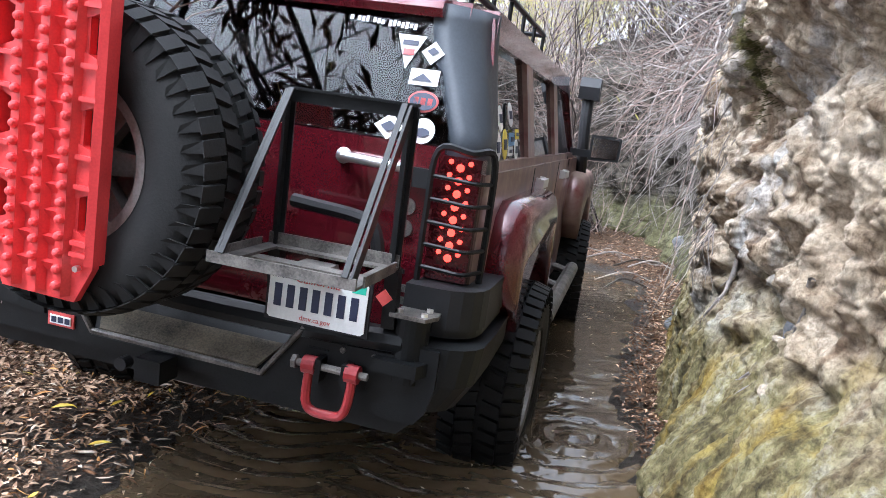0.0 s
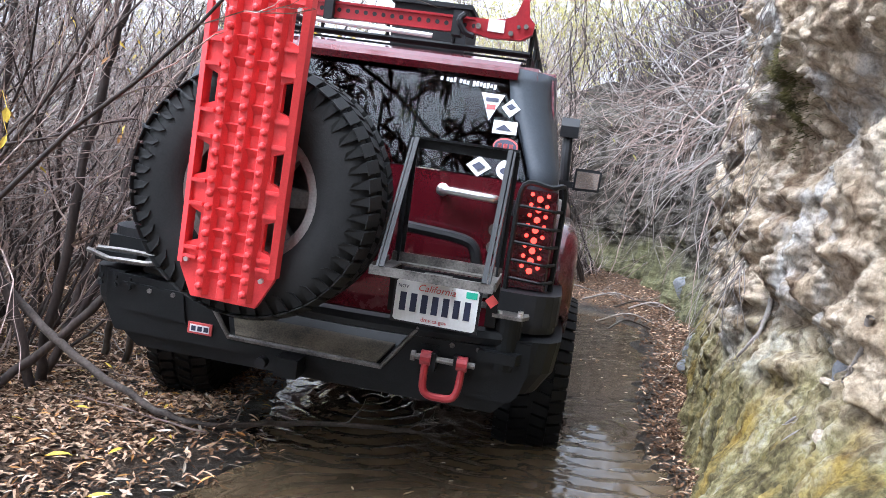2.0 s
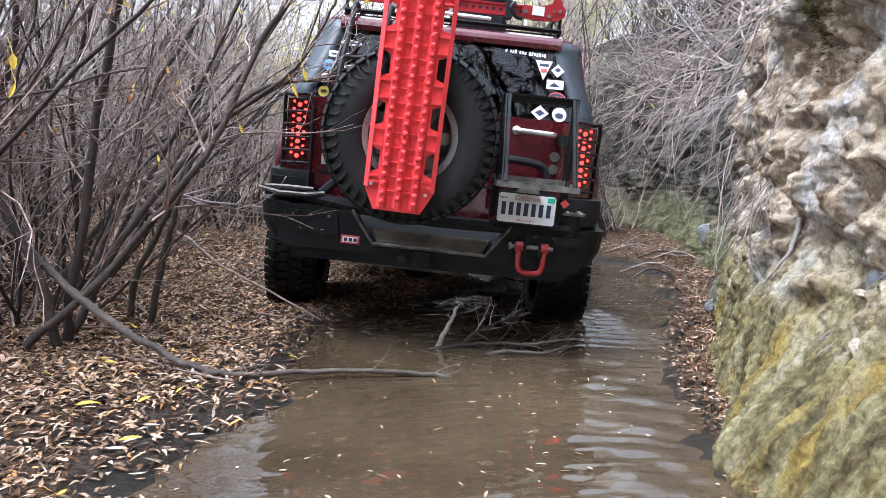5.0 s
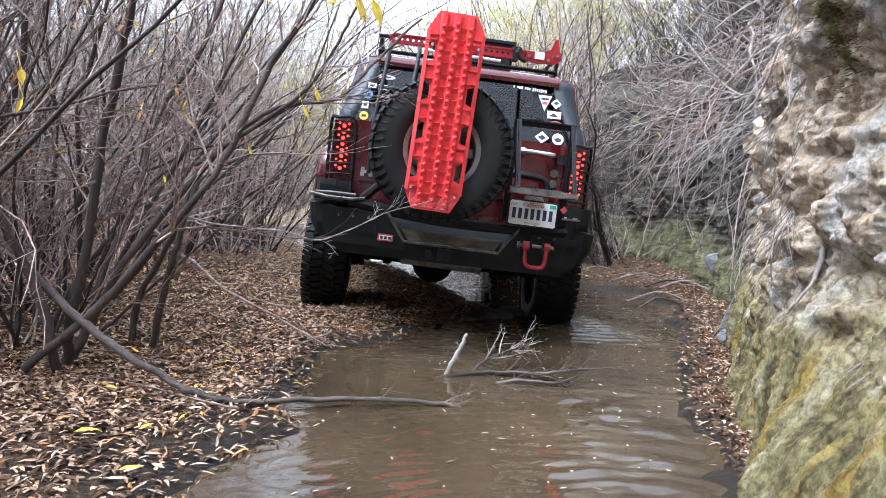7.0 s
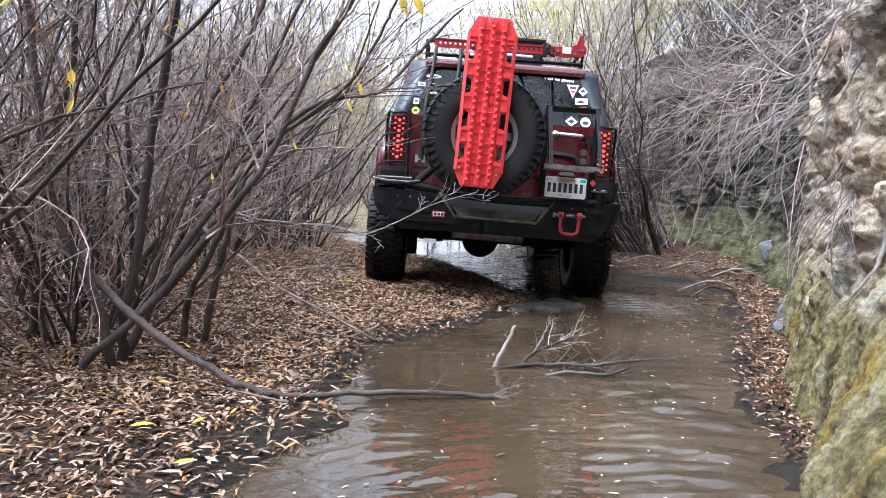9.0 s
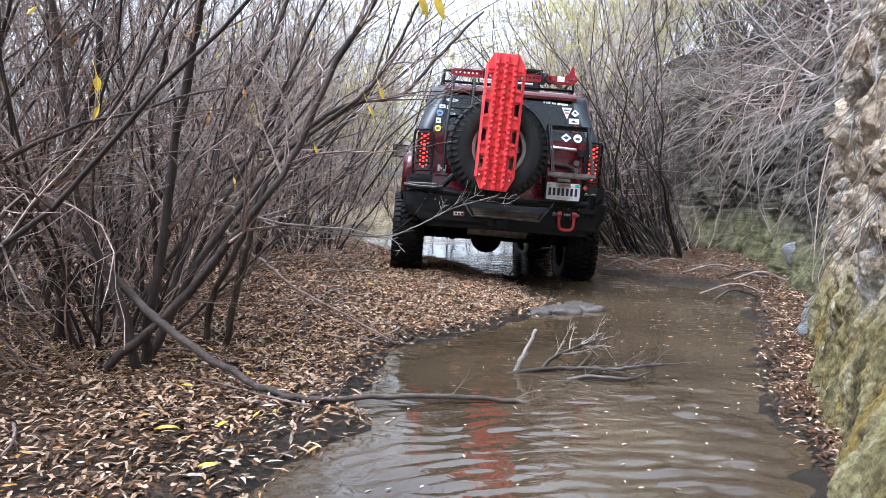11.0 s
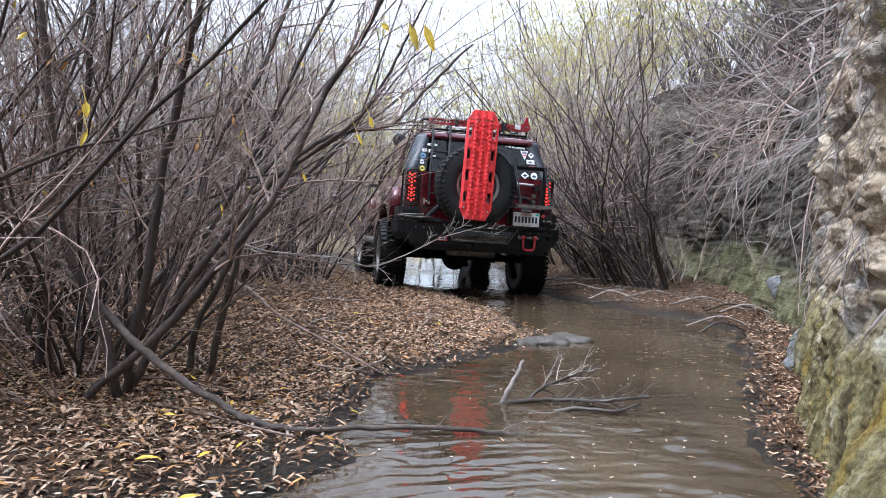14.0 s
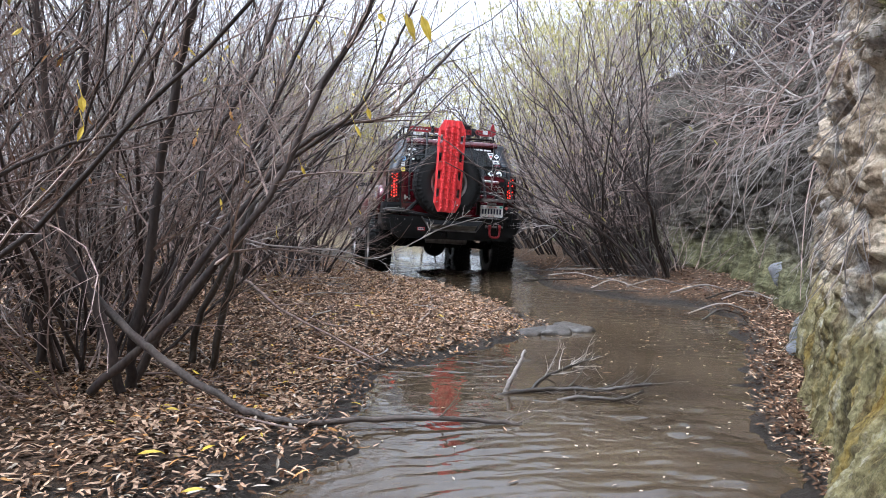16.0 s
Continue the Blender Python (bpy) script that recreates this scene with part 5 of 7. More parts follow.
def build_carrier():
    """The swing arm with spare wheel, recovery board, can rack and number plate."""
    bm = bm_new()
    pipe(bm, smooth_path([(0.74, -1.10, 0.82), (0.40, -1.09, 0.80), (-0.15, -1.08, 0.80), (-0.70, -1.08, 0.86)], 4), 0.035, 8)
    pipe(bm, [(-0.15, -1.08, 0.80), (-0.15, -1.07, 1.25)], 0.04, 8)
    pipe(bm, [(-0.62, -1.06, 0.88), (-0.45, -1.05, 1.05), (-0.15, -1.05, 1.22)], 0.028, 8)
    arm = part("swing_arm", bm, STEEL, car, "black tubular spare wheel swing arm")
    spare = new("spare_wheel")
    spare.parent = car
    spare.matrix_basis = pose(-0.155, -1.32, 1.24, 0, 0, -90)
    tagged(spare, "worn black mud-terrain spare tyre on grey alloy rim")
    part("tyre", tyre_bmesh(), RUBBER, spare, smooth=True)
    set_tread(spare, RUBBER)
    part("rim", rim_bmesh(1), RIM, spare, "grey alloy rim")
    build_board()
    # can rack of flat bars
    bm = bm_new()

    def bar(p, q, w, t):
        p, q = Vector(p), Vector(q)
        d = (q - p).normalized()
        a = Vector((1, 0, 0)) if abs(d.x) < 0.9 else Vector((0, 0, 1))
        a = (a - d * a.dot(d)).normalized()
        c = d.cross(a)
        hexa(bm, [p + a * sa * w + c * sc * t for sa, sc in ((-1, -1), (1, -1), (1, 1), (-1, 1))] + [q + a * sa * w + c * sc * t for sa, sc in ((-1, -1), (1, -1), (1, 1), (-1, 1))])
    for x in (0.315, 0.685):
        bar((x, -1.13, 1.03), (x, -1.145, 1.50), 0.018, 0.004)
        bar((x, -1.465, 1.06), (x, -1.16, 1.495), 0.004, 0.018)
        bar((x, -1.13, 1.03), (x, -1.16, 1.495), 0.004, 0.02)
        inner = x + (0.016 if x < 0.5 else -0.016)
        bar((inner, -1.482, 1.072), (inner, -1.177, 1.507), 0.008, 0.003)
        bar((x, -1.10, 0.86), (x, -1.13, 1.04), 0.02, 0.02)
    bar((0.30, -1.15, 1.49), (0.70, -1.15, 1.49), 0.020, 0.005)
    bar((0.30, -1.15, 1.508), (0.70, -1.15, 1.508), 0.004, 0.02)
    part("can_rack_frame", bm, STEEL, car, "black angle-iron can rack", bevel=0.002)
    tray = None
    bars = [(0.29, 0.70, y0, y1, z0, z1) for y0, y1, z0, z1 in ((-1.475, -1.43, 1.042, 1.050), (-1.479, -1.473, 1.042, 1.072), (-1.18, -1.135, 1.042, 1.050), (-1.14, -1.134, 1.042, 1.084), (-1.33, -1.28, 1.036, 1.042))]
    bars += [(x0, x1, -1.43, -1.18, 1.042, z1) for x0, x1, z1 in ((0.29, 0.335, 1.050), (0.284, 0.29, 1.072), (0.655, 0.70, 1.050), (0.70, 0.706, 1.072))]
    for sizes in bars:
        bm = bm_new()
        box(bm, *sizes)
        made = part("can_rack_tray" if tray is None else "tray_bar", bm, WORN, car if tray is None else tray, "scuffed grey steel tray" if tray is None else "")
        tray = tray or made
    bm = bm_new()
    pipe(bm, smooth_path([(0.30, -1.02, 1.17), (0.40, -1.03, 1.165), (0.52, -1.03, 1.155), (0.575, -1.03, 1.13), (0.60, -1.03, 1.05)], 4), 0.022, 8)
    part("carry_tube", bm, BLACK_PL, car, "black bent tube")
    # number plate
    bm = bm_new()
    box(bm, 0.315, 0.64, -1.185, -1.176, 0.815, 0.985)
    frame_ob = part("plate_bracket", bm, BLACK_PL, car, bevel=0.004)
    frame_ob.location = (0.008, 0, 0.018)
    bm = bm_new()
    prism(bm, [(0.325, 0.832), (0.334, 0.824), (0.621, 0.822), (0.63, 0.830), (0.63, 0.966), (0.621, 0.975), (0.334, 0.977), (0.325, 0.968)], -1.191, -1.1855, "y")
    plate = part("number_plate", bm, PLATE, car, "white number plate with dark bars")
    plate.location = (0.008, 0, 0.018)
    for k in range(7):
        x = 0.341 + k * 0.0398
        bm = bm_new()
        box(bm, x + 0.003, x + 0.026, -1.1935, -1.191, 0.862, 0.930)
        part("bar", bm, INK, plate)
    wording("California", 0.475, -1.1925, 0.943, 0.036, RED_INK, plate, 0.25)
    wording("dmv.ca.gov", 0.478, -1.1925, 0.832, 0.022, RED_INK, plate)
    wording("NOV", 0.352, -1.1925, 0.946, 0.018, INK, plate)
    bm = bm_new()
    box(bm, 0.583, 0.624, -1.193, -1.191, 0.944, 0.968)
    part("green_tab", bm, GREEN_INK, plate)
    bm = bm_new()
    prism(bm, [(0.42, 1.005), (0.54, 1.005), (0.53, 1.030), (0.43, 1.030)], -1.235, -1.17, "y")
    part("plate_lamp", bm, WORN, car, "small chrome plate lamp", bevel=0.008)
    bm = bm_new()
    prism(bm, [(0.66, 0.965), (0.685, 0.94), (0.71, 0.965), (0.685, 0.99)], -1.19, -1.185, "y")
    part("diamond_reflector", bm, RED_INK, car)


def build_board():
    """A moulded red recovery board: ribs, rows of studs and handle slots."""
    root = new("recovery_board")
    root.parent = car
    root.matrix_basis = pose(-0.168, -1.512, 1.449, 1.5, 1.7, 0)
    tagged(root, "bright red plastic recovery board with studs and slots")
    L = 0.58
    bm = bm_new()
    out = [(-0.115, -L), (0.115, -L), (0.165, -L + 0.10), (0.165, -L + 0.15), (0.112, -L + 0.15), (0.112, L - 0.15), (0.165, L - 0.15), (0.165, L - 0.10), (0.11, L), (-0.11, L), (-0.165, L - 0.10), (-0.165, L - 0.15), (-0.112, L - 0.15), (-0.112, -L + 0.15), (-0.165, -L + 0.15), (-0.165, -L + 0.10)]
    prism(bm, out, -0.012, 0.014, "y")
    deck = part("deck", bm, BOARD, root, bevel=0.005)
    for x in (-0.078, 0.0, 0.078):
        bm = bm_new()
        prism(bm, [(x - 0.026, -0.010), (x + 0.026, -0.010), (x + 0.013, -0.036), (x - 0.013, -0.036)], -L + 0.015, L - 0.015, "z")
        part("long_rib", bm, BOARD, root, bevel=0.006)
    for k in range(15):
        z = -L + 0.09 + k * (2 * L - 0.18) / 14
        for x in (-0.039, 0.039):
            bm = bm_new()
            hexa(bm, [(x - 0.028, -0.011, z - 0.020), (x + 0.028, -0.011, z - 0.020), (x + 0.028, -0.008, z - 0.020), (x - 0.028, -0.008, z - 0.020), (x - 0.028, -0.028, z + 0.008), (x + 0.028, -0.028, z + 0.008), (x + 0.028, -0.008, z + 0.014), (x - 0.028, -0.008, z + 0.014)])
            part("cross_rib", bm, BOARD, root)
    slots = (-0.34, -0.115, 0.115, 0.34)
    for s in (-1, 1):
        bm = bm_new()
        prism(bm, [(s * 0.150, -0.030), (s * 0.172, -0.020), (s * 0.172, 0.026), (s * 0.150, 0.026)], -L + 0.11, L - 0.11, "z")
        part("side_rail", bm, BOARD, root, bevel=0.005)
        edges = [-L + 0.12] + [e for z in slots for e in (z - 0.058, z + 0.058)] + [L - 0.12]
        for z0, z1 in zip(edges[::2], edges[1::2]):
            bm = bm_new()
            prism(bm, [(s * 0.100, z0 - 0.018), (s * 0.156, z0 + 0.004), (s * 0.156, z1 - 0.004), (s * 0.100, z1 + 0.018)], -0.016, 0.016, "y")
            web = part("web", bm, BOARD, root, bevel=0.005)
            for a, b in ((z0 + 0.010, z0 + 0.022), (z1 - 0.022, z1 - 0.010)):
                bm = bm_new()
                box(bm, s * 0.104, s * 0.154, -0.030, -0.014, a, b)
                part("web_rib", bm, BOARD, web, bevel=0.003)
    stud = bm_new()
    lathe(stud, [(0.0, 0.0135), (-0.010, 0.0125), (-0.016, 0.009), (-0.018, 0.004)], 10, "y")
    bmesh.ops.recalc_face_normals(stud, faces=stud.faces)
    me = bpy.data.meshes.new("stud")
    stud.to_mesh(me)
    stud.free()
    me.materials.append(BOARD)
    for i, x in enumerate((-0.078, 0.0, 0.078)):
        for k in range(24):
            z = -L + 0.045 + (k + (0.5 if i % 2 else 0)) * (2 * L - 0.09) / 24
            ob = new("stud", me)
            ob.parent = root
            ob.location = (x, -0.034, z)
    for x, z in ((-0.135, -L + 0.125), (0.13, -L + 0.10), (-0.13, L - 0.2), (0.14, L - 0.19)):
        bm = bm_new()
        rod(bm, (x, -0.02, z), (x, -0.036, z), 0.009, 6)
        part("bolt", bm, CHROME, root)
    bm = bm_new()
    rod(bm, (0, 0.01, -0.05), (0, 0.16, -0.05), 0.03, 12)
    rod(bm, (0, 0.01, 0.2), (0, 0.06, 0.2), 0.02, 12)
    part("mounting_stem", bm, STEEL, root)


def build_roof_load():
    bm = bm_new()
    for s in (-1, 1):
        for z in (1.935, 2.04):
            pipe(bm, [(s * 0.64, -0.50, z), (s * 0.64, 1.45, z)], 0.014, 6)
        for k in range(6):
            y = -0.48 + k * 0.38
            rod(bm, (s * 0.64, y, 1.88), (s * 0.64, y, 2.04), 0.011, 6)
    for y in (-0.50, 1.45):
        for z in (1.935, 2.04):
            pipe(bm, [(-0.64, y, z), (0.64, y, z)], 0.014, 6)
        for x in (-0.3, 0, 0.3):
            rod(bm, (x, y, 1.935), (x, y, 2.04), 0.009, 6)
    for k in range(12):
        y = -0.4 + k * 0.155
        box(bm, -0.63, 0.63, y - 0.02, y + 0.02, 1.915, 1.925)
    part("roof_rack", bm, STEEL, car, "black tubular roof rack")
    bm = bm_new()
    box(bm, -0.02, 0.33, -0.35, 0.0, 1.93, 2.13)
    box(bm, -0.035, 0.345, -0.365, 0.015, 2.125, 2.145)
    part("roof_box", bm, BLACK_PL, car, "black box on the roof rack", bevel=0.01)
    # lifting jack across the back of the rack
    bm = bm_new()
    y = -0.56
    box(bm, -0.58, 0.63, y - 0.008, y + 0.008, 1.995, 2.045)
    for x0, z0 in ((-0.56, 2.045), (-0.56, 1.985)):
        box(bm, x0, 0.62, y - 0.015, y + 0.015, z0, z0 + 0.010)
    jack = part("lifting_jack", bm, JACK, car, "red steel lifting jack strapped across the rack", bevel=0.002)
    # discs painted for holes: white as bright sky behind, black as dark inside
    for k in range(24):
        bm = bm_new()
        x = -0.53 + k * 0.04
        rod(bm, (x, y - 0.0095, 2.02), (x, y - 0.0085, 2.02), 0.010, 8)
        part("hole_disc", bm, WHITE if k < 6 else BLACK_PL, jack)
    bm = bm_new()
    prism(bm, [(0.40, 1.985), (0.47, 1.972), (0.60, 1.978), (0.645, 2.005), (0.65, 2.05), (0.625, 2.075), (0.612, 2.15), (0.59, 2.15), (0.565, 2.075), (0.52, 2.056), (0.40, 2.046)], y - 0.045, y - 0.012, "y")
    runner = part("jack_runner", bm, JACK, jack, bevel=0.008)
    for x, z, r in ((0.615, 2.035, 0.010), (0.585, 2.03, 0.008), (0.555, 2.0, 0.011), (0.415, 2.015, 0.012)):
        bm = bm_new()
        rod(bm, (x, y - 0.045, z), (x, y - 0.056, z), r, 10)
        part("pin", bm, WORN, runner)
    bm = bm_new()
    pipe(bm, smooth_path([(0.40, y - 0.03, 1.975), (0.36, y - 0.04, 1.985), (0.33, y - 0.05, 2.03), (0.35, y - 0.04, 2.06)], 3), 0.013, 7)
    part("handle_socket", bm, BLACK_PL, runner)
    bm = bm_new()
    prism(bm, [(0.455, 2.0), (0.525, 1.998), (0.525, 2.05), (0.455, 2.052)], y - 0.050, y - 0.0445, "y")
    part("white_label", bm, WHITE, jack)
    bm = bm_new()
    rod(bm, (0.22, y - 0.03, 1.955), (-0.30, y - 0.03, 1.965), 0.011, 8)
    part("jack_handle", bm, WHITE, jack, "pale handle bar")
    for x in (-0.25, 0.32):
        bm = bm_new()
        box(bm, x - 0.02, x + 0.02, y - 0.04, y + 0.04, 1.97, 2.07)
        part("clamp", bm, BLACK_PL, jack, bevel=0.008)
    # ladder on the left of the tailgate
    bm = bm_new()
    for x in (-0.60, -0.40):
        pipe(bm, smooth_path([(x, -0.99, 1.05), (x, -0.985, 1.40), (x + 0.03, -0.86, 1.74), (x + 0.04, -0.78, 1.90), (x + 0.04, -0.70, 1.95), (x + 0.04, -0.55, 1.95)], 4), 0.014, 8)
    for z, yy in ((1.15, -0.99), (1.40, -0.985), (1.63, -0.90)):
        rod(bm, (-0.60, yy, z), (-0.40, yy, z), 0.012, 8)
    part("ladder", bm, BLACK_PL, car, "black tubular tailgate ladder")
    # snorkel, mirrors, side lamp
    bm = bm_new()
    pipe(bm, smooth_path([(0.90, 3.0, 1.10), (0.90, 2.85, 1.14), (0.90, 2.66, 1.32), (0.88, 2.62, 1.58), (0.87, 2.66, 1.80)], 4), 0.042, 10)
    prism(bm, [(2.58, 1.76), (2.78, 1.76), (2.80, 1.85), (2.76, 1.92), (2.62, 1.92), (2.57, 1.85)], 0.80, 0.95)
    part("snorkel", bm, BLACK_PL, car, "black plastic intake snorkel", bevel=0.01)
    for s in (-1, 1):
        bm = bm_new()
        prism(bm, [(s * 0.965, 1.335), (s * 1.175, 1.345), (s * 1.18, 1.50), (s * 1.15, 1.515), (s * 0.97, 1.51)], 2.25, 2.37, "y")
        box(bm, s * 0.83, s * 0.98, 2.29, 2.35, 1.35, 1.40)
        mir = part("door_mirror", bm, BLACK_PL, car, "black door mirror", bevel=0.018)
        bm = bm_new()
        prism(bm, [(s * 0.985, 1.355), (s * 1.16, 1.362), (s * 1.162, 1.49), (s * 0.985, 1.492)], 2.246, 2.249, "y")
        part("mirror_glass", bm, MIRROR, mir)
    bm = bm_new()
    lathe(bm, [(0.0, 0.04), (0.02, 0.075), (0.08, 0.08), (0.11, 0.06), (0.12, 0.01)], 20, "y")
    bmesh.ops.translate(bm, verts=bm.verts, vec=(-0.72, 1.0, 1.96))
    box(bm, -0.73, -0.62, 1.02, 1.06, 1.90, 1.93)
    part("work_lamp", bm, BLACK_PL, car, "round black work lamp")


def sticker(kind, x, z, w, h, material, panel="rear", under=None):
    """A thin vinyl shape on the rear glass or on the right quarter window."""
    if kind == "tri":
        o = [(-w, h), (w, h), (0, -h)]
    elif kind == "dia":
        o = [(-w, 0), (0, -h), (w, 0), (0, h)]
    elif kind == "oval":
        o = [(w * math.cos(math.tau * k / 20), h * math.sin(math.tau * k / 20)) for k in range(20)]
    else:
        o = [(-w, -h), (w, -h * 0.9), (w, h), (-w, h * 0.95)]
    if panel == "rear":
        x, z = (x - 0.017, z + 0.02) if x > 0 else (x - 0.013, z - 0.02)
    bm = bm_new()
    lift = 0.006 if under is None else 0.009
    lo, hi = [], []
    for u, v in o:
        zz = z + v
        if panel == "rear":
            t = (zz - 1.40) / 0.40
            y = -0.892 + 0.147 * t if zz > 1.40 else -0.892
            lo.append(bm.verts.new((x + u, y - lift + 0.003, zz)))
            hi.append(bm.verts.new((x + u, y - lift, zz)))
        else:
            sx = side_x(zz) - 0.016 + (0.003 if under is None else 0.006)
            lo.append(bm.verts.new((sx - 0.003, x + u, zz)))
            hi.append(bm.verts.new((sx, x + u, zz)))
    bm.faces.new(lo)
    bm.faces.new(hi[::-1])
    for i in range(len(lo)):
        j = (i + 1) % len(lo)
        bm.faces.new((lo[i], hi[i], hi[j], lo[j]))
    return part("sticker", bm, material, car if under is None else under)


def build_stickers():
    rng = random.Random(4)
    s = sticker("tri", 0.555, 1.655, 0.048, 0.055, WHITE)
    sticker("bar", 0.555, 1.685, 0.026, 0.008, INK, under=s)
    sticker("bar", 0.555, 1.655, 0.018, 0.010, RED_INK, under=s)
    s = sticker("dia", 0.635, 1.66, 0.038, 0.038, WHITE)
    sticker("dia", 0.635, 1.665, 0.02, 0.014, INK, under=s)
    s = sticker("bar", 0.625, 1.58, 0.048, 0.027, WHITE)
    sticker("tri", 0.62, 1.58, 0.034, -0.012, INK, under=s)
    s = sticker("oval", 0.64, 1.505, 0.050, 0.034, RED_INK)
    s2 = sticker("oval", 0.64, 1.505, 0.044, 0.028, INK, under=s)
    for k in range(3):
        sticker("bar", 0.617 + 0.023 * k, 1.505, 0.008, 0.012, RED_INK, under=s2)
    s = sticker("dia", 0.55, 1.415, 0.050, 0.042, WHITE)
    sticker("dia", 0.55, 1.415, 0.028, 0.018, INK, under=s)
    s = sticker("oval", 0.66, 1.415, 0.040, 0.040, WHITE)
    sticker("oval", 0.66, 1.41, 0.024, 0.014, INK, under=s)
    x = 0.335
    for w in (0.010, 0.030, 0.026, 0.060):
        n = max(1, int(w / 0.0085))
        for k in range(n):
            sticker("bar", x, 1.748 - 0.05 * (x - 0.33) + rng.uniform(-0.002, 0.002), 0.0052, rng.uniform(0.007, 0.012), WHITE)
            x += 0.0145
        x += 0.011
    for sx, sz, w, h, k, m in ((-0.545, 1.735, 0.06, 0.016, "oval", WHITE), (-0.56, 1.66, 0.03, 0.018, "bar", WHITE), (-0.635, 1.665, 0.028, 0.018, "bar", WHITE), (-0.655, 1.60, 0.032, 0.032, "oval", BLUE_INK), (-0.665, 1.525, 0.022, 0.026, "bar", WHITE), (-0.665, 1.45, 0.030, 0.030, "oval", YELLOW_INK), (-0.54, 1.60, 0.03, 0.010, "bar", WHITE)):
        s = sticker(k, sx, sz, w, h, m)
        sticker("bar", sx, sz, w * 0.5, h * 0.3, INK, under=s)
    for sy, sz, w, h, k, m in ((-0.62, 1.64, 0.035, 0.045, "oval", WHITE), (-0.55, 1.62, 0.045, 0.05, "dia", WHITE), (-0.60, 1.52, 0.04, 0.05, "oval", WHITE), (-0.50, 1.51, 0.045, 0.045, "oval", WHITE), (-0.28, 1.53, 0.05, 0.045, "oval", WHITE), (-0.56, 1.41, 0.05, 0.055, "oval", WHITE), (-0.42, 1.42, 0.05, 0.055, "oval", YELLOW_INK), (-0.27, 1.44, 0.06, 0.025, "bar", BLUE_INK), (-0.30, 1.395, 0.05, 0.018, "bar", WHITE), (-0.16, 1.40, 0.04, 0.04, "oval", WHITE), (-0.14, 1.46, 0.04, 0.02, "bar", YELLOW_INK)):
        s = sticker(k, sy, sz, w, h, m, "side")
        sticker("bar", sy, sz, w * 0.5, h * 0.35, INK, "side", under=s)


def build_underbody():
    bm = bm_new()
    rod(bm, (-0.80, 0, 0.43), (0.80, 0, 0.43), 0.045, 12)
    axle = part("rear_axle", bm, UNDER, car, "dark muddy rear axle")
    bm = bm_new()
    lathe(bm, [(-0.17, 0.04), (-0.12, 0.12), (-0.02, 0.165), (0.08, 0.13), (0.14, 0.05)], 20, "y")
    bmesh.ops.translate(bm, verts=bm.verts, vec=(-0.06, 0.0, 0.42))
    part("differential", bm, UNDER, axle, smooth=True)
    bm = bm_new()
    rod(bm, (-0.80, 2.84, 0.43), (0.80, 2.84, 0.43), 0.045, 12)
    part("front_axle", bm, UNDER, car)
    bm = bm_new()
    for s in (-1, 1):
        box(bm, s * 0.45, s * 0.55, -0.95, 3.4, 0.58, 0.72)
    box(bm, -0.75, 0.75, -0.9, -0.55, 0.56, 0.80)
    box(bm, -0.70, 0.10, 0.6, 2.3, 0.50, 0.70)
    part("chassis_frame", bm, UNDER, car)
    bm = bm_new()
    rod(bm, (-0.32, -0.80, 0.515), (0.24, -0.80, 0.505), 0.055, 14)
    part("silencer", bm, WORN, car, "rusty silencer")
    for s in (-1, 1):
        bm = bm_new()
        rod(bm, (s * 0.42, -0.10, 0.38), (s * 0.48, 0.05, 0.95), 0.032, 10)
        part("shock_absorber", bm, UNDER, car)
        bm = bm_new()
        pipe(bm, smooth_path([(s * 0.58, -0.75, 0.62), (s * 0.58, -0.3, 0.46), (s * 0.58, 0.0, 0.42), (s * 0.58, 0.6, 0.56)], 3), 0.035, 6)
        part("leaf_spring", bm, UNDER, car)


wheels = []


def build_wheels():
    tyre = part("tyre", tyre_bmesh(), WET_RUBBER, None)
    rims = {s: part("rim", rim_bmesh(s), RIM, None) for s in (-1, 1)}
    first = True
    for cy in (0.0, 2.84):
        for s in (-1, 1):
            hub = new("wheel")
            hub.parent = car
            hub.location = (s * 0.885, cy, 0.41)
            tagged(hub, "wet muddy black mud-terrain tyre")
            for kind in (tyre, rims[s]):
                ob = kind if kind.parent is None and (kind is not tyre or first) else new(kind.name.split(".")[0], kind.data)
                ob.parent = hub
            first = False
            set_tread(hub, WET_RUBBER)
            wheels.append((hub, s * 0.885, cy))


build_body()
build_cabin()
build_lamps()
build_bumper()
build_carrier()
build_roof_load()
build_stickers()
build_underbody()
build_wheels()

# ---- fallen wood, single stems and hanging twigs ----


def branch(name, label, category, points, r0, r1, material, twigs=0, seed=0, length=0.3, sides=9, group="", lift=0.03, twig_mat=None):
    """One crooked branch as a thing, with knots and a few side twigs."""
    rng = random.Random(seed)
    root = tagged(new(name), label, category, group)
    path = smooth_path(points, 5)
    n = len(path)
    path = [p + Vector((rng.gauss(0, 0.15), rng.gauss(0, 0.15), rng.gauss(0, 0.15))) * r0 for p in path]
    rad = [(r0 + (r1 - r0) * i / (n - 1)) * (1 + rng.uniform(-0.08, 0.12)) for i in range(n)]
    v, f = [], []
    tube(v, f, path, rad, sides)
    mesh_ob("limb", v, f, material, root, smooth=True)
    if twigs:
        u, g = [], []
        shoots(rng, path, rad, twigs, length, (u, g), 4, 1, lift, 0.8)
        tagged(mesh_ob("side_growth", u, g, twig_mat or material, root), kind="stuff")
    return root


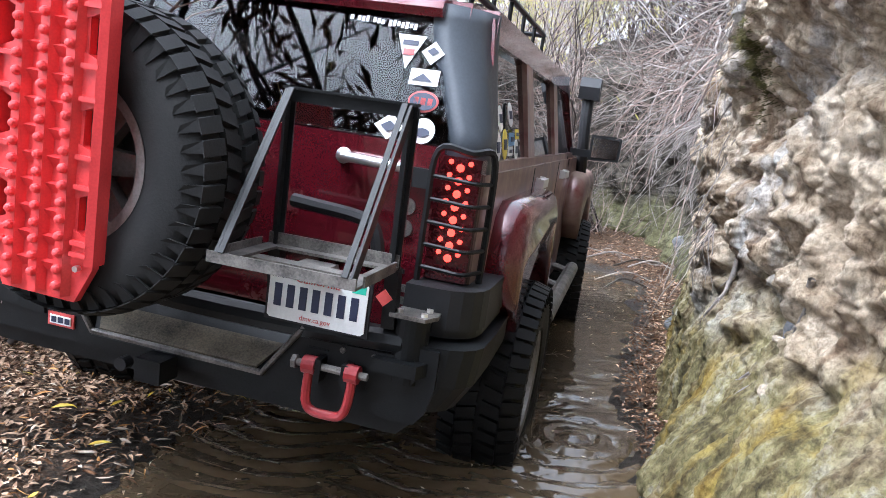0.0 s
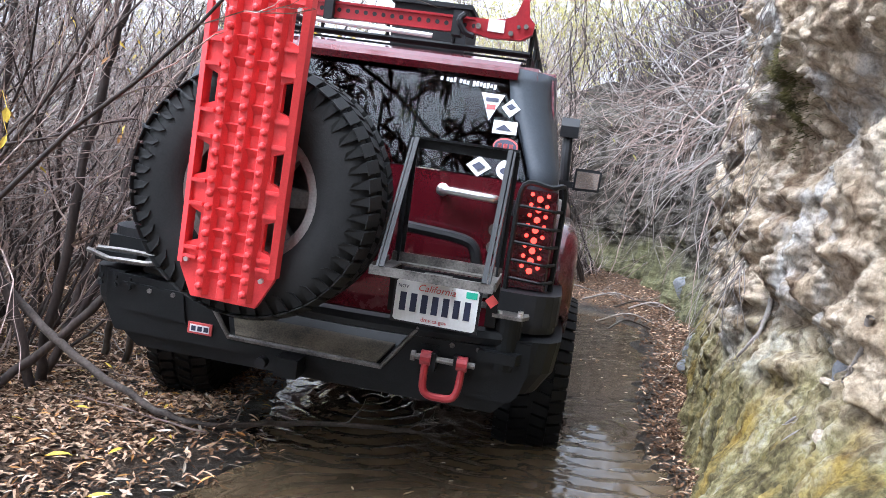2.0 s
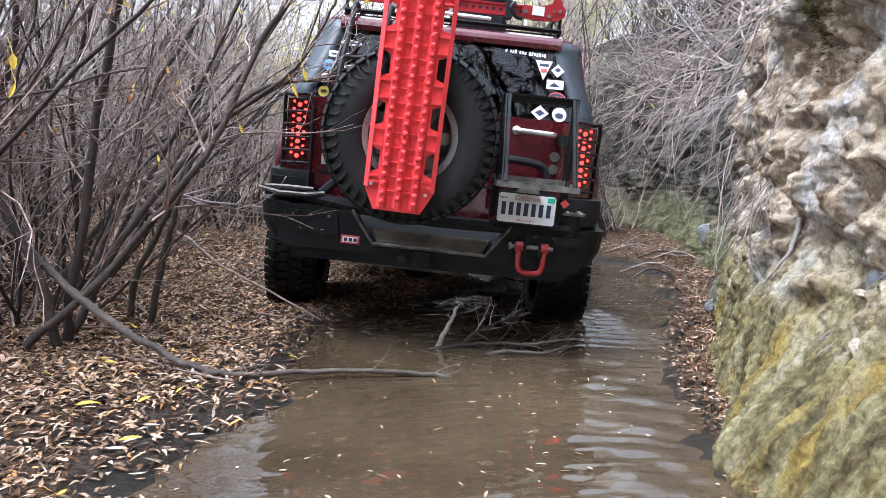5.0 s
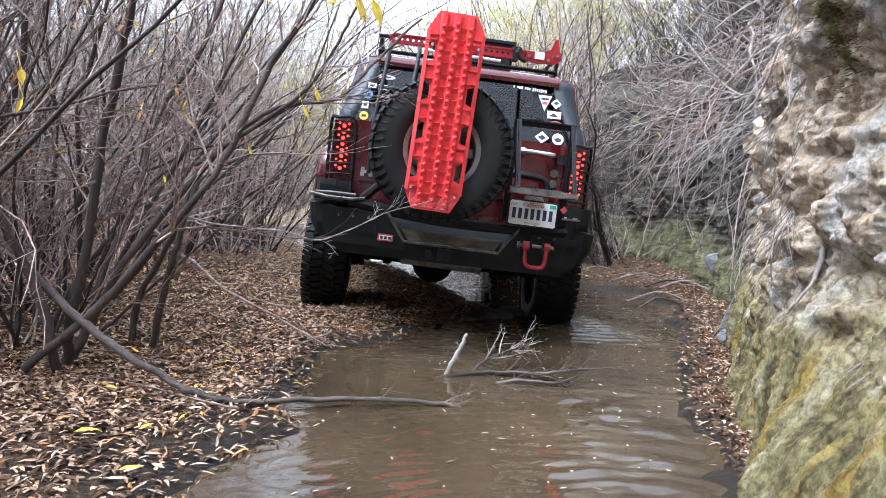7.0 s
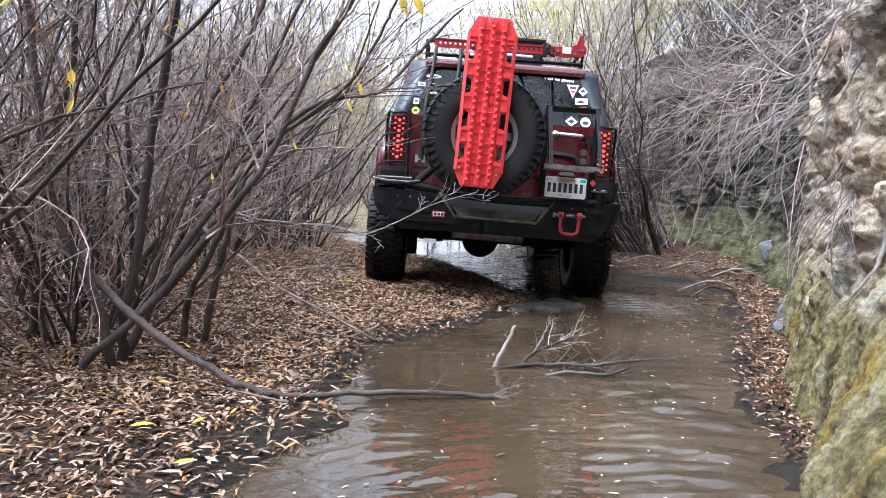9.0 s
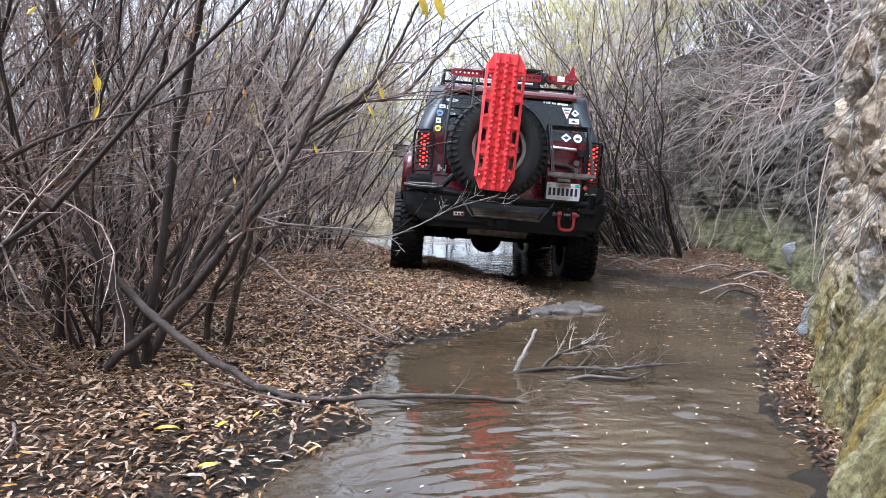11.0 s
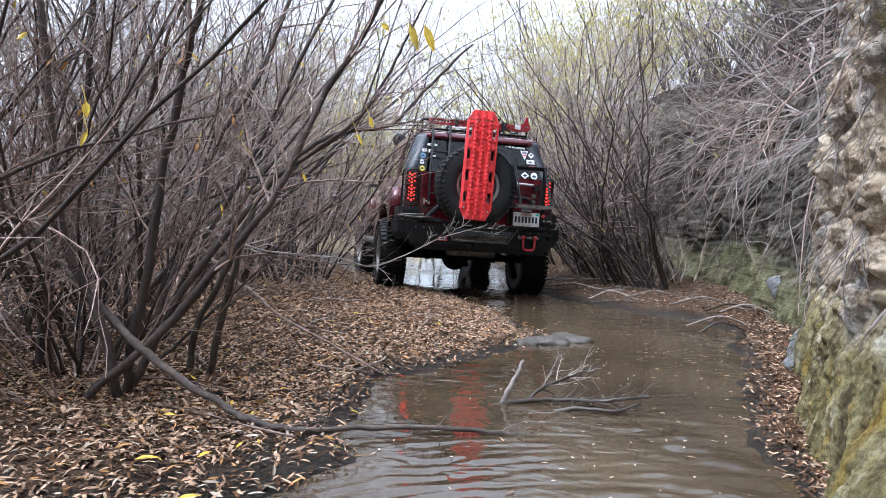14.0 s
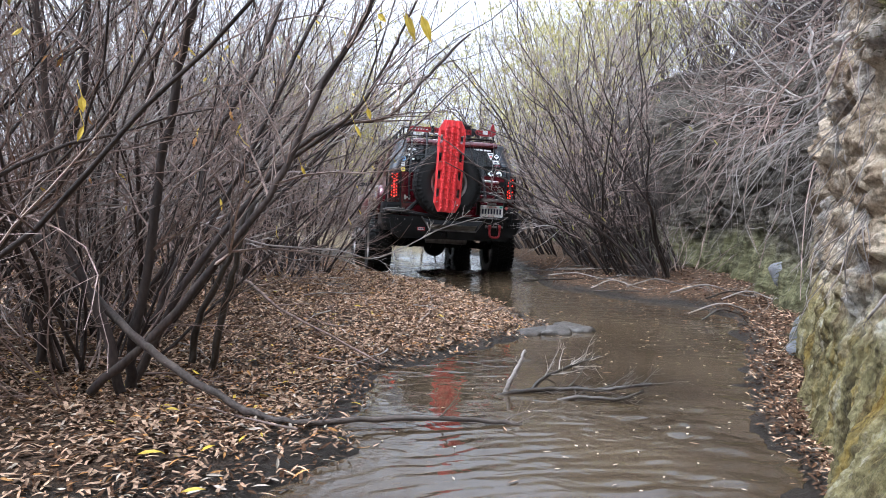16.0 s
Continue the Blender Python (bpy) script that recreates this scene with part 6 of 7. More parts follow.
branch("fallen_branch", "long weathered grey branch fallen from the bank into the water", "branch",
       [(-2.35, 3.75, 0.90), (-2.18, 3.70, 0.75), (-1.90, 3.60, 0.53), (-1.65, 3.50, 0.35), (-1.43, 3.42, 0.22), (-1.18, 3.34, 0.11), (-1.02, 3.27, 0.07), (-0.83, 3.25, 0.05), (-0.48, 3.40, 0.035), (-0.08, 3.46, 0.015), (0.10, 3.48, -0.02)], 0.0215, 0.009, LOG, 8, 1, 0.25)
branch("snagged_twig", "bare forked twig standing up out of the muddy water", "twig", [(-0.02, 4.02, -0.06), (0.03, 4.0, 0.06), (0.07, 4.0, 0.15), (0.10, 4.0, 0.22)], 0.014, 0.008, PALE_TWIG, 2, 2, 0.08)
branch("snagged_twig", "dead twigs lying half under the muddy water", "twig", [(-0.10, 3.95, -0.02), (0.10, 4.02, 0.01), (0.31, 4.05, 0.02), (0.47, 4.0, 0.03), (0.59, 3.95, 0.06), (0.69, 3.85, 0.10)], 0.013, 0.007, WET_WOOD, 14, 3, 0.26)
branch("snagged_twig", "dead twigs lying half under the muddy water", "twig", [(0.10, 4.02, -0.03), (0.20, 4.10, 0.06), (0.35, 4.20, 0.10), (0.51, 4.25, 0.15)], 0.011, 0.005, WET_WOOD, 12, 4, 0.20, twig_mat=PALE_TWIG)
branch("snagged_twig", "dark wet twig lying in the muddy water", "twig", [(0.20, 3.92, -0.03), (0.34, 3.90, 0.015), (0.52, 3.86, 0.02), (0.66, 3.9, 0.05)], 0.013, 0.006, WET_WOOD, 9, 5, 0.15)
STEMS = "leaning grey willow stem rising from the leafy bank"
for k, (r0, r1, pts) in enumerate((
        (0.028, 0.017, [(-1.70, 3.62, 0.05), (-1.69, 3.60, 0.28), (-1.62, 3.60, 0.61), (-1.56, 3.60, 1.06), (-1.45, 3.55, 1.50), (-1.37, 3.50, 1.77), (-1.30, 3.5, 2.2), (-1.2, 3.5, 2.9)]),
        (0.024, 0.012, [(-1.80, 3.42, 0.10), (-1.51, 3.50, 0.38), (-1.25, 3.55, 0.71), (-1.04, 3.60, 1.01), (-0.88, 3.65, 1.39), (-0.67, 3.70, 1.78), (-0.40, 3.7, 2.4)]),
        (0.024, 0.008, [(-1.75, 3.72, 0.05), (-1.52, 3.80, 0.54), (-1.31, 3.90, 0.86), (-1.06, 4.0, 1.18), (-0.85, 4.1, 1.32), (-0.61, 4.2, 1.38), (-0.42, 4.3, 1.61), (-0.21, 4.4, 1.84)]),
        (0.026, 0.015, [(-1.69, 3.5, 0.05), (-1.78, 3.5, 0.42), (-1.92, 3.5, 0.71), (-1.99, 3.5, 1.05), (-2.01, 3.5, 1.41), (-2.06, 3.5, 1.88), (-2.1, 3.5, 2.8)]),
        (0.022, 0.012, [(-1.76, 3.8, 0.05), (-1.64, 3.9, 0.53), (-1.54, 4.0, 0.86), (-1.49, 4.1, 1.23), (-1.26, 4.2, 1.70), (-1.0, 4.3, 2.6)]),
        (0.012, 0.006, [(-2.25, 3.05, 0.10), (-1.91, 3.0, 0.74), (-1.69, 3.0, 0.97), (-1.50, 3.0, 1.24), (-1.36, 3.0, 1.48), (-1.15, 3.0, 1.9)]),
        (0.026, 0.016, [(-2.30, 3.9, 0.05), (-2.22, 3.9, 0.57), (-2.19, 3.9, 0.98), (-2.05, 3.9, 1.47), (-2.0, 3.9, 2.2), (-1.8, 3.9, 2.9)]),
        (0.022, 0.013, [(-2.45, 3.6, 0.05), (-2.38, 3.6, 0.6), (-2.45, 3.6, 1.2), (-2.35, 3.6, 2.0), (-2.2, 3.6, 2.8)]),
        (0.020, 0.010, [(-1.95, 4.4, 0.05), (-1.75, 4.5, 0.6), (-1.45, 4.6, 1.2), (-1.15, 4.7, 1.9), (-0.8, 4.8, 2.6)]))):
    branch("leaning_willow", STEMS, "shrub", pts, r0 * 0.85, r1 * 0.75, BARK, 17, 20 + k, 0.8, group="leaning willow stems", twig_mat=TWIG)
for k, pts in enumerate(([(-1.62, 4.15, 0.08), (-1.61, 4.15, 0.21), (-1.55, 4.15, 0.39), (-1.43, 4.15, 0.62), (-1.34, 4.2, 0.9)], [(-1.50, 4.1, 0.06), (-1.44, 4.1, 0.37), (-1.38, 4.1, 0.60), (-1.30, 4.15, 0.95)])):
    branch("dead_stake", "short dark dead stem leaning out of the leaf litter", "stem", pts, 0.020, 0.014, WET_WOOD, 4, 40 + k, 0.3)
branch("drooping_branch", "thin bare branch arching down to the leaf litter", "branch", [(-1.85, 4.7, 0.75), (-1.56, 4.6, 0.52), (-1.40, 4.5, 0.45), (-1.21, 4.4, 0.33), (-0.94, 4.3, 0.22), (-0.63, 4.25, 0.07)], 0.012, 0.005, TWIG, 5, 50, 0.25, lift=-0.02)
branch("hanging_twig", "slender pale twig reaching out over the water", "twig", [(-1.7, 4.5, 0.8), (-1.35, 4.4, 0.70), (-1.06, 4.3, 0.68), (-0.87, 4.2, 0.68), (-0.68, 4.1, 0.65), (-0.50, 4.05, 0.72), (-0.33, 4.0, 0.81), (-0.11, 4.0, 0.88)], 0.006, 0.002, PALE_TWIG, 12, 51, 0.28, 5, lift=0.04)
branch("hanging_twig", "bare branch with a few yellow leaves over the creek", "twig", [(-1.3, 4.1, 1.0), (-0.91, 3.8, 1.21), (-0.70, 3.7, 1.36), (-0.60, 3.72, 1.52), (-0.52, 3.72, 1.68), (-0.45, 3.7, 1.82), (-0.36, 3.7, 1.98)], 0.011, 0.003, BARK, 12, 52, 0.35, 6, twig_mat=TWIG)
rng = random.Random(77)
for k in range(34):
    y = rng.uniform(2.6, 9.5)
    x = left_edge(y) - rng.uniform(0.1, 2.4)
    a, ln = rng.uniform(0, math.tau), rng.uniform(0.25, 0.8)
    pts = [Vector((x + math.cos(a) * ln * t, y + math.sin(a) * ln * t, 0)) for t in (0, 0.35, 0.7, 1)]
    pts = [(p.x + rng.gauss(0, 0.02), p.y + rng.gauss(0, 0.02), height(p.x, p.y) + 0.018 + rng.uniform(0, 0.02)) for p in pts]
    branch("stick", "thin dead stick lying on the leaf litter", "stick", pts, rng.uniform(0.004, 0.008), 0.002, TWIG if k % 3 else PALE_TWIG, 2, 200 + k, 0.15, 5, "sticks on the bank")
rng = random.Random(78)
for k in range(16):
    y = rng.uniform(6.4, 10)
    x = right_edge(y) + rng.uniform(-0.1, 0.6)
    a, ln = rng.gauss(0, 0.5), rng.uniform(0.4, 1.0)
    pts = [(x + math.cos(a) * ln * (t - 0.5), y + math.sin(a) * ln * (t - 0.5), max(0.01, height(x, y)) + 0.02 + 0.12 * math.sin(t * 3) * rng.random()) for t in (0, 0.35, 0.7, 1)]
    branch("stick", "dead driftwood stick at the cliff foot", "stick", pts, rng.uniform(0.005, 0.011), 0.003, PALE_TWIG if k % 2 else WET_WOOD, 3, 300 + k, 0.25, 5, "driftwood at the cliff foot")

# low tangle among the stems
low = [shrub("low_brush", 400 + k, 16, 1.3, (0.1, 0), TWIG, PALE_TWIG if k else TWIG, "tangle of thin bare twigs among the willow stems", 5, 0, None, 0.006, 1.0) for k in range(3)]
place(low, [(-2.0, 3.7, 1), (-2.5, 4.4, 1), (-2.9, 3.4, 1.1), (-2.3, 5.4, 1), (-2.4, 6.4, 1), (-2.2, 7.5, 1), (-2.1, 8.8, 1), (-3.2, 4.8, 1.2), (-3.0, 6.2, 1.2), (-3.3, 7.6, 1.2), (-2.0, 10.2, 0.9), (-3.6, 3.4, 1.2), (-4.0, 5.8, 1.3),
           (1.95, 9.2, 0.8), (2.5, 9.9, 1.0), (1.5, 10.4, 0.8)], 12)

# hanging yellow leaves
for k, (a, b, w) in enumerate((((-0.496, 3.70, 1.776), (-0.433, 3.70, 1.60), 0.034), ((-0.425, 3.68, 1.761), (-0.362, 3.70, 1.60), 0.038), ((-0.62, 3.7, 1.77), (-0.567, 3.7, 1.72), 0.028), ((-1.39, 2.60, 1.245), (-1.385, 2.60, 1.175), 0.024), ((-1.41, 2.65, 1.16), (-1.44, 2.65, 1.09), 0.016),
                             ((-0.62, 3.4, 1.32), (-0.60, 3.4, 1.25), 0.018), ((-0.70, 3.6, 1.27), (-0.66, 3.6, 1.19), 0.014), ((-1.0, 3.9, 1.1), (-0.97, 3.9, 1.03), 0.014))):
    a, b, w = Vector(a), Vector(b), w * 1.15
    b = a + (b - a) * 0.72
    v, f = [], []
    leaf_shape(v, f, a, (b - a).normalized(), Vector((0.15, -1, 0.2)), (b - a).length, w, 0.06)
    tube(v, f, [a + Vector((-0.02, 0.01, 0.05)), a + Vector((-0.008, 0.004, 0.02)), a], [0.0012, 0.001, 0.001], 3)
    tagged(mesh_ob("hanging_leaf", v, f, LEAF_YELLOW), "bright yellow willow leaf hanging from a bare twig", "leaf", "last yellow leaves")

rng = random.Random(79)
for k in range(14):
    a = Vector((rng.uniform(-2.3, -1.3), rng.uniform(3.2, 4.0), rng.uniform(1.0, 1.7)))
    v, f = [], []
    leaf_shape(v, f, a, Vector((rng.gauss(0, 0.5), rng.gauss(0, 0.3), -0.8)).normalized(), Vector((rng.gauss(0, 0.5), -1, 0.2)), rng.uniform(0.035, 0.06), rng.uniform(0.014, 0.022), 0.15)
    tube(v, f, [a + Vector((-0.02, 0.01, 0.05)), a + Vector((-0.008, 0.004, 0.02)), a], [0.0012, 0.001, 0.001], 3)
    tagged(mesh_ob("hanging_leaf", v, f, LEAF_ORANGE), "shrivelled orange-brown leaf hanging from a bare twig", "leaf", "last withered leaves")


# ---- leaf litter ----


def lying_leaf(rng, verts, faces, x, y, z, scale=1.0):
    a = rng.uniform(0, math.tau)
    way = Vector((math.cos(a), math.sin(a), rng.gauss(0, 0.22))).normalized()
    up = Vector((rng.gauss(0, 0.4), rng.gauss(0, 0.4), 1)).normalized()
    leaf_shape(verts, faces, Vector((x, y, z)), way, up, rng.triangular(0.016, 0.070, 0.032) * scale, rng.uniform(0.006, 0.015) * scale, rng.uniform(-0.08, 0.24))


def bank_spot(rng):
    """A random place on the left bank, thinner on the wet mud beside the water."""
    while True:
        y = 1.9 + 10 * rng.random() ** 1.25
        x = left_edge(y) - 5.5 * rng.random() ** 1.7 + 0.08
        u = left_edge(y) - x
        mud = smoothstep(0.02, 0.45, u) * (0.20 + 0.80 * smoothstep(2.85, 3.5, y + 0.3 * noise.noise(Vector((x, y, 1)))))
        rut = math.exp(-((x - float(np.interp(y, *RUT))) / 0.16) ** 2) if 3.6 < y < 10 else 0
        if rng.random() < (0.06 + 0.94 * mud) * (1 - 0.15 * rut):
            return x, y


def downstream_spot(rng):
    """A random place on the same bank beside and behind the viewer."""
    y = rng.uniform(-5.0, 2.3)
    return left_edge(y) - 0.15 - 4.5 * rng.random() ** 1.3, y


def litter(label, material, count, seed, spot, scale=1.0):
    rng = random.Random(seed)
    v, f = [], []
    for _ in range(count):
        x, y = spot(rng)
        h = height(x, y)
        if h > -0.01:
            lying_leaf(rng, v, f, x, y, h + rng.uniform(0.002, 0.022), scale)
    return tagged(mesh_ob("leaf_litter", v, f, material), label, "leaves", kind="stuff")


def crumbs(label, material, count, seed, spot):
    """Broken leaf bits, two bent faces each, which fill the gaps between whole leaves."""
    rng = random.Random(seed)
    v, f = [], []
    for _ in range(count):
        x, y = spot(rng)
        h = height(x, y)
        if h < 0.004:
            continue
        a, s, w, z = rng.uniform(0, math.tau), rng.uniform(0.008, 0.024), rng.uniform(0.003, 0.008), h + rng.uniform(0.002, 0.014)
        cx, cy, t = math.cos(a), math.sin(a), rng.gauss(0, 0.35)
        k = len(v)
        for u, lift in ((-1, -t), (0, rng.uniform(0.0, 0.4)), (1, t)):
            v.append((x + cx * u * s - cy * w, y + cy * u * s + cx * w, z + lift * s))
            v.append((x + cx * u * s + cy * w, y + cy * u * s - cx * w, z + lift * s + rng.gauss(0, 0.3) * w))
        f += [(k, k + 1, k + 3, k + 2), (k + 2, k + 3, k + 5, k + 4)]
    return tagged(mesh_ob("leaf_litter", v, f, material), label, "leaves", kind="stuff")


def right_spot(rng):
    while True:
        y = 2.2 + 9.5 * rng.random() ** 1.2
        x = right_edge(y) + (cliff_face(y) - right_edge(y)) * rng.random()
        if rng.random() < 0.2 + 0.8 * smoothstep(0, 0.25, x - right_edge(y)):
            return x, y


litter("brown dry willow leaves covering the bank", LEAF_DRY, 34000, 1, bank_spot)
litter("orange-brown willow leaves scattered on the bank", LEAF_ORANGE, 5500, 14, bank_spot, 1.0)
litter("dark rotting willow leaves covering the bank", LEAF_DARK, 20000, 2, bank_spot)
litter("pale dry willow leaves scattered on the bank", LEAF_PALE, 5200, 3, bank_spot, 0.95)
litter("yellow willow leaves scattered on the bank", LEAF_YELLOW, 520, 4, bank_spot, 1.1)
crumbs("crumbled brown leaf bits on the bank", LEAF_DRY, 46000, 11, bank_spot)
crumbs("crumbled dark leaf bits on the bank", LEAF_DARK, 34000, 12, bank_spot)
crumbs("crumbled dark leaf bits at the cliff foot", LEAF_DARK, 5000, 13, right_spot)
litter("brown dry willow leaves on the bank downstream", LEAF_DRY, 7000, 15, downstream_spot)
litter("dark rotting willow leaves on the bank downstream", LEAF_DARK, 6000, 16, downstream_spot)
litter("brown leaf litter at the cliff foot", LEAF_DRY, 3600, 5, right_spot, 0.9)
litter("dark rotting leaves at the cliff foot", LEAF_DARK, 3600, 6, right_spot, 0.9)
litter("pale leaves at the cliff foot", LEAF_PALE, 260, 7, right_spot, 0.9)


def floating(label, material, count, seed, size):
    rng = random.Random(seed)
    v, f = [], []
    for _ in range(count):
        y = 2.2 + 6.5 * rng.random() ** 1.3
        xl, xr = left_edge(y), right_edge(y)
        x = xl + (xr - xl) * rng.random() ** 0.6
        a = rng.uniform(0, math.tau)
        leaf_shape(v, f, Vector((x, y, 0.003)), Vector((math.cos(a), math.sin(a), 0)), Vector((0, 0, 1)), rng.uniform(*size), rng.uniform(0.006, 0.013), 0.02)
    return tagged(mesh_ob("floating_leaves", v, f, material), label, "leaves", kind="stuff")


floating("small pale leaf bits drifting on the muddy water", LEAF_PALE, 210, 8, (0.012, 0.035))
floating("willow leaves drifting on the muddy water", LEAF_DRY, 40, 9, (0.03, 0.07))

# the nearest leaves, one by one
rng = random.Random(31)
leaf_meshes = []
for k in range(12):
    v, f = [], []
    leaf_shape(v, f, Vector((0, 0, 0)), Vector((1, 0, 0.05)).normalized(), Vector((0, 0.2 * (k % 3 - 1), 1)), 0.040 + 0.003 * k, 0.010 + 0.0008 * (k % 6), 0.03 + 0.025 * (k % 5))
    me = bpy.data.meshes.new("fallen_leaf")
    me.from_pydata([tuple(p) for p in v], [], f)
    me.materials.append((LEAF_DRY, LEAF_PALE, LEAF_DRY, LEAF_YELLOW if k == 3 else LEAF_ORANGE, LEAF_DARK, LEAF_PALE)[k % 6])
    leaf_meshes.append(me)
for k in range(170):
    y = rng.uniform(2.35, 3.7)
    x = left_edge(y) + 0.06 - 1.1 * rng.random() ** 1.3
    ob = new("fallen_leaf", leaf_meshes[rng.choice((0, 1, 2, 4, 5, 6, 7, 8, 9, 10, 11, 0, 2, 6, 8, 3))])
    ob.parent = ground
    ob.matrix_basis = pose(x, y, max(0.002, height(x, y)) + 0.018, rng.gauss(0, 16), rng.gauss(0, 10), rng.uniform(0, 360))
for x, y, turn, s in ((-1.28, 2.72, 10, 1.7), (-1.20, 2.75, 170, 1.5), (-1.10, 2.81, 60, 1.3), (-1.39, 3.23, -20, 1.4), (-1.05, 2.50, 15, 1.5)):
    ob = new("fallen_leaf", leaf_meshes[3])
    ob.parent = ground
    ob.matrix_basis = pose(x, y, height(x, y) + 0.03, 8, 0, turn) @ Matrix.Scale(s, 4)


# ---- stones, roots, moss and grass on the cliff ----


def stone(name, label, at, size, seed, material):
    bm = bm_new()
    bmesh.ops.create_icosphere(bm, subdivisions=3, radius=1)
    for v in bm.verts:
        v.co *= 1 + 0.28 * noise.noise(v.co * 1.3 + Vector((seed, 0, 0))) + 0.10 * noise.noise(v.co * 4 + Vector((seed, 3, 0)))
        v.co = Vector((v.co.x * size[0], v.co.y * size[1], v.co.z * size[2]))
    ob = part(name, bm, material, None, smooth=True)
    ob.location = at
    return tagged(ob, label, "stone")


stone("embedded_stone", "blue-grey stone embedded in the crumbling cliff", (cliff_point(2.48, 0.62).x + 0.02, 2.48, 0.62), (0.035, 0.04, 0.075), 1, STONE)
stone("embedded_stone", "blue-grey stone at the foot of the cliff", (1.98, 5.14, 0.14), (0.10, 0.10, 0.15), 2, STONE)
stone("embedded_stone", "rough pale stone jutting from the far cliff", (2.66, 7.1, 0.36), (0.14, 0.16, 0.13), 3, STONE)
stone("embedded_stone", "small pale rock at the waterline", (0.95, 10.4, 0.02), (0.14, 0.10, 0.06), 4, STONE)
stone("embedded_stone", "rounded stone in leaf litter at the cliff foot", (1.78, 4.75, 0.12), (0.09, 0.10, 0.05), 5, STONE)
rng = random.Random(8)
for k in range(10):
    y, z = rng.uniform(1.9, 3.5), rng.uniform(0.45, 1.75)
    p = cliff_point(y, z)
    s = rng.uniform(0.015, 0.045)
    stone("clod", "lump of crumbling beige earth on the cliff face", p + Vector((0.4 * s, 0, 0)), (s, s * rng.uniform(0.8, 1.6), s * rng.uniform(0.6, 1.1)), 20 + k, EARTH)
rng = random.Random(61)
for k in range(9):
    t = k / 8
    size = rng.uniform(0.05, 0.10)
    stone("mud_lump", "wet grey lump of churned mud at the water's edge", (0.30 + 0.36 * t + rng.gauss(0, 0.03), 5.72 + 0.24 * t + rng.gauss(0, 0.04), -0.005), (size * 1.3, size, 0.03 + 0.25 * size), 60 + k, MUD)
for k, spots in enumerate(([(2.22, 0.86), (2.27, 0.76), (2.36, 0.64), (2.44, 0.52), (2.46, 0.40)], [(2.36, 0.64), (2.44, 0.56), (2.54, 0.44)], [(3.0, 0.8), (2.97, 0.68), (3.02, 0.55)])):
    pts = [cliff_point(y, z) - Vector((0.012, 0, 0)) for y, z in spots]
    branch("root", "gnarled pale root creeping down the cliff face", "root", pts, 0.012, 0.004, PALE_TWIG, 3, 500 + k, 0.10, 7, "roots in the cliff", -0.1)
rng = random.Random(21)
v, f = [], []
for k in range(190):
    y, z = 2.6 + 5.5 * rng.random() ** 1.5, rng.uniform(0.8, 2.3)
    y = max(3.15, y)
    p = cliff_point(y, z) - Vector((0.01, 0, 0))
    path = wander(rng, p, Vector((-0.5, rng.gauss(0, 0.3), -0.6)), rng.uniform(0.12, 0.5), 6, 0.2, -0.18)
    tube(v, f, path, [max(0.001, rng.uniform(0.002, 0.004) * (1 - 0.7 * i / 6)) for i in range(7)], 3)
tagged(mesh_ob("hanging_roots", v, f, PALE_TWIG), "fine dry roots hanging from the cliff face", "roots", kind="stuff")


def tufts(name, label, material, spots, seed, blade, lean):
    rng = random.Random(seed)
    v, f = [], []
    for p in spots:
        d = Vector((rng.gauss(lean[0], 0.5), rng.gauss(lean[1], 0.5), lean[2])).normalized()
        path = wander(rng, p, d, rng.uniform(*blade), 3, 0.15, -0.12)
        k = 4.0 if blade[1] > 0.33 else 1.0
        tube(v, f, path, [0.002 * k, 0.0018 * k, 0.0013 * k, 0.0006 * k], 3)
    return tagged(mesh_ob(name, v, f, material), label, "grass", kind="stuff")


rng = random.Random(22)
spots = []
for k in range(2200):
    y = rng.uniform(4.6, 13)
    spots.append(cliff_point(y, abs(rng.gauss(0, 0.32)) + 0.08) - Vector((0.0, 0, 0)))
tufts("cliff_grass", "dull green grass and moss on the foot of the far cliff", GRASS, spots, 23, (0.03, 0.11), (-0.6, -0.2, -0.1))
spots = [cliff_point(2.95 + rng.gauss(0, 0.06), 1.60 + rng.gauss(0, 0.09)) for k in range(1500)]
tufts("moss_clump", "dark olive moss clump high on the cliff", MOSS, spots, 24, (0.012, 0.035), (-0.8, -0.2, -0.1))
spots = []
for k in range(190):
    y = rng.uniform(3.2, 8)
    spots.append(cliff_point(y, rng.uniform(1.2, 2.3)))
tufts("dry_grass", "tan dry grass hanging on the upper cliff", PALE_TWIG, spots, 25, (0.10, 0.32), (-0.7, -0.2, -0.2))

STRAW = surf("pale_straw", (0.38, 0.31, 0.19), (0.66, 0.57, 0.38), 8, 0.85, 0, 0.1, 60, vary=0.25)
spots = []
for k in range(5200):
    y = rng.uniform(14.3, 20)
    x = rng.uniform(-6.0, -1.2)
    spots.append(Vector((x, y, height(x, y) - 0.01)))
tufts("straw_grass", "pale dry straw grass on the bank upstream", STRAW, spots, 26, (0.12, 0.34), (0.3, -0.3, 0.9))


# ---- wakes behind the wheels ----


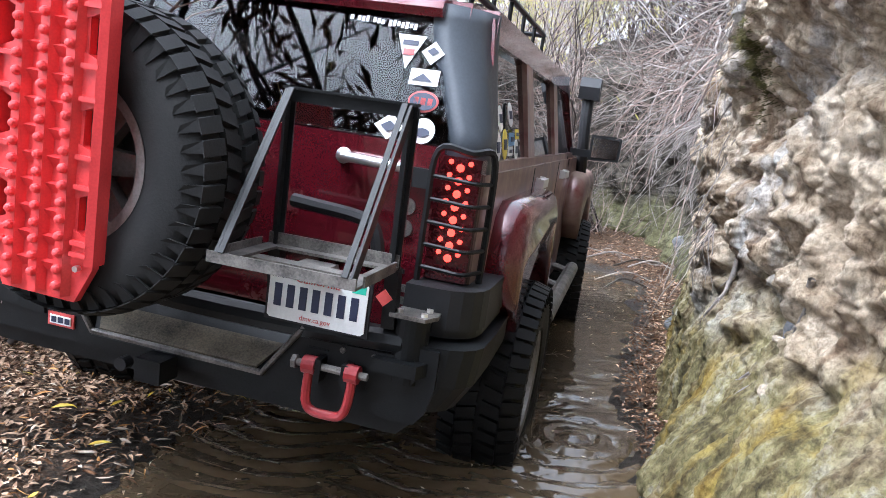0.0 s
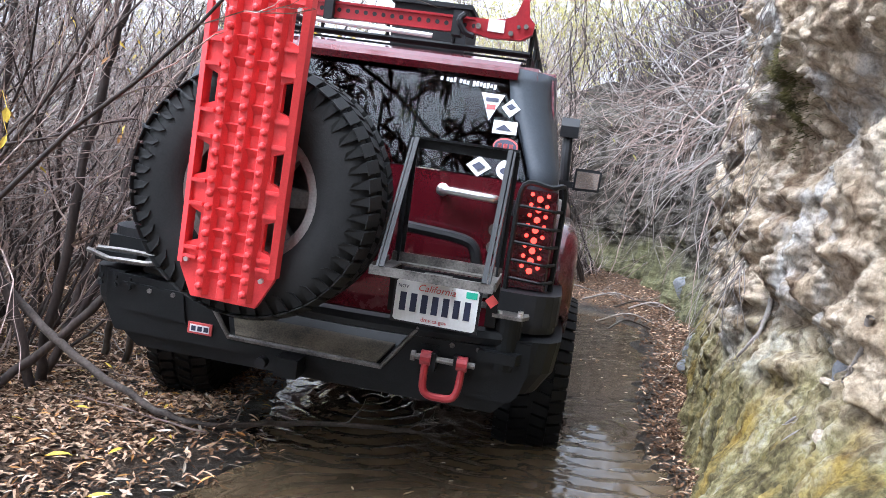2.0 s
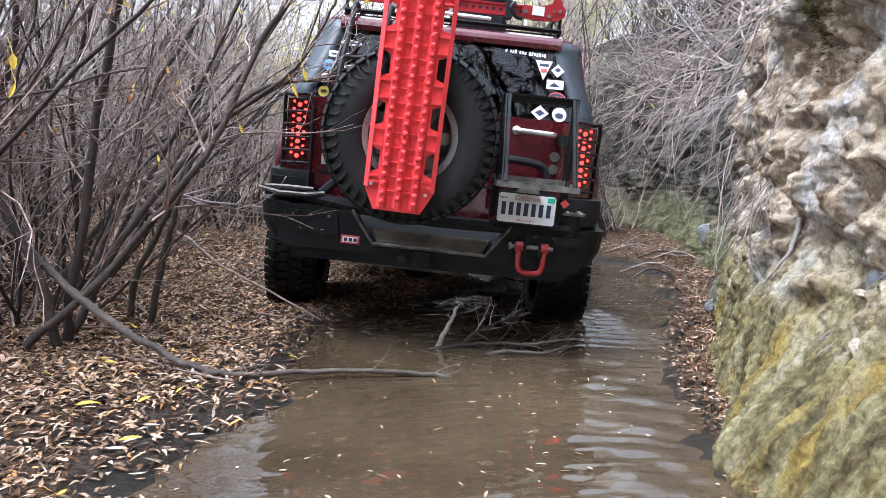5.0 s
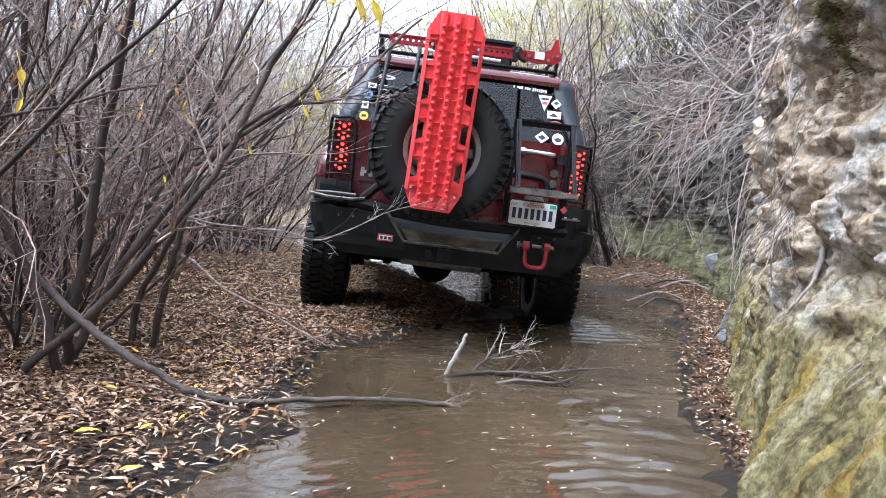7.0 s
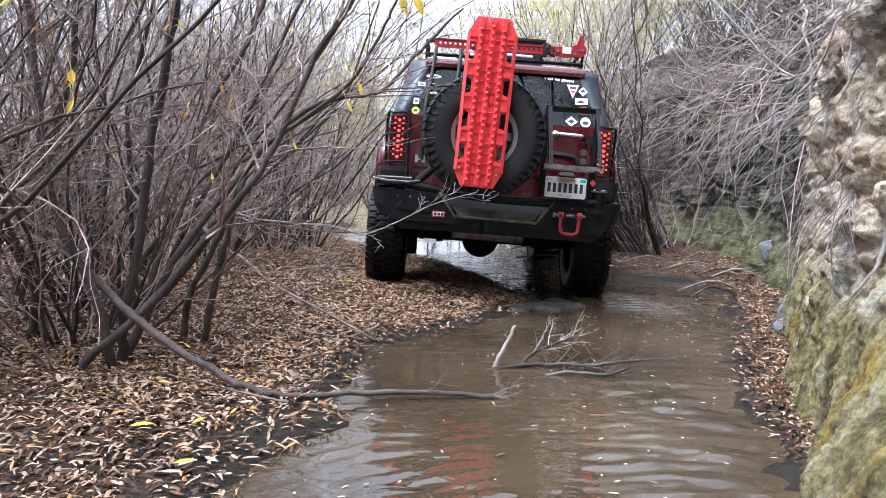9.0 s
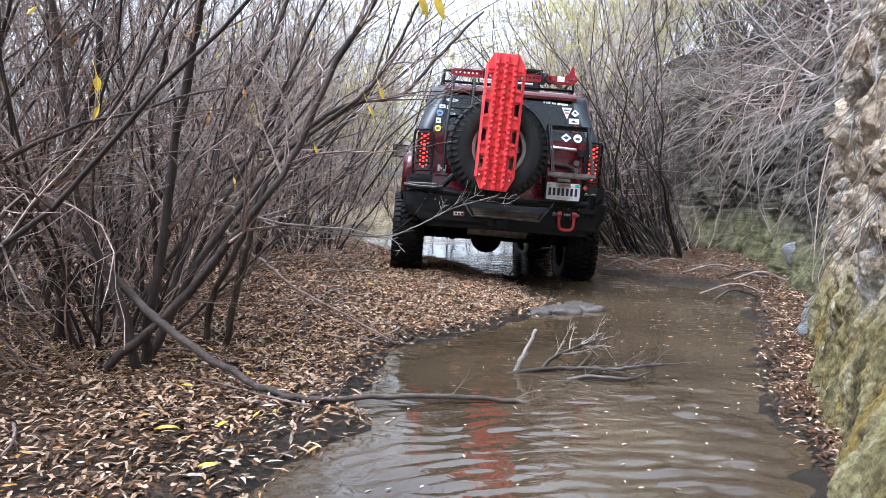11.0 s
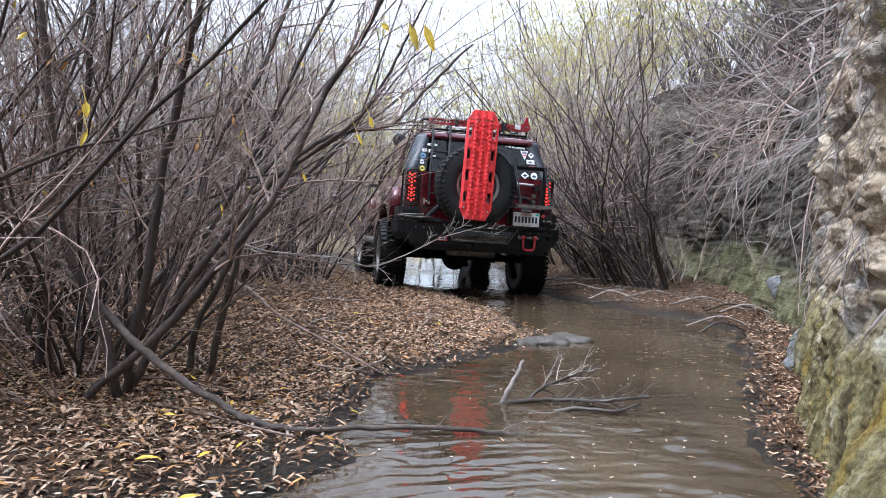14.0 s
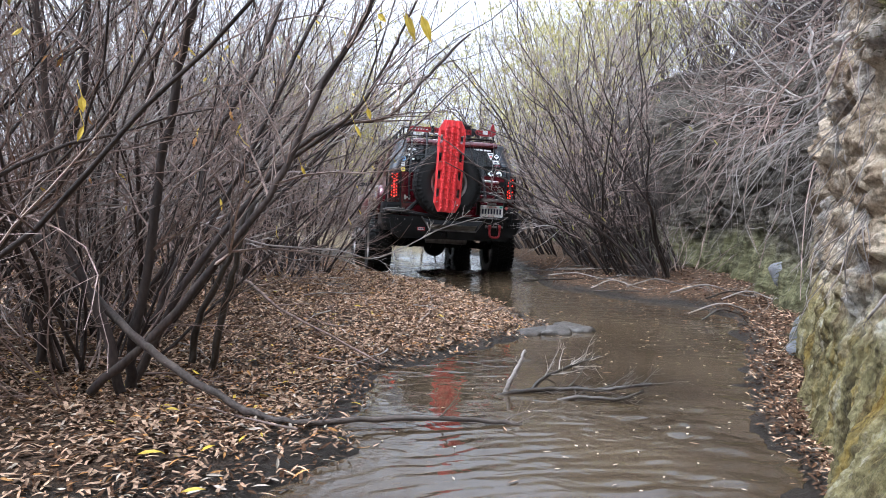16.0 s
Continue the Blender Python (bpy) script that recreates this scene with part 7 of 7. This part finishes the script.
def wake(name, x0):
    """A patch of churned water that travels behind one rear wheel."""
    xs, ys = list(np.arange(-0.55, 0.56, 0.035)), list(np.arange(-1.3, 0.41, 0.03))
    verts = []
    for y in ys:
        for x in xs:
            edge = (1 - smoothstep(0.25, 0.55, abs(x))) * smoothstep(-1.3, -0.7, y) * (1 - smoothstep(0.1, 0.4, y))
            d = math.hypot(x * 1.2, y - 0.1)
            z = (0.007 if x0 == 0.75 else 0.011) * math.sin(d * math.tau / 0.13 + 2 * noise.noise(Vector((x * 3, y * 3, x0)))) + 0.004 * noise.noise(Vector((x * 14, y * 14, x0)))
            verts.append((x, y, -0.012 * (1 - edge) + (z + 0.004) * edge))
    w = len(xs)
    faces = [(j * w + i, j * w + i + 1, j * w + w + i + 1, j * w + w + i) for j in range(len(ys) - 1) for i in range(w - 1)]
    return tagged(mesh_ob(name, verts, faces, WATER, smooth=True), "churned muddy water rippling behind a wheel", "ripple", "wakes behind the wheels"), x0


wakes = [wake("wake", 0.75), wake("wake", 0.05), wake("wake", 1.25)]


# ---- true size: the plan above is laid out from the eye's place and enlarged to match the vehicle's known size ----
EYE, GROWTH = Vector((-0.19, 0.27, 0.955)), 1.07
LAYOUT = Matrix.Translation(EYE * 1.0 + Vector((0, 0, EYE.z * (GROWTH - 1)))) @ Matrix.Scale(GROWTH, 4) @ Matrix.Translation(-EYE)
for thing in list(scene.objects):
    if thing.parent is None and thing.type in ("MESH", "EMPTY") and thing is not car and thing not in [p for p, _ in wakes]:
        thing.matrix_basis = LAYOUT @ thing.matrix_basis


def motions():
    """The vehicle drives up the creek, its wheels roll and the front ones steer."""
    t = [r[0] for r in DRIVE]
    walk(car, [(r[0], pose(*r[1:])) for r in DRIVE])
    times = [0.25 * k for k in range(65)]
    xs, ys = np.interp(times, t, [r[1] for r in DRIVE]), np.interp(times, t, [r[2] for r in DRIVE])
    run = np.concatenate([[0], np.cumsum(np.hypot(np.diff(xs), np.diff(ys)))])
    for patch, x0 in wakes:
        rows = []
        for r in DRIVE:
            a = radians(r[6])
            rows.append((r[0], pose(r[1] + x0 * math.cos(a), r[2] + x0 * math.sin(a), 0.002, 0, 0, r[6])))
        walk(patch, rows)
    for hub, x, y in wheels:
        rows = []
        for s, d in zip(times, run):
            steer = float(np.interp(s, (0, 3, 6, 9, 11, 13, 16), (4, 10, 4, 2, 9, 6, 2))) if y > 1 else 0.0
            rows.append((s, pose(x, y, 0.41, 0, 0, steer) @ pose(0, 0, 0, -math.degrees(d / 0.443))))
        walk(hub, rows)


motions()
